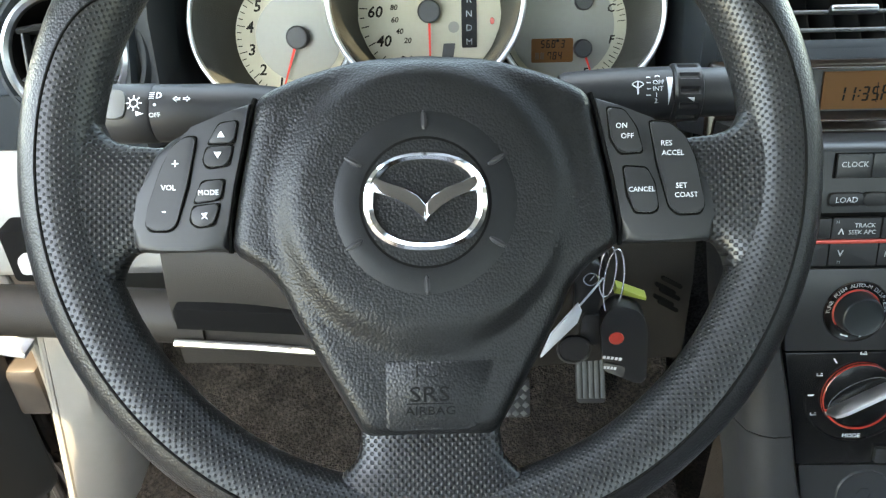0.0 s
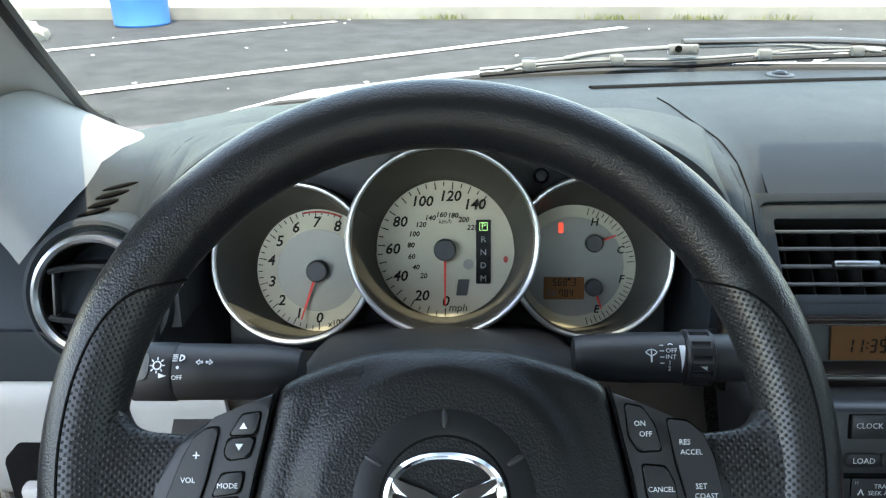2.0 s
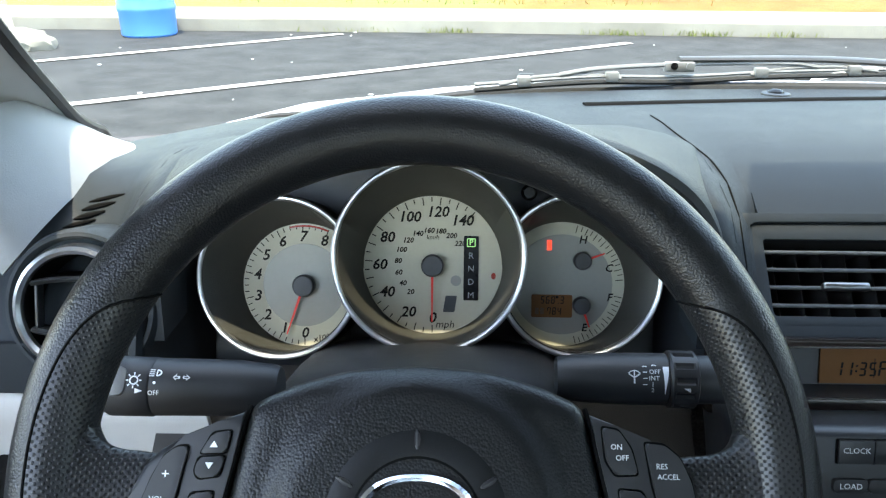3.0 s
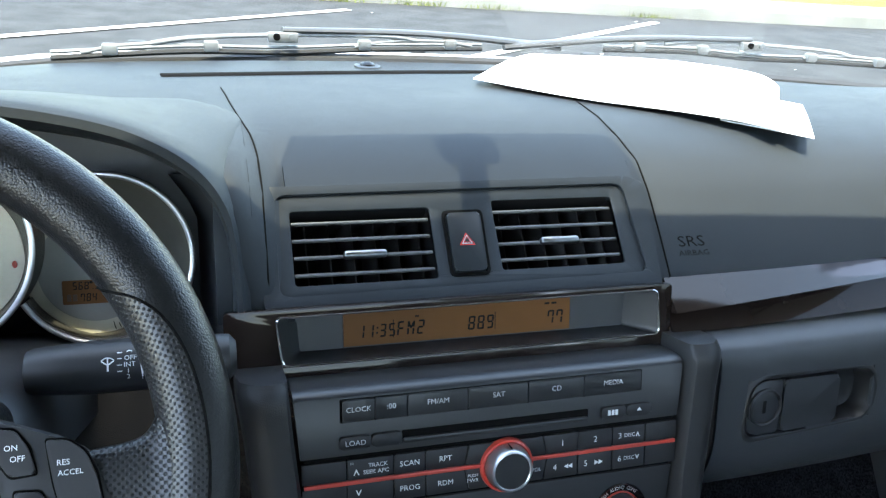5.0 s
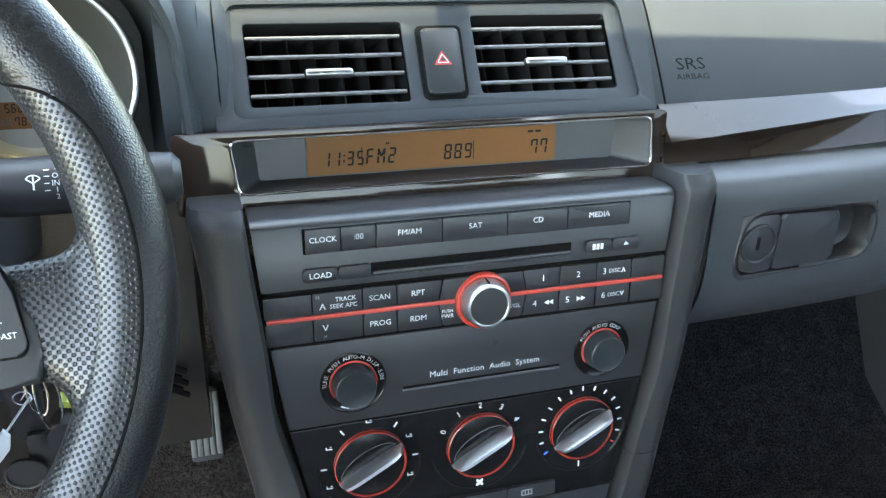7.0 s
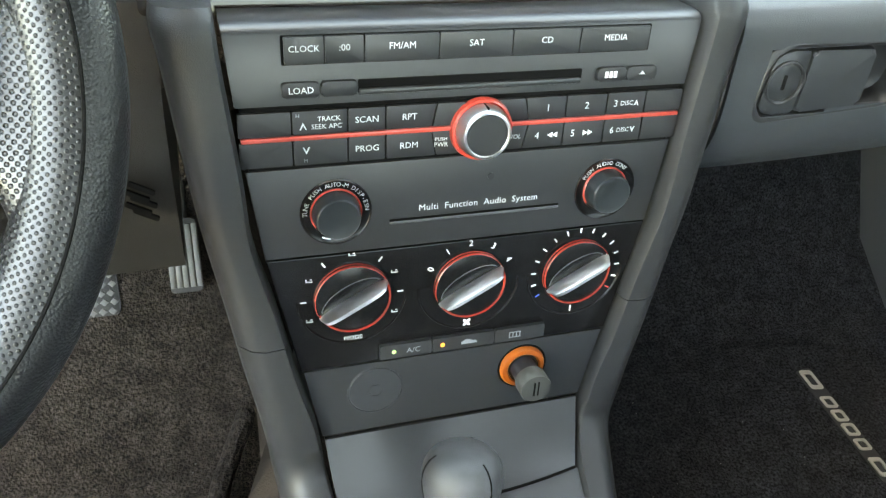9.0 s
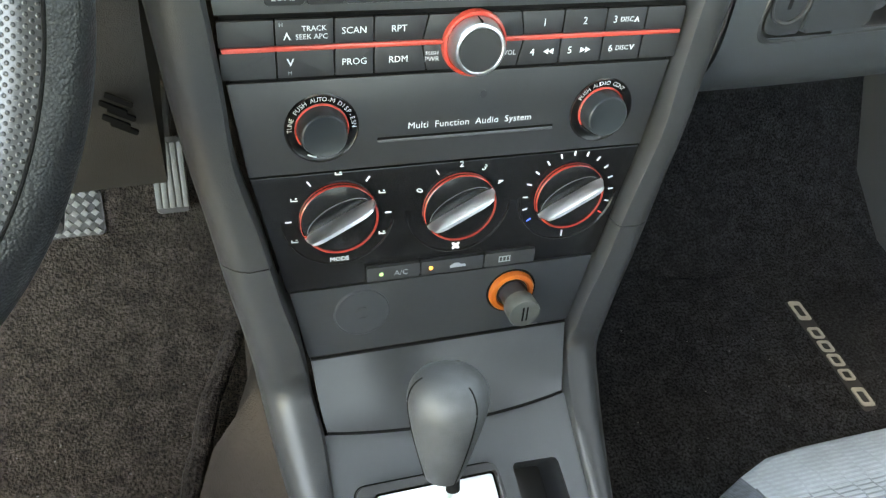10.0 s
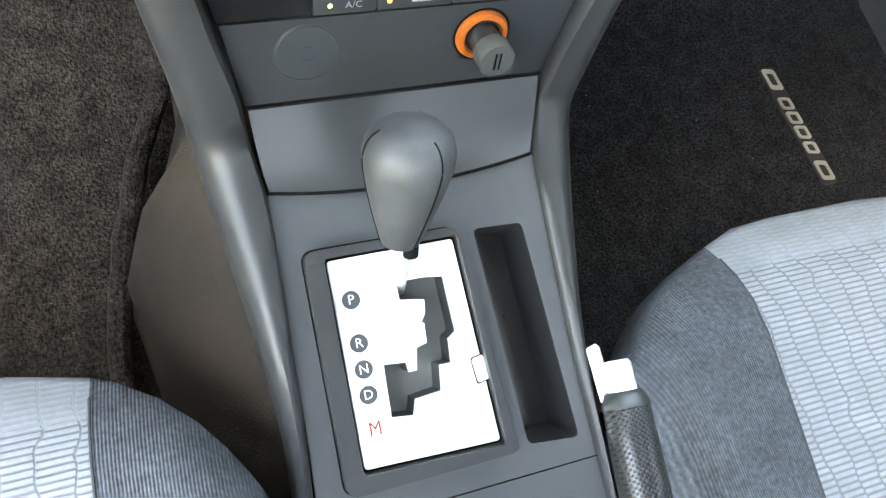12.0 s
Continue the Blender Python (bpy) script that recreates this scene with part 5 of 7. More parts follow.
# ---- centre air vents, hazard switch, display, trim ----
def vents():
    pn = thing("centre_vent_panel", VNT, "dark vinyl panel with two louvred air vents", "vent panel")
    oL = (-0.1300, -0.0230, -0.0280, 0.0305)
    oR = (0.0290, 0.1350, -0.0245, 0.0345)
    outer = rounded([(-0.153, -0.046), (0.162, -0.046), (0.168, 0.046), (0.152, 0.0525), (-0.150, 0.0500)], 0.006)
    field = rounded([(-0.1415, -0.0365), (0.1520, -0.0340), (0.1470, 0.0455), (-0.1400, 0.0430)], 0.009)
    bm = bmesh.new()
    slab(bm, [outer, field], -0.006, 0.004)
    bevel(bm, 0.0018, 3, 60)
    part("border", bm, M["dash"], pn, deg=50)
    bm = bmesh.new()
    loops = [[(x * 1.01, y * 1.01) for x, y in field], rounded(rect(*oL), 0.003), rounded(rect(*oR), 0.003), rounded(rect(-0.0130, 0.0190, -0.0270, 0.0260), 0.004)]
    slab(bm, loops, -0.005, 0.0012)
    bevel(bm, 0.0010, 2, 60)
    part("panel", bm, M["dash"], pn, deg=50)
    for x0, x1, y0, y1 in (oL, oR):
        v = part("vent", frame_box(x0, x1, y0, y1, -0.05, 0.0004, 0.0014), M["black"], pn, "louvred air vent")
        part("vent_back", box(x0, x1, y0, y1, -0.052, -0.046), M["gap"], v)
        for i in range(4):
            yy = y0 + (y1 - y0) * (i + 0.68) / 4.30
            b = box(x0 + 0.001, x1 - 0.001, -0.0007, 0.0007, -0.014, 0.0, 0.0005)
            merge(b, sweep([(x0 + 0.001, 0, 0), (x1 - 0.001, 0, 0)], 0.0015, 10, up=(0, 0, 1)))
            # paler than the panel: light on the noses is in the colour
            part("louvre", xform(b, Matrix.Translation((0, yy, -0.0035)) @ Matrix.Rotation(radians(24), 4, "X")), M["louvre"], v)
        for i in range(6):
            xx = x0 + (x1 - x0) * (i + 0.5) / 6
            b = box(-0.0008, 0.0008, y0 + 0.001, y1 - 0.001, -0.012, 0.008, 0.0005)
            part("vane", xform(b, Matrix.Translation((xx, 0, -0.026)) @ Matrix.Rotation(radians(25), 4, "Y")), M["black"], v)
        xc = (x0 + x1) / 2
        yy = y0 + (y1 - y0) * 1.68 / 4.30
        part("vent_tab", box(xc - 0.0165, xc + 0.0165, yy - 0.0030, yy + 0.0030, -0.004, 0.0030, 0.0024, 4), M["tab"], v, "small silver adjuster tab")
    hz = thing("hazard_switch", VNT, "dark hazard light switch with red triangle", "switch")
    part("rocker", prism(rounded([(-0.0108, -0.0248), (0.0155, -0.0248), (0.0170, 0.0236), (-0.0106, 0.0236)], 0.003), -0.002, 0.0050, 0.002, 3), M["hazard"], hz)
    rim = bmesh.new()
    slab(rim, [rounded([(-0.0138, -0.0278), (0.0186, -0.0278), (0.0200, 0.0268), (-0.0136, 0.0268)], 0.005), rounded([(-0.0112, -0.0252), (0.0160, -0.0252), (0.0175, 0.0240), (-0.0110, 0.0240)], 0.003)], -0.002, 0.0022)
    part("rim", rim, M["gap"], hz)
    for s, mt, z in ((0.0062, M["red_print"], 0.0051), (0.0053, M["hazard"], 0.0052), (0.0043, M["white"], 0.0053), (0.0036, M["hazard"], 0.0054), (0.0030, M["red_print"], 0.0055), (0.0023, M["hazard"], 0.0056)):
        part("triangle", prism([(0.0025 - s, -s * 0.62), (0.0025 + s, -s * 0.62), (0.0025, s * 1.0)], z - 0.0002, z), mt, hz)


vents()
BZ = fr((0.375, 0.5525, 0.8360), 16)


def display():
    d = thing("clock_display", BZ, "recessed amber clock and radio display in gloss trim", "display")
    bm = bmesh.new()
    hole = rounded([(-0.1465, -0.0180), (0.1500, -0.0180), (0.1475, 0.0185), (-0.1505, 0.0170)], 0.006)
    out = rounded([(-0.185, -0.0295), (0.160, -0.0300), (0.161, 0.0225), (-0.185, 0.0225)], 0.004)
    slab(bm, [out, hole], -0.008, 0.0)
    bevel(bm, 0.0022, 3, 60)
    part("trim_panel", bm, M["wood"], d)
    path = [(x, y, 0.0008) for x, y in hole]
    part("chrome_line", sweep(path, 0.0009, 8, loop=True, caps=False), M["chrome"], d, "thin chrome outline")
    inner = rounded([(-0.132, -0.0150), (0.130, -0.0150), (0.132, 0.0150), (-0.134, 0.0150)], 0.003)
    part("recess", loft([[(x, y, 0.0) for x, y in hole], [(x, y, -0.024) for x, y in inner], [(x * 0.01, y * 0.01, -0.0245) for x, y in inner]], cap=False), M["console"], d)
    lcd = part("lcd", box(-0.100, 0.082, -0.0135, 0.0125, -0.0235, -0.0215), M["lcd"], d, "amber liquid crystal panel")
    for s, x, hgt in (("11:35", -0.090, 0.0100), ("FM2", -0.0600, 0.0110), ("889", -0.004, 0.0108), ("77", 0.062, 0.0108)):
        segment_digits(s, x, -0.0080, -0.0212, hgt, lcd)
    for x in (-0.0625, 0.0185):
        part("divider", box(x - 0.00025, x + 0.00025, -0.0090, 0.0045, -0.0214, -0.0211), M["dark_print"], lcd)
    part("decimal_point", box(0.0078, 0.0089, -0.0080, -0.0069, -0.0214, -0.0210), M["dark_print"], lcd)
    part("digit_mark", bars(-0.0440, 0.0060, -0.0211, 0.003, 0.0014, 2), M["dark_print"], lcd)
    part("digit_mark", bars(0.066, 0.0085, -0.0211, 0.012, 0.0016, 2), M["dark_print"], lcd)


display()


def trim_band():
    """Gloss trim running on to the passenger side."""
    t = thing("passenger_trim", None, "gloss black trim strip along the dashboard", "trim strip")
    rows = []
    for i in range(30):
        s = i / 29
        x = 0.536 + 0.61 * s
        zt, zb = 0.852 + 0.006 * s, 0.8205 + 0.012 * s
        y = 0.556 + 0.050 * s ** 2
        r = min(1.0, s / 0.5)
        zr = zb + (zt - zb) * (0.56 + 0.38 * r)
        zc = zb + (zt - zb) * (0.32 + 0.54 * r)
        rows.append([(x, y + 0.016, zt + 0.004), (x, y + 0.004, zt - 0.003), (x, y - 0.012 + 0.012 * r, zr), (x, y + 0.004 * (1 - r), zc), (x, y - 0.007, zb + (zc - zb) * 0.5), (x, y - 0.014, zb)])
    part("strip", solid(loft(rows, closed=False), 0.003), M["wood"], t)


trim_band()


# ---- radio ----
def stack_half(v):
    pts_ = ((0.150, 0.149), (0.112, 0.1465), (0.07, 0.1425), (0.0, 0.139), (-0.012, 0.1335), (-0.095, 0.116), (-0.165, 0.1015))
    for (va, ha), (vb, hb) in zip(pts_, pts_[1:]):
        if vb <= v <= va:
            return ha + (hb - ha) * (v - va) / (vb - va)
    return pts_[0][1] if v > pts_[0][0] else pts_[-1][1]


def chevron(x, y, w, h, d):
    """Printed open arrow head, pointing up for d = 1."""
    t = 0.0008
    return prism([(x - w / 2 - t / 2, y - d * h / 2), (x - w / 2 + t / 2, y - d * h / 2), (x, y + d * (h / 2 - 2 * t)), (x + w / 2 - t / 2, y - d * h / 2), (x + w / 2 + t / 2, y - d * h / 2), (x, y + d * h / 2)][::d], 0.0007, 0.0011)


def radio():
    r = thing("car_radio", STK, "charcoal car radio with CD slot and white legends", "radio")
    rows = []
    for v, w in ((0.1345, -0.044), (0.1345, -0.030), (0.1340, -0.012), (0.1328, -0.004), (0.1305, -0.001), (0.1285, 0.0), (0.088, 0.0)):
        h = stack_half(v) - 0.001
        rows.append([(-h + 2 * h * i / 16, v, w) for i in range(17)])
    part("upper_panel", solid(loft(rows, closed=False), 0.004), M["charcoal"], r)
    part("lower_panel", prism([(-stack_half(-0.0115) + 0.001, -0.0115), (stack_half(-0.0115) - 0.001, -0.0115), (stack_half(0.049) - 0.001, 0.049), (-stack_half(0.049) + 0.001, 0.049)], -0.006, 0.0, 0.001), M["charcoal"], r)
    part("dark_backing", prism([(-0.138, 0.046), (0.138, 0.046), (0.141, 0.09), (-0.141, 0.09)], -0.008, -0.0015), M["gap"], r)
    # source buttons
    ed = [-0.1150, -0.0925, -0.0700, -0.0262, 0.0190, 0.0628, 0.1100]
    part("button_gap", prism(rounded(rect(-0.1162, 0.1112, 0.1112, 0.1278), 0.001), -0.002, 0.0004), M["gap"], r)
    for i, s in enumerate(("CLOCK", ":00", "FM/AM", "SAT", "CD", "MEDIA")):
        b = part("source_button", prism(rounded(rect(ed[i] + 0.0004, ed[i + 1] - 0.0004, 0.1120, 0.1270), 0.0006), -0.001, 0.0022, 0.0006), M["charcoal"], r)
        writing("legend", s, (ed[i] + ed[i + 1]) / 2, 0.1205, 0.0025, 0.0051 if i < 1 else 0.0054, M["white"], b)
    # CD slot row
    part("slot_groove", prism(rounded(rect(-0.0735, 0.0675, 0.0935, 0.1015), 0.001), -0.003, 0.0003), M["gap"], r)
    part("slot_lip", box(-0.073, 0.067, 0.0925, 0.0962, -0.002, 0.0020, 0.0012), M["charcoal"], r)
    for x0, x1, s in ((-0.1172, -0.0955, "LOAD"), (-0.0950, -0.0740, ""), (0.0775, 0.0975, "disc"), (0.0980, 0.1190, "eject")):
        b = part("slot_button", prism(rounded(rect(x0, x1, 0.0928, 0.1018), 0.0028), -0.001, 0.0030, 0.001), M["button"], r)
        if s == "LOAD":
            writing("legend", s, (x0 + x1) / 2, 0.0973, 0.0033, 0.0053, M["white"], b)
        elif s == "eject":
            part("legend", prism([(0.1065, 0.0968), (0.1105, 0.0968), (0.1085, 0.0992)], 0.0030, 0.0033), M["white"], b)
        elif s == "disc":
            part("legend", bars(0.0870, 0.0975, 0.0032, 0.009, 0.0040, 3), M["white"], b)
    # preset keys
    cols = [(-0.1428, -0.1125), (-0.1122, -0.0800), (-0.0797, -0.0572), (-0.0569, -0.0285), (-0.0282, 0.0030), (0.0035, 0.0345), (0.0348, 0.0595), (0.0598, 0.0880), (0.0883, 0.1155), (0.1158, 0.1428)]
    top = ["", "TRACK", "SCAN", "RPT", "", "", "1", "2", "3", ""]
    low = ["", "", "PROG", "RDM", "PUSH", "VOL", "4", "5", "6", ""]
    for j, (names, y0, y1) in enumerate(((top, 0.0702, 0.0845), (low, 0.0515, 0.0668))):
        for i, (x0, x1) in enumerate(cols):
            sa = 0.0030 if i == 4 else -0.0030 if i == 6 else 0.0
            sb = 0.0030 if i == 3 else -0.0030 if i == 5 else 0.0
            pa, pb = (0.0, 1.0) if j == 0 else (1.0, 0.0)
            xa, xb = x0 + 0.0003, x1 - 0.0003
            b = part("preset_key", prism(rounded([(xa + sa * pa, y0), (xb + sb * pa, y0), (xb + sb * pb, y1), (xa + sa * pb, y1)], 0.0006), -0.002, 0.0008, 0.0005), M["button"], r)
            xc, yc = (x0 + x1) / 2, (y0 + y1) / 2
            s = names[i]
            if s == "TRACK":
                writing("legend", "TRACK", xc + 0.0052, yc + 0.0020, 0.0011, 0.0042, M["white"], b)
                writing("legend", "SEEK APC", xc + 0.0038, yc - 0.0026, 0.0011, 0.0042, M["white"], b)
                part("legend", chevron(xc - 0.0098, yc - 0.0018, 0.0034, 0.0044, 1), M["white"], b)
                writing("legend", "H", xc - 0.0128, yc + 0.0045, 0.0011, 0.0032, M["greyprint"], b)
            elif s == "PUSH":
                writing("legend", "PUSH", x0 + 0.0058, yc + 0.0026, 0.0011, 0.0033, M["white"], b)
                writing("legend", "PWR", x0 + 0.0058, yc - 0.0010, 0.0011, 0.0042, M["white"], b)
            elif s == "VOL":
                writing("legend", "VOL", x1 - 0.0080, yc + 0.0005, 0.0011, 0.0042, M["white"], b)
            elif s in "36" and s:
                writing("legend", s, x0 + 0.0060, yc, 0.0011, 0.0064, M["white"], b)
                writing("legend", "DISC", x0 + 0.0140, yc, 0.0011, 0.0043, M["white"], b)
                part("legend", chevron(x0 + 0.0210, yc, 0.0026, 0.0036, 1 if s == "3" else -1), M["white"], b)
            elif s in "45" and s:
                writing("legend", s, x0 + 0.0065, yc, 0.0011, 0.0064, M["white"], b)
                d = -1 if s == "4" else 1
                bm = bmesh.new()
                for q in (0, 1):
                    xx = x0 + 0.0155 + q * 0.0034
                    tri = [(xx - d * 0.0017, yc - 0.0018), (xx + d * 0.0017, yc), (xx - d * 0.0017, yc + 0.0018)]
                    merge(bm, prism(tri, 0.0008, 0.0011))
                part("legend", bm, M["white"], b)
            elif s:
                writing("legend", s, xc, yc, 0.0011, 0.0064 if s in "12" else 0.0055, M["white"], b)
            elif i == 1 and j == 1:
                part("legend", chevron(xc - 0.0085, yc + 0.0012, 0.0034, 0.0044, -1), M["white"], b)
                writing("legend", "M", xc - 0.0090, yc - 0.005, 0.0011, 0.003, M["greyprint"], b)
    part("red_strip", box(-0.1415, 0.1415, 0.0672, 0.0700, -0.001, 0.0022, 0.0006), M["red"], r, "thin red strip between the key rows")
    # volume knob
    kx, ky = 0.0030, 0.0668
    part("knob_ring", lathe([(0.0170, 0.0), (0.0172, 0.0036), (0.0182, 0.0046), (0.0196, 0.0040), (0.0203, 0.0)], kx, ky, 56), M["red"], r, "red ring round the volume knob")
    kb = part("volume_knob", lathe([(0.0174, 0.0), (0.0172, 0.004), (0.0158, 0.0125), (0.0150, 0.0138), (0.0138, 0.0142), (0.0132, 0.0136)], kx, ky, 56), M["satin"], r, "silver volume knob")
    part("knob_cap", lathe([(0.0132, 0.0136), (0.0126, 0.0132), (0.0, 0.0137)], kx, ky, 48), M["button"], kb, "black knob cap")
    part("knob_mark", box(kx - 0.0004, kx + 0.0004, ky + 0.0150, ky + 0.0172, 0.004, 0.0125), M["gap"], kb)
    # tuning and audio knobs
    for cx, cy, words in ((-0.0880, 0.0180, ("TUNE", "PUSH", "AUTO-M", "DISP-ESN")), (0.0965, 0.0165, ("PUSH", "AUDIO", "CONT"))):
        part("knob_well", lathe([(0.0225, 0.0003), (0.0218, 0.0012), (0.0210, 0.0006), (0.0165, 0.0), (0.0, 0.0)], cx, cy, 56), M["gloss"], r)
        part("knob_ring", ring(cx, cy, 0.0152, 0.0162, 0.0, 0.0014, 56, -30 if len(words) > 3 else 20, 215, 0.0003), M["red"], r, "thin red-lit ring")
        part("tuning_knob", lathe([(0.0150, 0.0), (0.0147, 0.0025), (0.0139, 0.0095), (0.0135, 0.0108), (0.0127, 0.0114), (0.0120, 0.0111), (0.0, 0.0116)], cx, cy, 48), M["hazard"], r, "black rubber tuning knob")
        total = sum(len(s) + 1 for s in words)
        span = 190.0 if len(words) > 3 else 115.0
        a = 90 + span / 2 + (2 if len(words) > 3 else 10)
        per = span / total
        for s in words:
            for ch in s:
                a -= per
                writing("letter", ch, cx + 0.0192 * math.cos(radians(a)), cy + 0.0192 * math.sin(radians(a)), 0.0011, 0.0040, M["softprint"], r, rot=a - 90)
            a -= per
    for a0, a1 in ((240, 258), (282, 300)):
        part("arc_mark", ring(-0.0880, 0.0180, 0.0180, 0.0188, 0.0010, 0.0013, 12, a0, a1), M["white"], r)
    writing("legend", "Multi  Function  Audio  System", 0.0060, 0.0155, 0.0003, 0.0062, M["white"], r, spacing=1.05)
    part("groove", box(-0.0540, 0.0630, 0.0074, 0.0092, -0.001, 0.0003), M["gap"], r)
    # paler lip: the highlight under the groove is put into its colour
    part("groove_lip_highlight", box(-0.0540, 0.0630, 0.0060, 0.0076, -0.001, 0.0013, 0.0007, 3), M["louvre"], r)
    part("stud", prism(ell(0.0125, 0.0335, 0.0022, 0.0026, 20), -0.001, 0.0005), M["black"], r)


radio()


# ---- heater controls ----
def heater():
    h = thing("heater_controls", STK, "gloss black heater panel with three red-ringed dials", "heater panel")
    a, b = stack_half(-0.0125) - 0.001, stack_half(-0.096) - 0.001
    part("panel", prism([(-b, -0.1015), (b, -0.1015), (a, -0.0125), (-a, -0.0125)], -0.006, 0.0, 0.0008), M["gloss"], h)
    for n, (cx, cy) in enumerate(((-0.0785, -0.0455), (0.0030, -0.0465), (0.0835, -0.0470))):
        part("dial_well", lathe([(0.0375, 0.0002), (0.0372, 0.0010), (0.0362, 0.0010), (0.0356, 0.0002), (0.0, 0.0002)], cx, cy, 72, 180, 360), M["gloss"], h)
        part("well_edge", ring(cx, cy, 0.0362, 0.0370, 0.0, 0.0010, 48, 190, 350, 0.0003), M["louvre"], h)
        d = part("heater_dial", lathe([(0.0262, 0.0), (0.0258, 0.0035), (0.0240, 0.0045), (0.0, 0.0045)], cx, cy, 64), M["gloss"], h, "gloss black rotary dial")
        part("dial_ring", lathe([(0.0236, 0.0044), (0.0240, 0.0054), (0.0250, 0.0050), (0.0260, 0.0020), (0.0261, 0.0)], cx, cy, 64, 215 if n else 200, 385), M["ring_red"], d, "glossy red ring")
        part("dial_ring", lathe([(0.0250, 0.0044), (0.0251, 0.0049), (0.0255, 0.0046), (0.0260, 0.0020), (0.0261, 0.0)], cx, cy, 64, 385 - 360, 200), M["ring_red"], d)
        # grip bar
        ang = radians(29)
        rg = []
        for k in [j / 14 for j in range(15)]:
            x = -0.0255 + 0.051 * k
            e = max(0.0, 1 - (2 * k - 1) ** 6)
            hw = 0.0013 + 0.0014 * e
            ht = 0.0055 + 0.0105 * e ** 0.5
            rg.append([(x, -hw * 1.4, 0.0044), (x, -hw, ht - 0.003), (x, -hw * 0.3, ht), (x, hw * 0.5, ht - 0.0004), (x, hw * 0.9, ht - 0.003), (x, hw * 1.2, 0.0044)])
        g = loft(rg)
        part("grip_bar", xform(g, Matrix.Translation((cx, cy, 0)) @ Matrix.Rotation(ang, 4, "Z")), M["satin"], d, "silver finger bar")
        part("grip_edge", xform(sweep([(0.0225 * math.cos(radians(q)), 0.0015 + 0.0105 * math.sin(radians(q)), 0.0046) for q in range(12, 169, 6)], 0.0003, 6), Matrix.Translation((cx, cy, 0)) @ Matrix.Rotation(ang, 4, "Z")), M["louvre"], d)

        def tick(aa, r0=0.0305, r1=0.0345, wd=0.0010, mt=None):
            bq = box(r0, r1, -wd / 2, wd / 2, 0.0002, 0.0006)
            part("tick", xform(bq, Matrix.Translation((cx, cy, 0)) @ Matrix.Rotation(radians(aa), 4, "Z")), mt or M["white"], h)
        if n == 0:
            for aa in (55, 125, 0, 180):
                tick(aa)
            for aa in (90, 150, 207, 30, -28):
                q = bmesh.new()
                box(-0.0022, 0.0022, -0.0012, -0.0007, 0, 0.0004, bm=q)
                box(-0.0022, -0.0016, -0.0007, 0.0009, 0, 0.0004, bm=q)
                box(0.0006, 0.0018, 0.0004, 0.0009, 0, 0.0004, bm=q)
                part("vent_mark", xform(q, Matrix.Translation((cx + 0.0325 * math.cos(radians(aa)), cy + 0.0325 * math.sin(radians(aa)), 0.0002))), M["white"], h)
            writing("legend", "MODE", cx, cy - 0.0330, 0.0004, 0.0046, M["white"], h)
        elif n == 1:
            for i, s in enumerate("01234"):
                aa = 152 - 30.5 * i
                writing("figure", s, cx + 0.0318 * math.cos(radians(aa)), cy + 0.0318 * math.sin(radians(aa)), 0.0004, 0.0064, M["white"], h, rot=aa - 90)
            for k in range(4):
                q = prism(ell(0.0018, 0, 0.0018, 0.0011, 14), 0.0002, 0.0005)
                part("fan_mark", xform(q, Matrix.Translation((cx, cy - 0.0325, 0)) @ Matrix.Rotation(radians(45 + 90 * k), 4, "Z")), M["white"], h)
        else:
            for i in range(15):
                aa = 212 - i * 244 / 14
                tick(aa, 0.0310, 0.0345, 0.0010, M["blue"] if i == 0 else M["red_print"] if i == 14 else M["white"])
            part("lever_mark", box(cx - 0.0005, cx + 0.0005, cy - 0.0345, cy - 0.0295, 0.0002, 0.0006), M["white"], h)
    part("strip_gap", prism(rounded(rect(-0.0615, 0.0640, -0.1000, -0.0870), 0.001), -0.001, 0.0004), M["gap"], h)
    for x0, x1, s in ((-0.0605, -0.0230, "A/C"), (-0.0222, 0.0240, "car"), (0.0248, 0.0632, "defrost")):
        b = part("heater_button", prism(rounded(rect(x0, x1, -0.0992, -0.0878), 0.001), -0.001, 0.0035, 0.001), M["button"], h)
        if s == "A/C":
            writing("legend", s, -0.0365, -0.0938, 0.0038, 0.0062, M["greyprint"], b)
            part("lamp", prism(ell(-0.0505, -0.0935, 0.0015, n=16), 0.0034, 0.0039), M["green"], b, "lit green lamp")
        elif s == "car":
            q = prism([(-0.006, -0.0015), (0.006, -0.0015), (0.005, 0.0006), (0.002, 0.0008), (0.0, 0.0022), (-0.003, 0.0022), (-0.006, 0.0003)], 0, 0.0003)
            part("legend", xform(q, Matrix.Translation((0.005, -0.0938, 0.0035))), M["greyprint"], b)
            part("lamp", prism(ell(-0.0150, -0.0935, 0.0015, n=16), 0.0034, 0.0039), M["amber"], b, "lit amber lamp")
        else:
            q = bmesh.new()
            box(-0.0045, 0.0045, 0.0018, 0.0024, 0, 0.0003, bm=q)
            box(-0.0045, 0.0045, -0.0024, -0.0018, 0, 0.0003, bm=q)
            for k in range(4):
                box(-0.0045 + 0.0027 * k, -0.0039 + 0.0027 * k, -0.0018, 0.0018, 0, 0.0003, bm=q)
            part("legend", xform(q, Matrix.Translation((0.040, -0.0935, 0.0035))), M["greyprint"], b)


M["blue"] = mat("blue_print", (0.05, 0.16, 0.8), 0.5)
heater()


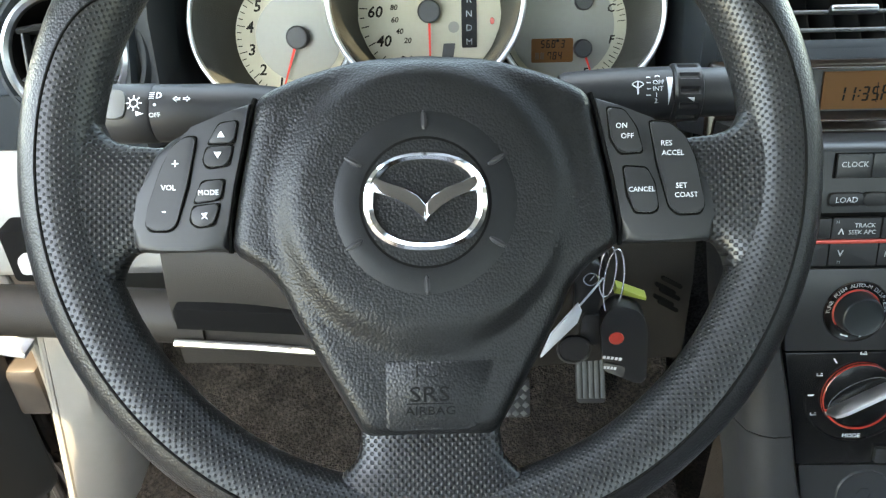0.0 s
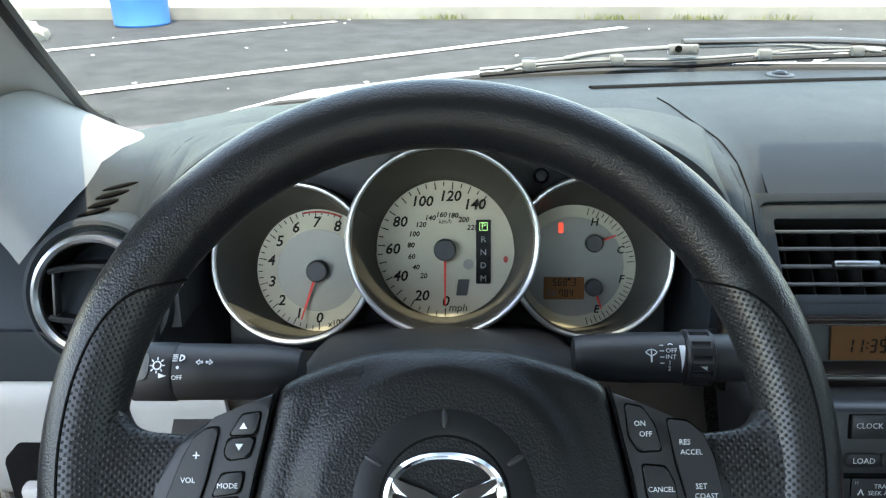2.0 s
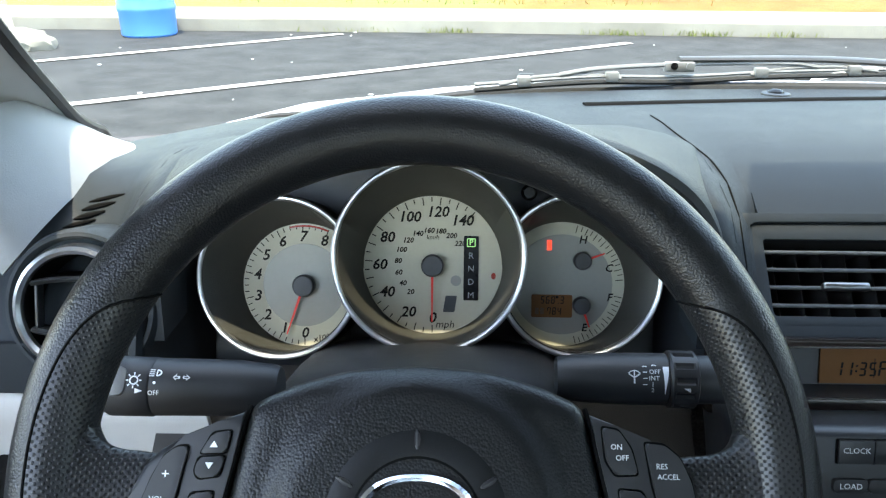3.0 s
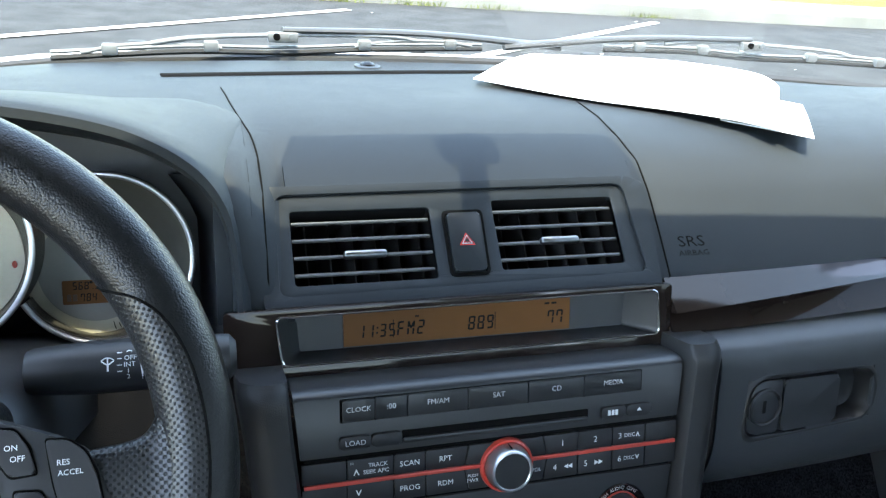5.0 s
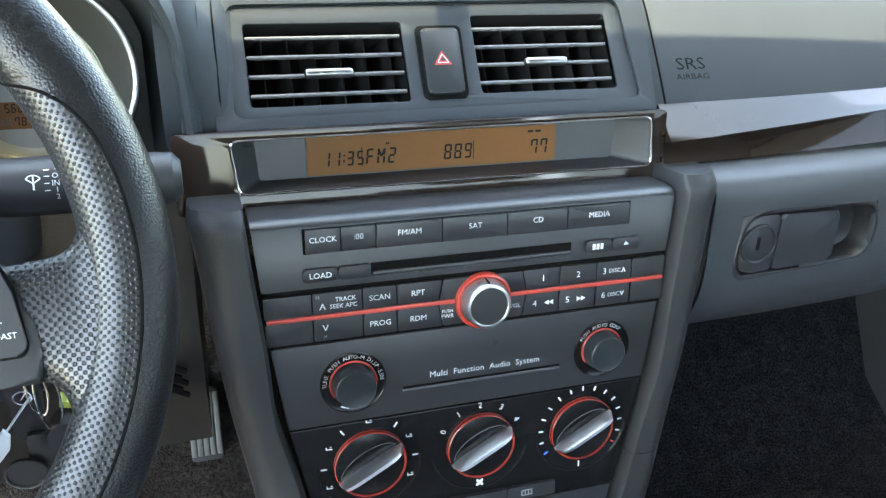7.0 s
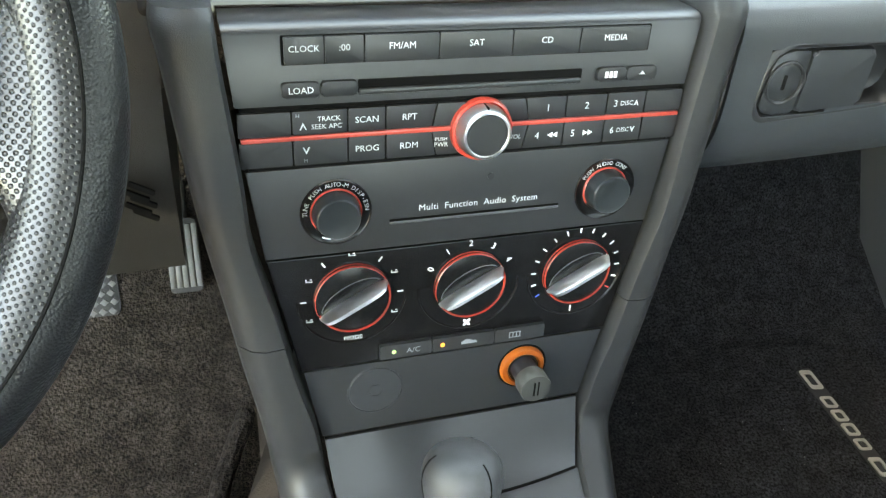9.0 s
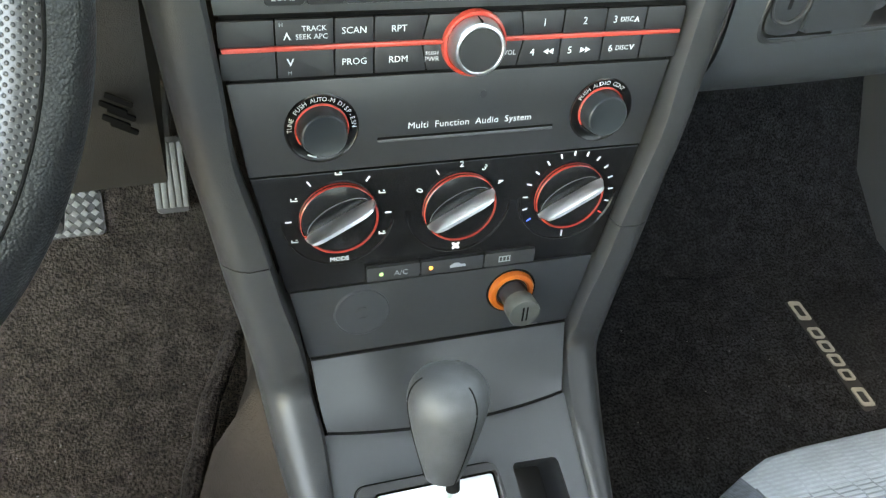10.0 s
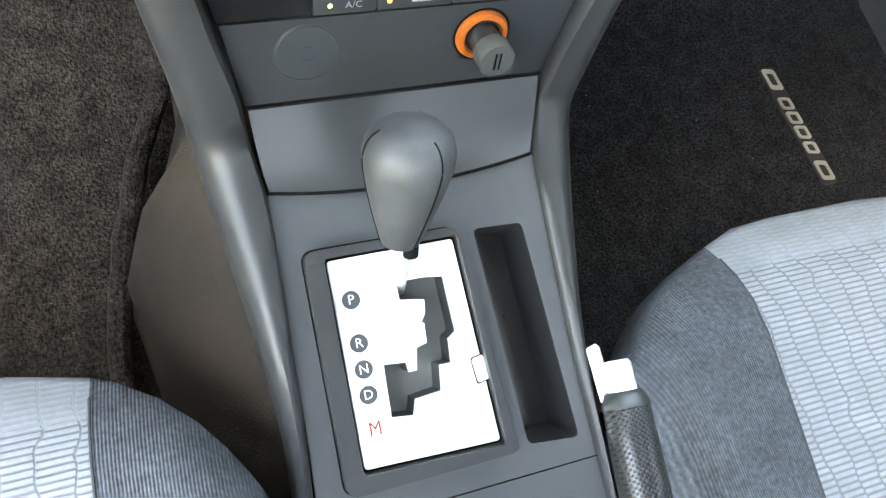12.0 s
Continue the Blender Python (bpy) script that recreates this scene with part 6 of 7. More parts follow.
# ---- lower stack: blanking cover, lighter, flap ----
def lower_stack():
    p = thing("lower_stack_panel", STK, "charcoal panel with round cover under the heater controls", "panel")
    a, b = stack_half(-0.103) - 0.0015, stack_half(-0.163)
    bm = bmesh.new()
    slab(bm, [[(-b, -0.163), (b, -0.163), (a, -0.1030), (-a, -0.1030)], ell(0.050, -0.1265, 0.0170, n=32)], -0.004, 0.0)
    part("face", bm, M["charcoal"], p)
    part("round_cover", lathe([(0.0205, -0.001), (0.0205, 0.0002), (0.0200, 0.0004), (0.0196, -0.0002), (0.0190, 0.0006), (0.0, 0.0010)], -0.0630, -0.1275, 56), M["dash_dark"], p)
    part("cover_mark", ring(-0.0630, -0.1275, 0.0050, 0.0056, 0.0008, 0.0013, 6), M["charcoal"], p)
    q = thing("cigarette_lighter", STK @ Matrix.Translation((0.050, -0.1265, 0)), "cigarette lighter in an orange-ringed socket", "lighter")
    part("orange_ring", lathe([(0.0120, -0.002), (0.0122, 0.003), (0.0135, 0.0042), (0.0165, 0.0038), (0.0178, 0.0015), (0.0180, -0.002)], n=48), M["orange"], q, "orange plastic ring")
    part("socket", lathe([(0.0180, -0.003), (0.0195, 0.0), (0.0190, 0.0012), (0.0178, 0.0)], n=48), M["gap"], q)
    part("metal_sleeve", lathe([(0.0112, -0.02), (0.0112, 0.0035), (0.0120, 0.0035), (0.0120, -0.002)], n=40), M["black"], q)
    part("shaft", lathe([(0.0100, -0.03), (0.0100, 0.008), (0.0092, 0.0095), (0.0092, 0.020), (0.0, 0.020)], n=32), M["black"], q)
    kn = part("knob", lathe([(0.0085, 0.0150), (0.0115, 0.0158), (0.0119, 0.0175), (0.0121, 0.0270), (0.0114, 0.0285), (0.0, 0.0288)], n=40), M["lighter"], q, "grey lighter knob")
    part("knob_mark", box(-0.0022, -0.0008, -0.006, 0.006, 0.0286, 0.0290), M["gap"], kn)
    part("knob_mark", box(0.0010, 0.0022, -0.006, 0.006, 0.0286, 0.0290), M["gap"], kn)
    part("backing", box(-0.02, 0.02, -0.02, 0.02, -0.04, -0.03), M["gap"], q)
    # storage flap below
    f = thing("storage_flap", None, "closed charcoal storage flap above the gear selector", "flap")
    rows = []
    p1, p2 = STK @ Vector((0, -0.1655, 0.0)), PLT @ Vector((0, 0.117, 0.001))
    for i in range(17):
        s = i / 16 * 2 - 1
        bow = 0.010 * (1 - s * s)
        r_ = []
        for k in [j / 8 for j in range(9)]:
            q_ = p1.lerp(p2, k)
            sag = 0.010 * math.sin(math.pi * k)
            r_.append((CX + s * (0.1005 + (0.0940 - 0.1005) * k), q_.y - bow * k * 0.9 - sag * 0.5, q_.z - sag * 0.8))
        rows.append(r_)
    part("flap_panel", solid(loft(rows, closed=False), 0.004), M["charcoal"], f)
    part("upper_gap", sweep([Vector(r_[0]) for r_ in rows], 0.0013, 6), M["gap"], f)
    part("lower_gap", sweep([Vector(r_[-1]) for r_ in rows], 0.0013, 6), M["gap"], f)


lower_stack()


# ---- console, rails, selector ----
def rails():
    stn = [(STK, 0.144, 0.150, 0.182), (STK, 0.133, 0.1495, 0.183), (STK, 0.110, 0.148, 0.180), (STK, 0.05, 0.1425, 0.174), (STK, 0.0, 0.139, 0.168), (STK, -0.05, 0.1275, 0.160), (STK, -0.104, 0.117, 0.152), (STK, -0.150, 0.106, 0.144), (PLT, 0.150, 0.1015, 0.136), (PLT, 0.112, 0.0965, 0.131), (PLT, 0.05, 0.0970, 0.122), (PLT, -0.04, 0.100, 0.113), (PLT, -0.12, 0.105, 0.114), (PLT, -0.25, 0.110, 0.120)]
    for side in (-1, 1):
        rl = thing("console_rail", None, "dark moulded rail framing the centre console", "console rail", "console rails")
        C = []
        for m, v, i_, o_ in stn:
            w = 0.010 if m is STK else 0.006
            if m is STK and v > 0.14:
                w = 0.004
            if m is PLT and v > 0.13:
                w = 0.014
            n = m.to_3x3() @ Vector((0, 0, 1))
            base = m @ Vector((0, v, 0))
            C.append((base, n, i_, o_, w))
        bs = spline([c[0] for c in C], 61)
        ns = spline([c[1] for c in C], 61)
        io = spline([(c[2], c[3], c[4]) for c in C], 61)
        rings = []
        for b_, n_, q in zip(bs, ns, io):
            n_ = n_.normalized()
            wd = q.y - q.x

            def pt(u, w):
                return Vector((CX + side * u, b_.y + n_.y * w, b_.z + n_.z * w))
            rings.append([pt(q.x, -0.02), pt(q.x, q.z - 0.004), pt(q.x + 0.0025, q.z), pt(q.x + wd * 0.45, q.z + 0.0015), pt(q.y - wd * 0.3, q.z - 0.002), pt(q.y - wd * 0.08, q.z - 0.010), pt(q.y, q.z - 0.024), pt(q.y, -0.06), pt(q.x, -0.05)])
        cut = 26
        part("upper_rail", loft(rings[:cut]), M["rail"], rl, deg=50)
        part("lower_rail", loft([[Vector(p).lerp(Vector(q_), 0.07) for p, q_ in zip(rings[cut - 1], rings[cut])]] + rings[cut:]), M["rail"], rl, deg=50)
        # side cheek down to the floor
        rows = []
        for k in range(6, 61, 3):
            q = rings[k]
            top = Vector(q[6])
            inn = 0.040 * max(0.0, min(1.0, (36 - k) / 14))
            fl = max(0.0, min(1.0, (k - 22) / 14))
            fl = 0.085 * fl * fl * (3 - 2 * fl)
            rows.append([top + Vector((-side * 0.004, 0, 0.004)), Vector((top.x - side * (0.004 + inn), top.y, top.z - 0.03)), Vector((top.x + side * (fl * 0.6 - inn), top.y + 0.005, top.z * 0.5 + 0.11)), Vector((top.x + side * (fl - inn), top.y + 0.01, 0.19))])
        part("cheek", solid(loft(rows, closed=False), 0.004), M["cheek"] if side < 0 else M["rail"], rl, "matt side panel")


rails()


def console():
    c = thing("centre_console", PLT, "charcoal centre console with long open tray", "console")
    tray = rounded([(0.0405, 0.0705), (0.0780, 0.0690), (0.0930, -0.0930), (0.0530, -0.0885)], 0.005)
    well = rounded([(-0.070, 0.066), (0.026, 0.066), (0.034, -0.080), (-0.070, -0.078)], 0.003)
    bm = bmesh.new()
    slab(bm, [[(-0.0965, 0.116), (-0.099, -0.04), (-0.104, -0.150), (0.109, -0.150), (0.101, -0.04), (0.0965, 0.116)], tray, well], -0.004, 0.0)
    # top and rear_top: light from above is in the paler charcoal
    part("top", bm, M["console"], c, deg=40)
    inner = [(0.0595 + (x - 0.0655) * 0.78 + 0.005, y * 0.94) for x, y in tray]
    part("tray", loft([[(x, y, 0.0) for x, y in tray], [(x, y, -0.003) for x, y in tray], [(x, y, -0.036) for x, y in inner], [(0.066 + (x - 0.066) * 0.02, y * 0.02, -0.0365) for x, y in inner]], cap=False), M["black"], c, "deep narrow open tray")
    part("rear_seam", box(-0.10, 0.106, -0.1105, -0.1095, -0.001, 0.0004), M["gap"], c)
    part("body", xform(box(-0.10, 0.10, -0.30, 0.10, -0.10, -0.045), Matrix.Identity(4)), M["gap"], c)
    part("rear_top", box(-0.104, 0.109, -0.34, -0.152, -0.02, 0.0, 0.003), M["console"], c)
    # selector
    s = thing("gear_selector", PLT, "automatic gear selector on a brushed silver gate plate", "gear selector")
    sur_o = rounded([(-0.0815, 0.0750), (0.0255, 0.0745), (0.0435, -0.0890), (-0.0815, -0.0895)], 0.008)
    sur_i = rounded([(-0.0685, 0.0685), (0.0245, 0.0685), (0.0335, -0.0815), (-0.0685, -0.0770)], 0.003)
    bm = bmesh.new()
    slab(bm, [sur_o, sur_i], -0.002, 0.0100)
    bevel(bm, 0.0042, 4, 60)
    part("surround", bm, M["rail"], s, "raised dark surround")
    bm = bmesh.new()
    slab(bm, [rounded([(-0.0684, 0.0684), (0.0244, 0.0684), (0.0334, -0.0814), (-0.0684, -0.0769)], 0.003), rounded([(-0.0660, 0.0660), (0.0220, 0.0660), (0.0305, -0.0785), (-0.0660, -0.0743)], 0.003)], -0.002, 0.0012)
    part("plate_gap", bm, M["gap"], s)
    part("surround_gap", sweep([(x, y, 0.0002) for x, y in sur_o], 0.0011, 6, loop=True, caps=False), M["gap"], s)
    gate = [(-0.0225, 0.0440), (-0.0030, 0.0440), (0.0110, 0.0420), (0.0130, 0.0030), (0.0070, -0.0010), (0.0060, -0.0175), (-0.0025, -0.0175), (-0.0046, -0.0350), (-0.0235, -0.0365), (-0.0268, -0.0470), (-0.0423, -0.0450), (-0.0412, -0.0089), (-0.0255, -0.0105), (-0.0250, -0.0175), (-0.0190, -0.0175), (-0.0165, -0.0025), (-0.0087, -0.0005), (-0.0080, 0.0130), (-0.0100, 0.0140), (-0.0060, 0.0200), (-0.0050, 0.0290), (-0.0220, 0.0320)]
    bm = bmesh.new()
    slab(bm, [rounded([(-0.0665, 0.0665), (0.0225, 0.0665), (0.0310, -0.0790), (-0.0665, -0.0748)], 0.003), gate[::-1]], 0.001, 0.0042)
    plate = part("gate_plate", bm, M["plate"], s, "brushed silver gate plate", deg=30)
    part("gate_wall", loft([[(x, y, 0.0012) for x, y in gate], [(x, y, -0.018) for x, y in gate]], cap=False), M["charcoal"], s)
    part("gate_floor", box(-0.05, 0.02, -0.06, 0.05, -0.020, -0.017), M["knobgrey"], s)
    for ch, y in (("P", 0.0385), ("R", 0.0090), ("N", -0.0088), ("D", -0.0262)):
        d = part("position_mark", prism(ell(-0.0550, y, 0.0062, n=28), 0.0042, 0.0046), M["console"], plate, "grey round position mark")
        writing("letter", ch, -0.0550, y, 0.0048, 0.0092, M["white"], d)
    writing("letter", "M", -0.0546, -0.0497, 0.0045, 0.0142, M["ring_red"], plate, label="red letter M", squash=0.85)
    part("release_cap", prism(rounded([(0.0205, -0.0185), (0.0295, -0.0170), (0.0315, -0.0345), (0.0225, -0.0360)], 0.002), 0.0042, 0.0048), M["plate"], plate, "small square release cap")
    part("release_gap", prism(rounded([(0.0197, -0.0177), (0.0303, -0.0160), (0.0323, -0.0353), (0.0217, -0.0370)], 0.002), 0.0041, 0.0044), M["gap"], plate)
    # lever: rises from the gate in the P place
    a = PLT.inverted() @ KNOB_FOOT
    b = PLT.inverted() @ KNOB_TOP
    axis = (b - a).normalized()
    up = axis.to_track_quat("Z", "Y").to_matrix().to_4x4()
    base = Vector((-0.0160, 0.0370, -0.016))
    part("shaft", sweep([base, base.lerp(a, 0.5), a + axis * 0.01], [0.0036, 0.0062, 0.0066], 16, up=(1, 0, 0)), M["plate"], s, "bright metal shaft")
    part("shaft_sleeve", sweep([a - axis * 0.012 + Vector((0.0075, -0.002, 0)), a + axis * 0.006 + Vector((0.0065, 0, 0))], 0.0050, 12, up=(1, 0, 0)), M["gap"], s)
    L = (b - a).length
    prof = [(0.0, 0.0), (0.0118, 0.0), (0.0134, 0.002), (0.0160, 0.12 * L), (0.0192, 0.25 * L), (0.0222, 0.38 * L), (0.0247, 0.50 * L), (0.0266, 0.61 * L), (0.0279, 0.70 * L), (0.0282, 0.78 * L), (0.0264, 0.87 * L), (0.0215, 0.945 * L), (0.0125, 0.988 * L), (0.0, 1.0 * L)]
    pr = spline([(r_, z, 0) for r_, z in prof], 40)
    kb = part("knob", xform(lathe([(max(0, p.x), p.y) for p in pr], n=40, sx=0.95, sy=0.92), Matrix.Translation(a) @ up), M["knob"], s, "worn black leather-look knob", deg=80)
    face = (PLT.to_3x3() @ up.to_3x3()).inverted() @ Vector((-0.53, -0.85, 0))
    mid = math.degrees(math.atan2(face.y, face.x))
    for a_ in (mid - 58, mid + 58, mid + 180):
        ca, sa = math.cos(radians(a_)), math.sin(radians(a_))
        line = [(pr[k].x * ca * 0.951, pr[k].x * sa * 0.921, pr[k].y) for k in range(2, 35)]
        part("knob_seam", xform(sweep(line, 0.0006, 6), Matrix.Translation(a) @ up), M["gap"], kb)


M["lower"] = mat("pale_lower_plastic", (0.38, 0.377, 0.365), 0.5, 0, 40, 0.12, 0.3, 1100, stain=0.1)
M["plate"] = mat("brushed_plate", (0.78, 0.79, 0.79), 0.42, 0.55, 120, 0.04)
M["knob"] = mat("knob_leather", (0.040, 0.041, 0.042), 0.48, 0, 90, 0.45, 0.5, 1400, stain=0.55, dist=0.0006)
KNOB_FOOT = Vector((0.3498, 0.3262, 0.5285))
KNOB_TOP = Vector((0.3538, 0.3622, 0.6030))
console()


def glove_box():
    g = thing("glove_box", None, "dark lower dashboard with glove box lid", "glove box")
    F = fr((0.62, 0.5095, 0.7675), 11.5) @ Matrix.Rotation(radians(1.6), 4, "Y")
    rec = rounded([(-0.028, -0.030), (0.104, -0.024), (0.105, 0.020), (-0.022, 0.022)], 0.019)
    xs_ = [0.566, 0.578] + [0.586 + 0.0035 * i for i in range(43)] + [0.75 + 0.036 * i for i in range(12)]
    prof = spline([(0, 0.03, 0.818), (0, 0.006, 0.8145), (0, -0.004, 0.806), (0, -0.010, 0.78), (0, -0.0175, 0.745), (0, -0.0185, 0.722), (0, -0.012, 0.698), (0, 0.006, 0.676), (0, 0.040, 0.656), (0, 0.10, 0.644), (0, 0.3, 0.638)], 82)
    bm = loft([[(x, 0.523 + 0.05 * ((x - 0.566) / 0.58) ** 2 + p.y, p.z) for p in prof] for x in xs_], closed=False)
    inv = F.inverted()
    drop = []
    for f_ in bm.faces:
        c = inv @ f_.calc_center_median()
        if -0.027 < c.x < 0.1035 and -0.0285 + 0.0045 * (c.x + 0.028) / 0.13 < c.y < 0.0205:
            drop.append(f_)
    bmesh.ops.delete(bm, geom=drop, context="FACES")
    part("lid", solid(bm, 0.003), M["lid"], g, deg=50)

    def rim(k, dz):
        return [(0.0395 + (x - 0.0395) * (1 + k / 0.066), -0.003 + (y + 0.003) * (1 + k / 0.026), dz) for x, y in rec]
    # black instead of lid vinyl: the cup's shade is in its colour
    part("handle_recess", xform(loft([rim(0.006, -0.0005), rim(0.003, 0.0022), rim(0.0008, 0.0018), rim(-0.001, -0.002), rim(-0.004, -0.016), rim(-0.010, -0.018), [(0.04 + x * 0.02, y * 0.02, -0.018) for x, y in rec]], cap=False), F), M["black"], g, "deep recessed handle cup, inner shade painted black", deg=50)
    part("latch_handle", xform(prism(rounded([(0.0085, -0.0265), (0.066, -0.0245), (0.066, 0.0185), (0.0095, 0.0195)], 0.004), -0.012, 0.0022, 0.0035, 3), F), M["dash_dark"], g, "squared pull handle")
    part("lock_plate", xform(prism(rounded([(-0.0265, -0.028), (0.007, -0.0265), (0.008, 0.0195), (-0.0205, 0.0205)], [0.017, 0.002, 0.002, 0.017]), -0.012, 0.0012, 0.0015), F), M["dash_dark"], g)
    lk = part("lock", xform(lathe([(0.0165, 0.0008), (0.0163, 0.0030), (0.0152, 0.0034), (0.0140, 0.0026), (0.0130, -0.0030), (0.0112, -0.0030), (0.0108, 0.0006), (0.0, 0.0010)], -0.0085, -0.003, 40), F), M["black"], g, "round key lock")
    part("keyhole", xform(prism(rounded(rect(-0.0101, -0.0069, -0.0085, 0.0025), 0.0008), 0.0004, 0.0014), F), M["gap"], lk)
    S = fr((0.553, 0.5835, 0.8755), 47)
    # embossed lettering, its relief shade drawn as flat black
    writing("lettering", "SRS", 0.008, 0.0030, 0.0078, 0.0135, M["gap"], dash, squash=1.25).matrix_local = S
    writing("lettering", "AIRBAG", 0.008, -0.0070, 0.0078, 0.0066, M["gap"], dash, squash=1.25).matrix_local = S


glove_box()


# ---- lower dashboard on the driver's side ----
def knee_panel():
    k = thing("knee_panel", None, "taupe plastic knee panel below the steering column", "knee panel")
    rows = []
    for i in range(26):
        x = -0.205 + 0.400 * i / 25
        bump = 0.045 * math.exp(-((x - 0.0) / 0.10) ** 2)
        low = 0.045
        rows.append([(x, 0.610, 0.845 - low), (x, 0.590, 0.80 - low * 0.4), (x, 0.575 - bump * 0.3, 0.765), (x, 0.545 - bump, 0.74), (x, 0.535 - bump, 0.70), (x, 0.530 - bump * 0.7, 0.645), (x, 0.532 - bump * 0.4, 0.622), (x, 0.545, 0.616), (x, 0.75, 0.62)])
    part("panel", solid(loft(rows, closed=False), 0.004), M["side"], k, deg=50)
    # solid black block: shade inside the slot is put into its colour
    part("pocket", prism([(-0.200, 0.524), (-0.070, 0.512), (-0.085, 0.56), (-0.200, 0.56)], 0.664, 0.684, 0.003), M["gap"], k, "slot under the panel edge, its shade a black block")
    # highlight along the lip is put in as satin silver
    part("lower_lip", sweep([(-0.205, 0.524, 0.650), (-0.14, 0.520, 0.648), (-0.06, 0.512, 0.646)], 0.0032, 8), M["satin"], k, "lower lip with its highlight put in as silver")
    for i in range(5):
        bq = prism(rounded(rect(-0.0085, 0.0085, -0.0015, 0.0015), 0.0014), 0, 0.003)
        part("speaker_slot", xform(bq, Matrix.Translation((0.1765 - 0.004 * (i % 2), 0.5255, 0.7015 - 0.0055 * i)) @ fr((0, 0, 0), 20) @ Matrix.Rotation(radians(-28), 4, "Z")), M["gap"], k)
    for nm, x, z, w, h_ in (("brake_pedal", 0.072, 0.335, 0.066, 0.052), ("accelerator_pedal", 0.180, 0.372, 0.036, 0.085)):
        p = thing(nm, Matrix.Translation((x, 0.78 if w > 0.05 else 0.79, z)) @ Matrix.Rotation(radians(50), 4, "X"), "ribbed metal-faced pedal on a black arm", "pedal")
        part("pad", prism(rounded(rect(-w / 2, w / 2, -h_ / 2, h_ / 2), 0.006), -0.008, 0.0, 0.002), M["rubber"], p)
        for i in range(5 if w < 0.05 else 0):
            x0 = -w / 2 + w * (i + 0.5) / 5
            part("rib", box(x0 - 0.003, x0 + 0.003, -h_ / 2 + 0.006, h_ / 2 - 0.006, 0, 0.003, 0.001), M["pedal"], p)
        for i in range(6 if w > 0.05 else 0):
            for j in range(5):
                q = prism(ell(-w / 2 + w * (i + 0.5 + 0.25 * (j % 2)) / 6.3, -h_ / 2 + h_ * (j + 0.5) / 5, 0.0048, 0.0044, 4), 0, 0.0022, 0.001)
                part("stud", q, M["pedal"], p)
        part("arm", sweep([(0, 0.02, -0.01), (0, 0.12, -0.03), (0, 0.28, 0.02)], 0.008, 8), M["rubber"], p)


knee_panel()


def round_vent():
    F = fr((-0.2445, 0.568, 0.8685), 18) @ Matrix.Scale(0.92, 4)
    v = thing("round_air_vent", F, "round louvred air vent with a silver ring", "air vent")
    part("ring", lathe([(0.0405, -0.004), (0.0415, 0.003), (0.0440, 0.0055), (0.0470, 0.004), (0.0485, -0.002), (0.0490, -0.008)], n=64), M["satin"], v, "wide satin silver ring")
    part("barrel", lathe([(0.0405, 0.0), (0.040, -0.045), (0.0, -0.046)], n=48), M["gap"], v)
    for y in (-0.0175, 0.0185):
        hw = math.sqrt(0.0395 ** 2 - y * y)
        rows = []
        for i in range(13):
            q = i / 12 * 2 - 1
            x, up = hw * q, 0.0035 * (1 - q * q) * (1 if y > 0 else -1)
            rows.append([(x, y + up - 0.0022, -0.001), (x, y + up, 0.0015), (x, y + up + 0.0022, -0.001), (x, y + up + 0.0032, -0.030), (x, y + up - 0.0032, -0.030)])
        part("louvre", loft(rows), M["charcoal"], v, "curved dark louvre")
    part("louvre_post", box(-0.0335, -0.0310, -0.0200, 0.0200, -0.012, -0.002, 0.001), M["charcoal"], v)
    part("mount", lathe([(0.0490, -0.008), (0.0520, -0.010), (0.0545, -0.0035), (0.0575, -0.004), (0.0605, -0.012), (0.0620, -0.05)], n=64), M["dash"], v, "rounded vinyl vent pod")


round_vent()


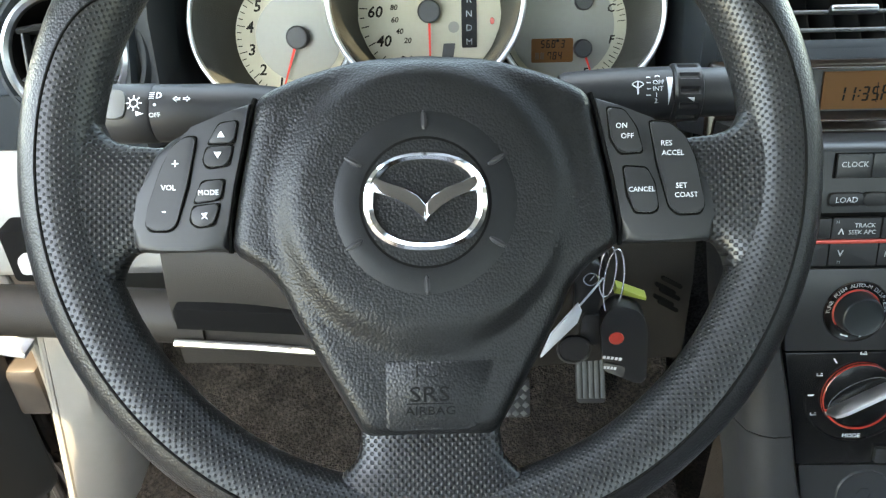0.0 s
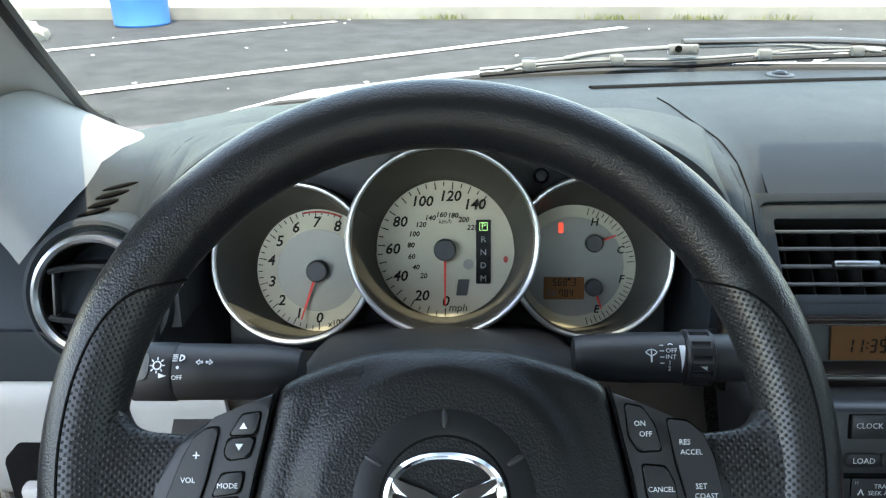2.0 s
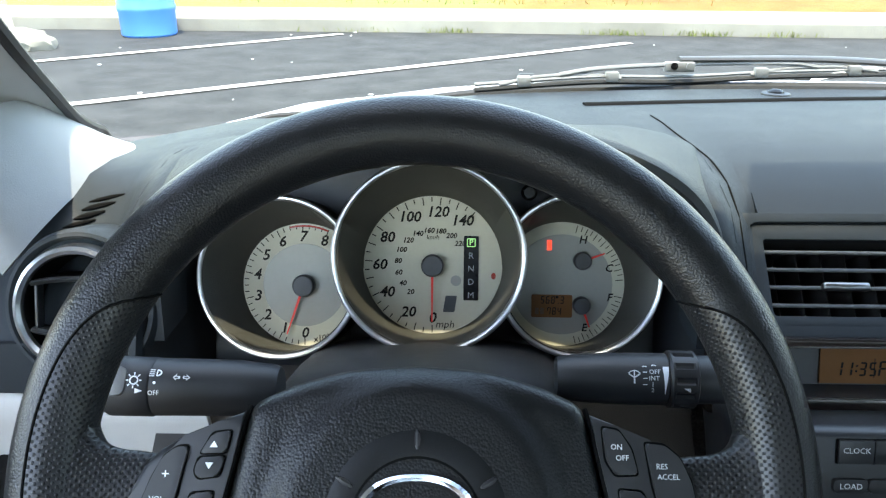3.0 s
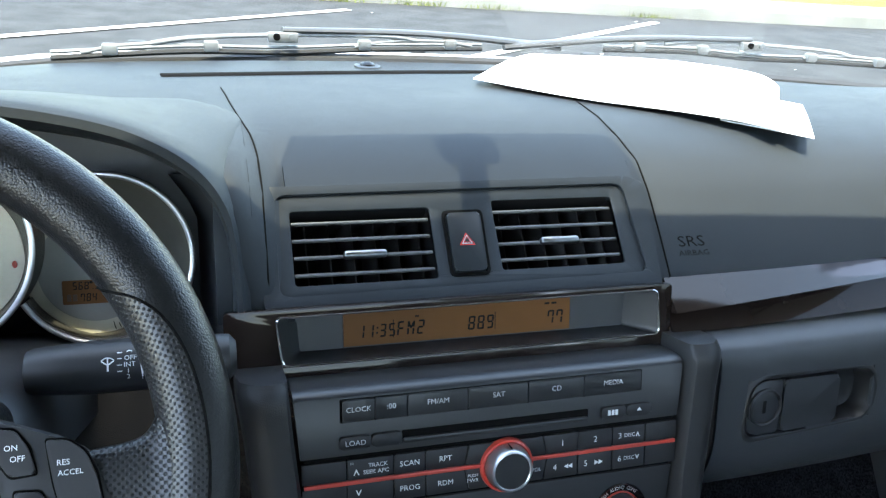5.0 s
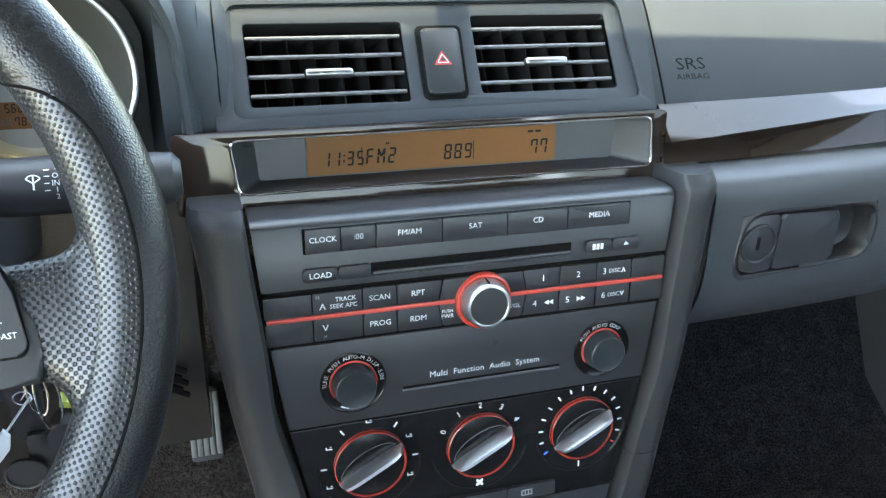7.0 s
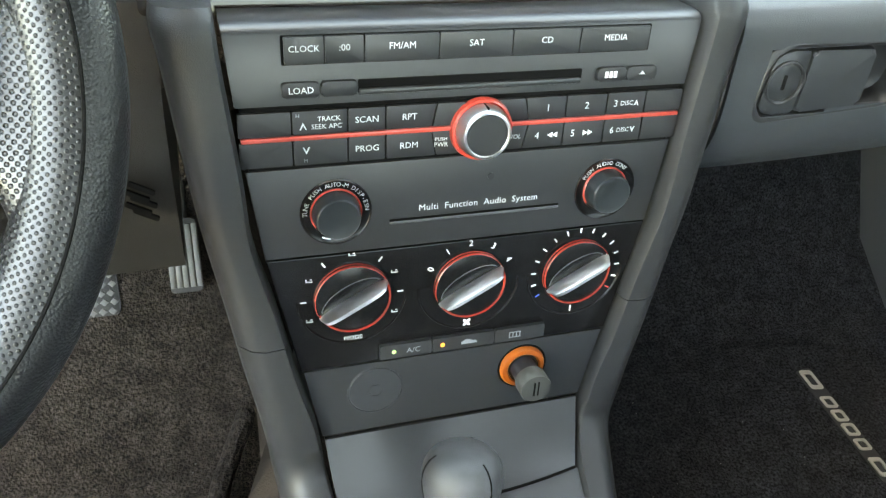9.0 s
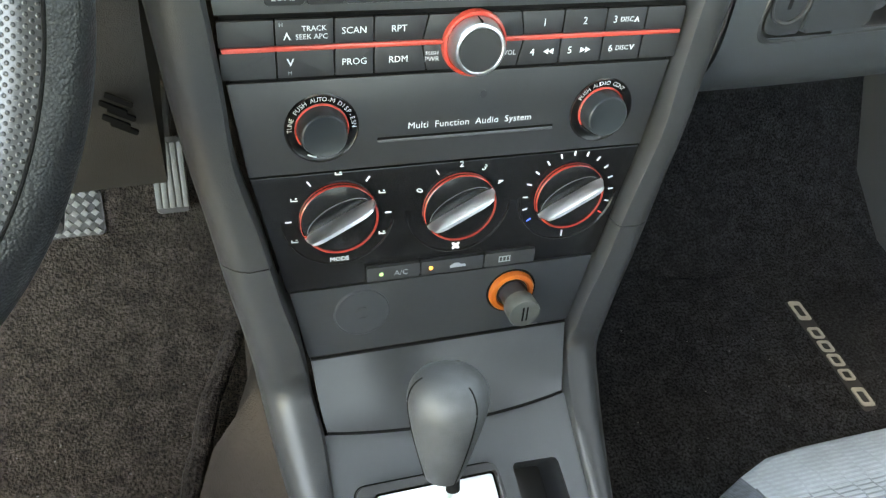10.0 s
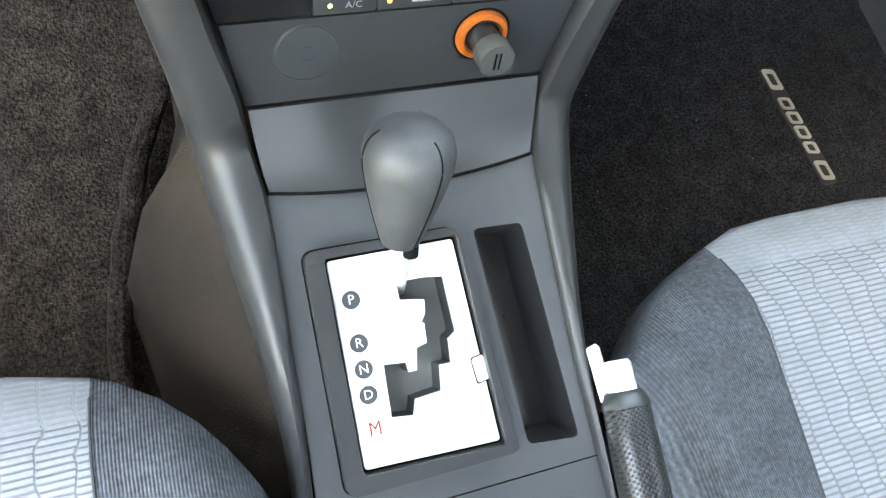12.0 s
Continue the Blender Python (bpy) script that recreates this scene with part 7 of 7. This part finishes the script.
def left_side():
    lp = thing("dash_end_panel", None, "dark vinyl dashboard end with demister vent", "dash end")
    rows = []
    for i in range(10):
        x = -0.425 + 0.262 * i / 9
        rows.append([(x, 0.572, 0.796), (x, 0.566, 0.790), (x, 0.570, 0.77), (x, 0.578, 0.73), (x, 0.59, 0.68), (x, 0.62, 0.65)])
    part("panel", solid(loft(rows, closed=False), 0.005), M["lower"], lp, "pale grey lower panel", deg=60)
    part("upper_lip", solid(loft([[(x, 0.567, 0.842), (x, 0.566, 0.82), (x, 0.569, 0.803), (x, 0.60, 0.799)] for x in (-0.425, -0.35, -0.28, -0.2)], closed=False), 0.004), M["dash"], lp, "grained vinyl edge over the lower panel", deg=60)
    for xa, xb, y0, z0, wide in ((-0.2635, -0.2365, 0.6490, 0.9182, 0.0017), (-0.2672, -0.2420, 0.6430, 0.9136, 0.0023), (-0.2712, -0.2480, 0.6362, 0.9087, 0.0023), (-0.2775, -0.2532, 0.6302, 0.9041, 0.0019)):
        line = [(xa + (xb - xa) * k, y0 + 0.0040 * k - 0.0003, z0 + 0.0054 * k + 0.0004) for k in (0, 0.25, 0.5, 0.75, 1)]
        part("demister_slot", sweep(line, [wide * e for e in (0.3, 0.9, 1.0, 0.9, 0.3)], 8), M["gap"], lp)
    part("lower_edge", sweep(spline([(-0.43, 0.585, 0.640), (-0.34, 0.570, 0.648), (-0.26, 0.556, 0.655), (-0.18, 0.548, 0.655)], 16), 0.022, 14), M["side"], lp, "rounded taupe lower edge")
    # no hollow here; black colour carries the pocket's inner shade
    part("pocket", box(-0.336, -0.292, 0.556, 0.60, 0.686, 0.736, 0.005), M["gap"], lp, "small pocket as a solid block, inner shade in black")
    part("release_lever", box(-0.322, -0.296, 0.546, 0.57, 0.700, 0.716, 0.004), M["lower"], lp, "pale release lever")

    # kick panel in the door opening and the body beyond the open door
    kp = thing("kick_panel", None, "pale grey plastic kick panel beside the footwell", "kick panel")
    rows = []
    for i in range(10):
        z = 0.20 + 0.36 * i / 9
        rows.append([(-0.435, 0.615 + 0.10 * (z - 0.2) / 0.36, z), (-0.405, 0.655 + 0.06 * (z - 0.2) / 0.36, z), (-0.385, 0.72 + 0.02 * (z - 0.2) / 0.36, z), (-0.37, 0.90, z)])
    part("panel", solid(loft(rows, closed=False), 0.006), M["kick"], kp)
    part("edge_lip", sweep([(-0.433, 0.612 + 0.10 * (z - 0.2) / 0.36, z) for z in (0.20, 0.30, 0.40, 0.50, 0.56)], 0.0045, 8), M["kick"], kp, "rounded moulded edge")
    part("top_lip", sweep([(-0.435, 0.715, 0.561), (-0.405, 0.715, 0.562), (-0.385, 0.74, 0.562), (-0.37, 0.90, 0.562)], 0.004, 8), M["kick"], kp)
    jb = thing("door_jamb", None, "grey-brown metal door jamb with hinge and latch parts", "door jamb")
    part("jamb_plate", box(-0.60, -0.44, 0.74, 0.76, 0.18, 0.85, 0.004), M["jamb"], jb)
    part("hinge", box(-0.54, -0.45, 0.69, 0.73, 0.40, 0.47, 0.008), M["jamb"], jb, "bolted door hinge")
    part("check_strap", xform(box(-0.10, 0.08, -0.012, 0.012, -0.004, 0.004, 0.002), Matrix.Translation((-0.50, 0.66, 0.545)) @ Matrix.Rotation(radians(12), 4, "Y")), M["paint"], jb, "silver door check strap")
    part("weather_strip", sweep(spline([(-0.445, 0.66, 0.2), (-0.445, 0.70, 0.45), (-0.45, 0.70, 0.62), (-0.46, 0.68, 0.80)], 20), 0.006, 10), M["knobgrey"], jb, "pale rubber weather strip")
    for i in range(5):
        part("jamb_rib", sweep(spline([(-0.47 - 0.025 * i, 0.735, 0.20), (-0.47 - 0.022 * i, 0.725, 0.30), (-0.48 - 0.02 * i, 0.735, 0.42 + 0.02 * i)], 14), 0.006 + 0.002 * (i % 2), 8), M["jamb"], jb)


left_side()


# ---- seats, floor ----
def seat(xc, seam, taper=0.0):
    s = thing("front_seat", None, "blue-grey cloth front seat with ribbed light insert", "seat", "front seats")
    zt = 0.445

    def z_at(u, y):
        bolster = 0.022 * max(0, (abs(u) - 0.13) / 0.10) ** 1.5 if abs(u) > 0.13 else 0
        if abs(u) > 0.205:
            bolster *= max(0, 1 - ((abs(u) - 0.205) / 0.04) ** 2)
        fall = 0.05 * max(0, (y - 0.24) / 0.10) ** 2
        return zt + bolster - fall - 0.02 * (0.3 - y) * 0.4
    us = [-0.249, -0.246, -0.240, -0.228, -0.212, -0.19, -0.165, -seam]
    us = us + [-0.1 + 0.05 * i for i in range(5)] + [-u for u in us[::-1]]
    ys = [-0.20 + 0.05 * i for i in range(9)] + [0.24, 0.27, 0.295, 0.315, 0.328, 0.333]

    def drawn(u, y):
        """Seams draw in towards the front edge of the cushion."""
        k = math.exp(-((abs(u) - seam) / 0.05) ** 2) * max(0.0, (y - 0.10) / 0.233)
        return u - math.copysign(taper * k, u)

    def grid(lo, hi, lift, mt, name):
        rw = []
        for u in [q for q in us if lo <= q <= hi]:
            c = []
            for y in ys:
                yy = -0.20 + (y + 0.20) * (1 - 0.225 * (abs(u) / 0.248) ** 4)
                z = z_at(u, y) + lift
                if abs(u) > 0.244:
                    z = min(z, zt - 0.055 if abs(u) > 0.247 else zt - 0.022)
                c.append((xc + drawn(u, y), yy, z))
            yy = -0.20 + 0.535 * (1 - 0.225 * (abs(u) / 0.248) ** 4)
            ux = xc + drawn(u, 0.333)
            c += [(ux, yy - 0.002, zt - 0.09), (ux, yy - 0.03, zt - 0.16), (ux, yy - 0.06, 0.24)]
            rw.append(c)
        return part(name, loft(rw, closed=False), mt, s, deg=70)
    grid(-0.27, -seam, 0, M["bolster"], "bolster")
    grid(seam, 0.27, 0, M["bolster"], "bolster")
    grid(-seam, seam, 0.0, M["seat_insert"], "insert")
    for u in (-seam, seam):
        path = [(xc + drawn(u, y), -0.20 + (y + 0.2) * (1 - 0.225 * (abs(u) / 0.248) ** 4), z_at(u, y) + 0.0004) for y in ys if y < 0.32]
        part("seam", sweep(path, 0.0010, 6), M["seat"], s)
    bm = box(xc - 0.240, xc + 0.240, -0.20, 0.20, 0.25, zt - 0.05, 0.01)
    part("base", bm, M["seat"], s)
    # backrest and headrest behind the camera
    for lo, hi, mt, name in ((-0.27, -0.15, "bolster", "backrest_bolster"), (-0.15, 0.15, "seat_insert", "backrest"), (0.15, 0.27, "bolster", "backrest_bolster")):
        rw = []
        for i in range(7):
            u = lo + (hi - lo) * i / 6
            fwd = 0.045 * max(0.0, (abs(u) - 0.15) / 0.09) if abs(u) < 0.24 else 0.0
            c = []
            for k in [j / 8 for j in range(9)]:
                wide = 1 - 0.18 * k ** 3
                c.append((xc + u * wide, -0.245 - 0.20 * k + fwd * math.sin(math.pi * min(1, k * 1.1 + 0.1)), 0.43 + 0.57 * k))
            rw.append(c + [(c[-1][0], c[-1][1] - 0.05, 1.005), (c[-1][0], c[-1][1] - 0.10, 0.97), (xc + u, -0.36, 0.44)])
        part(name, loft(rw, closed=False), M[mt], s, deg=70)
    for dx in (-0.05, 0.05):
        part("headrest_post", sweep([(xc + dx, -0.48, 0.98), (xc + dx, -0.485, 1.07)], 0.006, 10), M["chrome"], s)
    part("headrest", box(xc - 0.12, xc + 0.12, -0.53, -0.44, 1.05, 1.21, 0.035, 4), M["seat"], s)


def cloth_insert():
    """Pale ribs woven in narrow staggered columns."""
    m = mat("ribbed_insert_cloth", (0.215, 0.226, 0.238), 0.85, 0, 260, 0.18, spec=0.2, stain=0.08)
    nt = m.node_tree
    b = nt.nodes["Principled BSDF"]
    tc = [n for n in nt.nodes if n.bl_idname == "ShaderNodeTexCoord"][0]
    sep = nt.nodes.new("ShaderNodeSeparateXYZ")
    nt.links.new(tc.outputs["Object"], sep.inputs[0])
    wob = nt.nodes.new("ShaderNodeTexNoise")
    wob.inputs["Scale"].default_value, wob.inputs["Detail"].default_value = 30, 1
    nt.links.new(tc.outputs["Object"], wob.inputs["Vector"])

    def mth(op, a, c=None):
        n = nt.nodes.new("ShaderNodeMath")
        n.operation = op
        for i, v in enumerate((a, c)):
            if isinstance(v, (int, float)):
                n.inputs[i].default_value = v
            elif v is not None:
                nt.links.new(v, n.inputs[i])
        return n.outputs[0]

    def ease(v, a, c):
        r_ = nt.nodes.new("ShaderNodeMapRange")
        r_.interpolation_type = "SMOOTHSTEP"
        r_.inputs["From Min"].default_value, r_.inputs["From Max"].default_value = a, c
        nt.links.new(v, r_.inputs["Value"])
        return r_.outputs["Result"]
    cx = mth("ADD", mth("DIVIDE", sep.outputs[0], 0.0215), mth("MULTIPLY", wob.outputs["Fac"], 0.8))
    col = mth("FLOOR", cx)
    shift = mth("FRACT", mth("MULTIPLY", col, 0.37))
    rib = mth("ABSOLUTE", mth("SUBTRACT", mth("FRACT", mth("ADD", mth("DIVIDE", sep.outputs[1], 0.0047), shift)), 0.5))
    up = mth("SUBTRACT", 1.0, ease(rib, 0.18, 0.46))
    edge = mth("SUBTRACT", 1.0, ease(mth("ABSOLUTE", mth("SUBTRACT", mth("FRACT", cx), 0.5)), 0.44, 0.495))
    h = mth("MAXIMUM", mth("MULTIPLY", up, edge), mth("MULTIPLY", ease(sep.outputs[1], 0.281, 0.286), 0.75))
    src = b.inputs["Base Color"].links[0].from_socket
    mx = nt.nodes.new("ShaderNodeMix")
    mx.data_type = "RGBA"
    mx.inputs["A"].default_value = (0.135, 0.141, 0.148, 1)
    nt.links.new(h, mx.inputs["Factor"])
    nt.links.new(src, mx.inputs["B"])
    nt.links.new(mx.outputs["Result"], b.inputs["Base Color"])
    bp = nt.nodes.new("ShaderNodeBump")
    bp.inputs["Strength"].default_value, bp.inputs["Distance"].default_value = 0.7, 0.0012
    nt.links.new(h, bp.inputs["Height"])
    nt.links.new(bp.outputs["Normal"], b.inputs["Normal"])
    return m


M["seat_insert"] = cloth_insert()


def twill():
    """Fine diagonal ribs woven into the bolster cloth."""
    m = mat("twill_bolster_cloth", (0.064, 0.070, 0.079), 0.85, 0, 260, 0.35, spec=0.2, stain=0.15, hard=0.2)
    nt = m.node_tree
    b = nt.nodes["Principled BSDF"]
    tc = [n for n in nt.nodes if n.bl_idname == "ShaderNodeTexCoord"][0]
    wv = nt.nodes.new("ShaderNodeTexWave")
    wv.wave_type, wv.bands_direction = "BANDS", "X"
    wv.inputs["Scale"].default_value, wv.inputs["Distortion"].default_value = 140, 0.8
    nt.links.new(tc.outputs["Object"], wv.inputs["Vector"])
    src = b.inputs["Base Color"].links[0].from_socket
    r2 = nt.nodes.new("ShaderNodeMapRange")
    r2.inputs["To Min"].default_value, r2.inputs["To Max"].default_value = 0.75, 1.25
    nt.links.new(wv.outputs["Fac"], r2.inputs["Value"])
    mul = nt.nodes.new("ShaderNodeMix")
    mul.data_type, mul.blend_type = "RGBA", "MULTIPLY"
    mul.inputs["Factor"].default_value = 1
    nt.links.new(src, mul.inputs["A"])
    nt.links.new(r2.outputs["Result"], mul.inputs["B"])
    nt.links.new(mul.outputs["Result"], b.inputs["Base Color"])
    bp = nt.nodes.new("ShaderNodeBump")
    bp.inputs["Strength"].default_value, bp.inputs["Distance"].default_value = 0.8, 0.0008
    nt.links.new(wv.outputs["Fac"], bp.inputs["Height"])
    nt.links.new(bp.outputs["Normal"], b.inputs["Normal"])
    return m


M["bolster"] = twill()
seat(0.0, 0.15)
seat(0.770, 0.148, 0.022)


def carpets():
    rows = []
    for i in range(24):
        x = -0.42 + 0.70 * i / 23
        rows.append([(x, -0.2, 0.235), (x, 0.30, 0.232 + 0.004 * noise.noise((x * 9, 1, 0))), (x, 0.45, 0.228 + 0.006 * noise.noise((x * 9, 2, 0))), (x, 0.60, 0.233 + 0.006 * noise.noise((x * 8, 3, 0))), (x, 0.64, 0.240), (x, 0.70, 0.262), (x, 0.76, 0.305), (x, 0.86, 0.42), (x, 0.94, 0.6)])
    tagged(part("driver_carpet", loft(rows, closed=False), M["carpet_grey"]), "worn grey-brown carpet in the driver's footwell", "carpet", kind="structure")
    rows = []
    for i in range(24):
        x = 0.47 + 0.70 * i / 23
        rows.append([(x, -0.2, 0.238), (x, 0.30, 0.236), (x, 0.45, 0.236), (x, 0.66, 0.24), (x, 0.76, 0.29), (x, 0.86, 0.42), (x, 0.94, 0.6)])
    tagged(part("passenger_carpet", loft(rows, closed=False), M["carpet_black"]), "black carpet in the passenger footwell", "carpet", kind="structure")
    path = spline([(0.228, 0.64, 0.262), (0.196, 0.56, 0.255), (0.172, 0.48, 0.25), (0.158, 0.40, 0.248), (0.150, 0.30, 0.246)], 24)
    fold = sweep([p + Vector((0.004 * noise.noise(p * 40), 0, 0.003 * noise.noise(p * 30))) for p in path], 0.011, 10)
    tagged(part("carpet_fold", fold, M["carpet_grey"]), "rolled grey carpet edge beside the console", "carpet", kind="structure")
    mt = thing("floor_mat", None, "black carpet floor mat with a silver badge strip", "floor mat")
    poly = rounded([(0.565, 0.24), (1.08, 0.22), (1.06, 0.60), (0.60, 0.66)], 0.05)
    part("mat", xform(prism(poly, 0.238, 0.252, 0.005, 3), Matrix.Identity(4)), M["carpet_black"], mt)
    B = Matrix.Translation((0.951, 0.49, 0.2525)) @ Matrix.Rotation(radians(-86), 4, "Z")
    pad = part("badge_backing", xform(prism(rounded(rect(-0.084, 0.084, -0.0115, 0.0115), 0.005), 0, 0.0015), B), M["rubber"], mt)
    for x, w in ((-0.066, 0.030), (-0.030, 0.017), (-0.009, 0.017), (0.012, 0.018), (0.034, 0.016), (0.066, 0.026)):
        bmr = bmesh.new()
        o = rounded([(x - w / 2 - 0.002, -0.0085), (x + w / 2 - 0.002, -0.0085), (x + w / 2 + 0.002, 0.0085), (x - w / 2 + 0.002, 0.0085)], 0.004)
        slab(bmr, [o, [(x + (a - x) * 0.62, b * 0.60) for a, b in o]], 0.0012, 0.0034)
        part("badge_shape", xform(bmr, B), M["badge"], pad)


carpets()


def crumbs():
    """Dust and crumbs trodden into the carpets."""
    rng = random.Random(11)
    bm = bmesh.new()
    for i in range(90):
        if i < 55:
            x, y, z = rng.uniform(-0.05, 0.17), rng.uniform(0.28, 0.60), 0.2415
        else:
            x, y, z = rng.uniform(0.60, 1.02), rng.uniform(0.30, 0.60), 0.2530
        s = rng.uniform(0.0003, 0.0007)
        bmesh.ops.create_icosphere(bm, subdivisions=1, radius=s, matrix=Matrix.Translation((x, y, z)) @ Matrix.Diagonal((rng.uniform(1, 2.2), 1, 0.6, 1)))
    tagged(part("crumbs", bm, M["knobgrey"]), "pale crumbs and dust on the carpets", "crumbs", kind="stuff")


crumbs()


def handbrake():
    h = thing("handbrake", None, "dark perforated leather handbrake lever with silver button", "handbrake")
    a, b = Vector((0.4640, 0.1990, 0.5130)), Vector((0.4540, 0.010, 0.475))
    d = (b - a).normalized()
    part("grip", sweep([a + d * s for s in (0.0, 0.004, 0.03, 0.08, 0.13, 0.19)], [0.0118, 0.0148, 0.0156, 0.016, 0.0156, 0.0148], 24), M["perf_flat"], h, "perforated leather grip", deg=70)
    part("collar", sweep([a - d * 0.007, a - d * 0.005, a + d * 0.002, a + d * 0.003], [0.0106, 0.0126, 0.0154, 0.0156], 24), M["charcoal"], h)
    part("release_button", sweep([a - d * 0.026, a - d * 0.024, a - d * 0.004], [0.0070, 0.0088, 0.0094], 24), M["plate"], h, "silver release button")
    bk = thing("seat_belt_buckle", None, "pale plastic seat belt anchor beside the console", "buckle")
    part("tongue", sweep([(0.4575, 0.2385, 0.508), (0.4580, 0.2365, 0.508), (0.4620, 0.205, 0.495)], [0.0036, 0.0048, 0.0050], 16, flat=0.6), M["plate"], bk)


handbrake()


# ---- paper on the dashboard, wipers ----
def paper():
    rows = []
    for i in range(24):
        top = spline([(0.595, 1.035, 0), (0.70, 1.03, 0), (0.80, 1.005, 0), (0.872, 0.945, 0), (0.848, 0.868, 0), (0.805, 0.812, 0)], 24)[i]
        bot = spline([(0.460, 0.868, 0), (0.53, 0.80, 0), (0.60, 0.755, 0), (0.668, 0.704, 0), (0.688, 0.680, 0), (0.698, 0.668, 0)], 24)[i]
        r_ = []
        for k in [j / 10 for j in range(11)]:
            p = bot.lerp(top, k)
            lift = 0.004 + 0.003 * math.sin(3.1 * k) + 0.002 * noise.noise((p.x * 8, p.y * 8, 0))
            r_.append((p.x, p.y, 0.947 + lift - 0.004 * k))
        rows.append(r_)
    tagged(part("paper_sheet", solid(loft(rows, closed=False), 0.0006), M["paper"]), "blank white paper sheet lying on the dashboard", "paper")
    # second sheet, showing past the end of the first
    near, far = spline([(0.664, 0.715, 0), (0.696, 0.682, 0), (0.722, 0.652, 0)], 8), spline([(0.745, 0.850, 0), (0.785, 0.805, 0), (0.809, 0.776, 0)], 8)
    rows = [[(p.x, p.y, 0.9475 + 0.002 * math.sin(3.1 * k)) for k in [j / 6 for j in range(7)] for p in (a.lerp(b, k),)] for a, b in zip(near, far)]
    tagged(part("paper_sheet", solid(loft(rows, closed=False), 0.0006), M["paper"]), "blank white paper sheet lying under another sheet", "paper")


paper()


def wiper(left, mid, right, arm):
    w = thing("windscreen_wiper", None, "weathered silver-grey windscreen wiper parked below the glass", "wiper", "wipers")
    A, C, B = Vector(left), Vector(mid), Vector(right)
    blade = spline([A, A.lerp(C, 0.55) + Vector((0, 0, -0.004)), C + Vector((0, 0, -0.014)), C.lerp(B, 0.45) + Vector((0, 0, -0.006)), B], 40)
    part("blade_rubber", sweep(blade, 0.0034, 8, flat=0.9), M["rubber"], w)
    part("blade_spine", sweep([p + Vector((0, 0.002, 0.006)) for p in blade], 0.0022, 6), M["wiper"], w)
    main = spline([blade[7] + Vector((0, 0.003, 0.010)), A.lerp(C, 0.6) + Vector((0, 0.004, 0.010)), C + Vector((0, 0.004, 0.006)), C.lerp(B, 0.5) + Vector((0, 0.004, 0.010)), blade[33] + Vector((0, 0.003, 0.010))], 30)
    part("main_bridge", sweep(main, 0.0030, 8), M["wiper"], w)
    for i0, i1 in ((2, 13), (27, 38)):
        p0, p1 = blade[i0], blade[i1]
        part("side_bridge", sweep(spline([p0 + Vector((0, 0, 0.004)), p0.lerp(p1, 0.3) + Vector((0, 0.003, 0.010)), p0.lerp(p1, 0.7) + Vector((0, 0.003, 0.010)), p1 + Vector((0, 0, 0.004))], 14), 0.0024, 8), M["wiper"], w)
    for i in (4, 12, 28, 36):
        part("clip", xform(box(-0.008, 0.008, -0.006, 0.006, 0.0, 0.012, 0.002), Matrix.Translation(blade[i])), M["wiper"], w)
    part("joint", xform(box(-0.018, 0.018, -0.005, 0.005, -0.002, 0.010, 0.002), Matrix.Translation(C)), M["wiper"], w)
    for dx in (-0.008, 0.010):
        part("rivet", xform(lathe([(0.0042, 0), (0.0042, 0.003), (0, 0.0034)], n=16), Matrix.Translation(C + Vector((dx, -0.007, 0.006))) @ Matrix.Rotation(radians(90), 4, "X")), M["gap"] if dx < 0 else M["wiper"], w)
    part("arm", sweep(spline([C + Vector((0, 0.006, 0.012)), C.lerp(Vector(arm), 0.5) + Vector((0, 0.004, 0.012)), arm], 20), [0.006 + 0.003 * i / 19 for i in range(20)], 10, flat=0.6), M["arm"], w, "dark wiper arm")


M["arm"] = mat("dark_wiper_arm", (0.06, 0.06, 0.06), 0.4, 0.2, 60, 0.25)
M["wiper"] = mat("weathered_wiper", (0.22, 0.22, 0.215), 0.45, 0.2, 60, 0.25)
wiper((0.033, 0.985, 0.940), (0.279, 1.052, 0.952), (0.54, 1.075, 0.944), (0.66, 1.095, 0.945))
wiper((0.715, 1.068, 0.948), (0.940, 1.050, 0.958), (1.17, 1.00, 0.945), (0.575, 1.085, 0.946))


def dash_bits():
    """Sun sensor on the pad, washer jets on the bonnet."""
    s = thing("light_sensor", Matrix.Translation(surf(0.366, 0.968, 0.0)), "small dark round light sensor on the dashboard", "sensor")
    part("collar", lathe([(0.016, -0.002), (0.015, 0.002), (0.011, 0.003), (0.009, 0.002)], n=32), M["charcoal"], s)
    part("dome", lathe([(0.009, 0.001), (0.008, 0.004), (0.004, 0.006), (0, 0.0064)], n=28), M["gloss"], s)
    for x in (0.105, 0.485, 0.745):
        j = thing("washer_jet", Matrix.Translation((x, base_y(x) + 0.14, 0.914)), "small black washer jet on the bonnet", "washer jet", "washer jets")
        part("nozzle", box(-0.012, 0.012, -0.01, 0.01, 0, 0.012, 0.004), M["rubber"], j)


dash_bits()
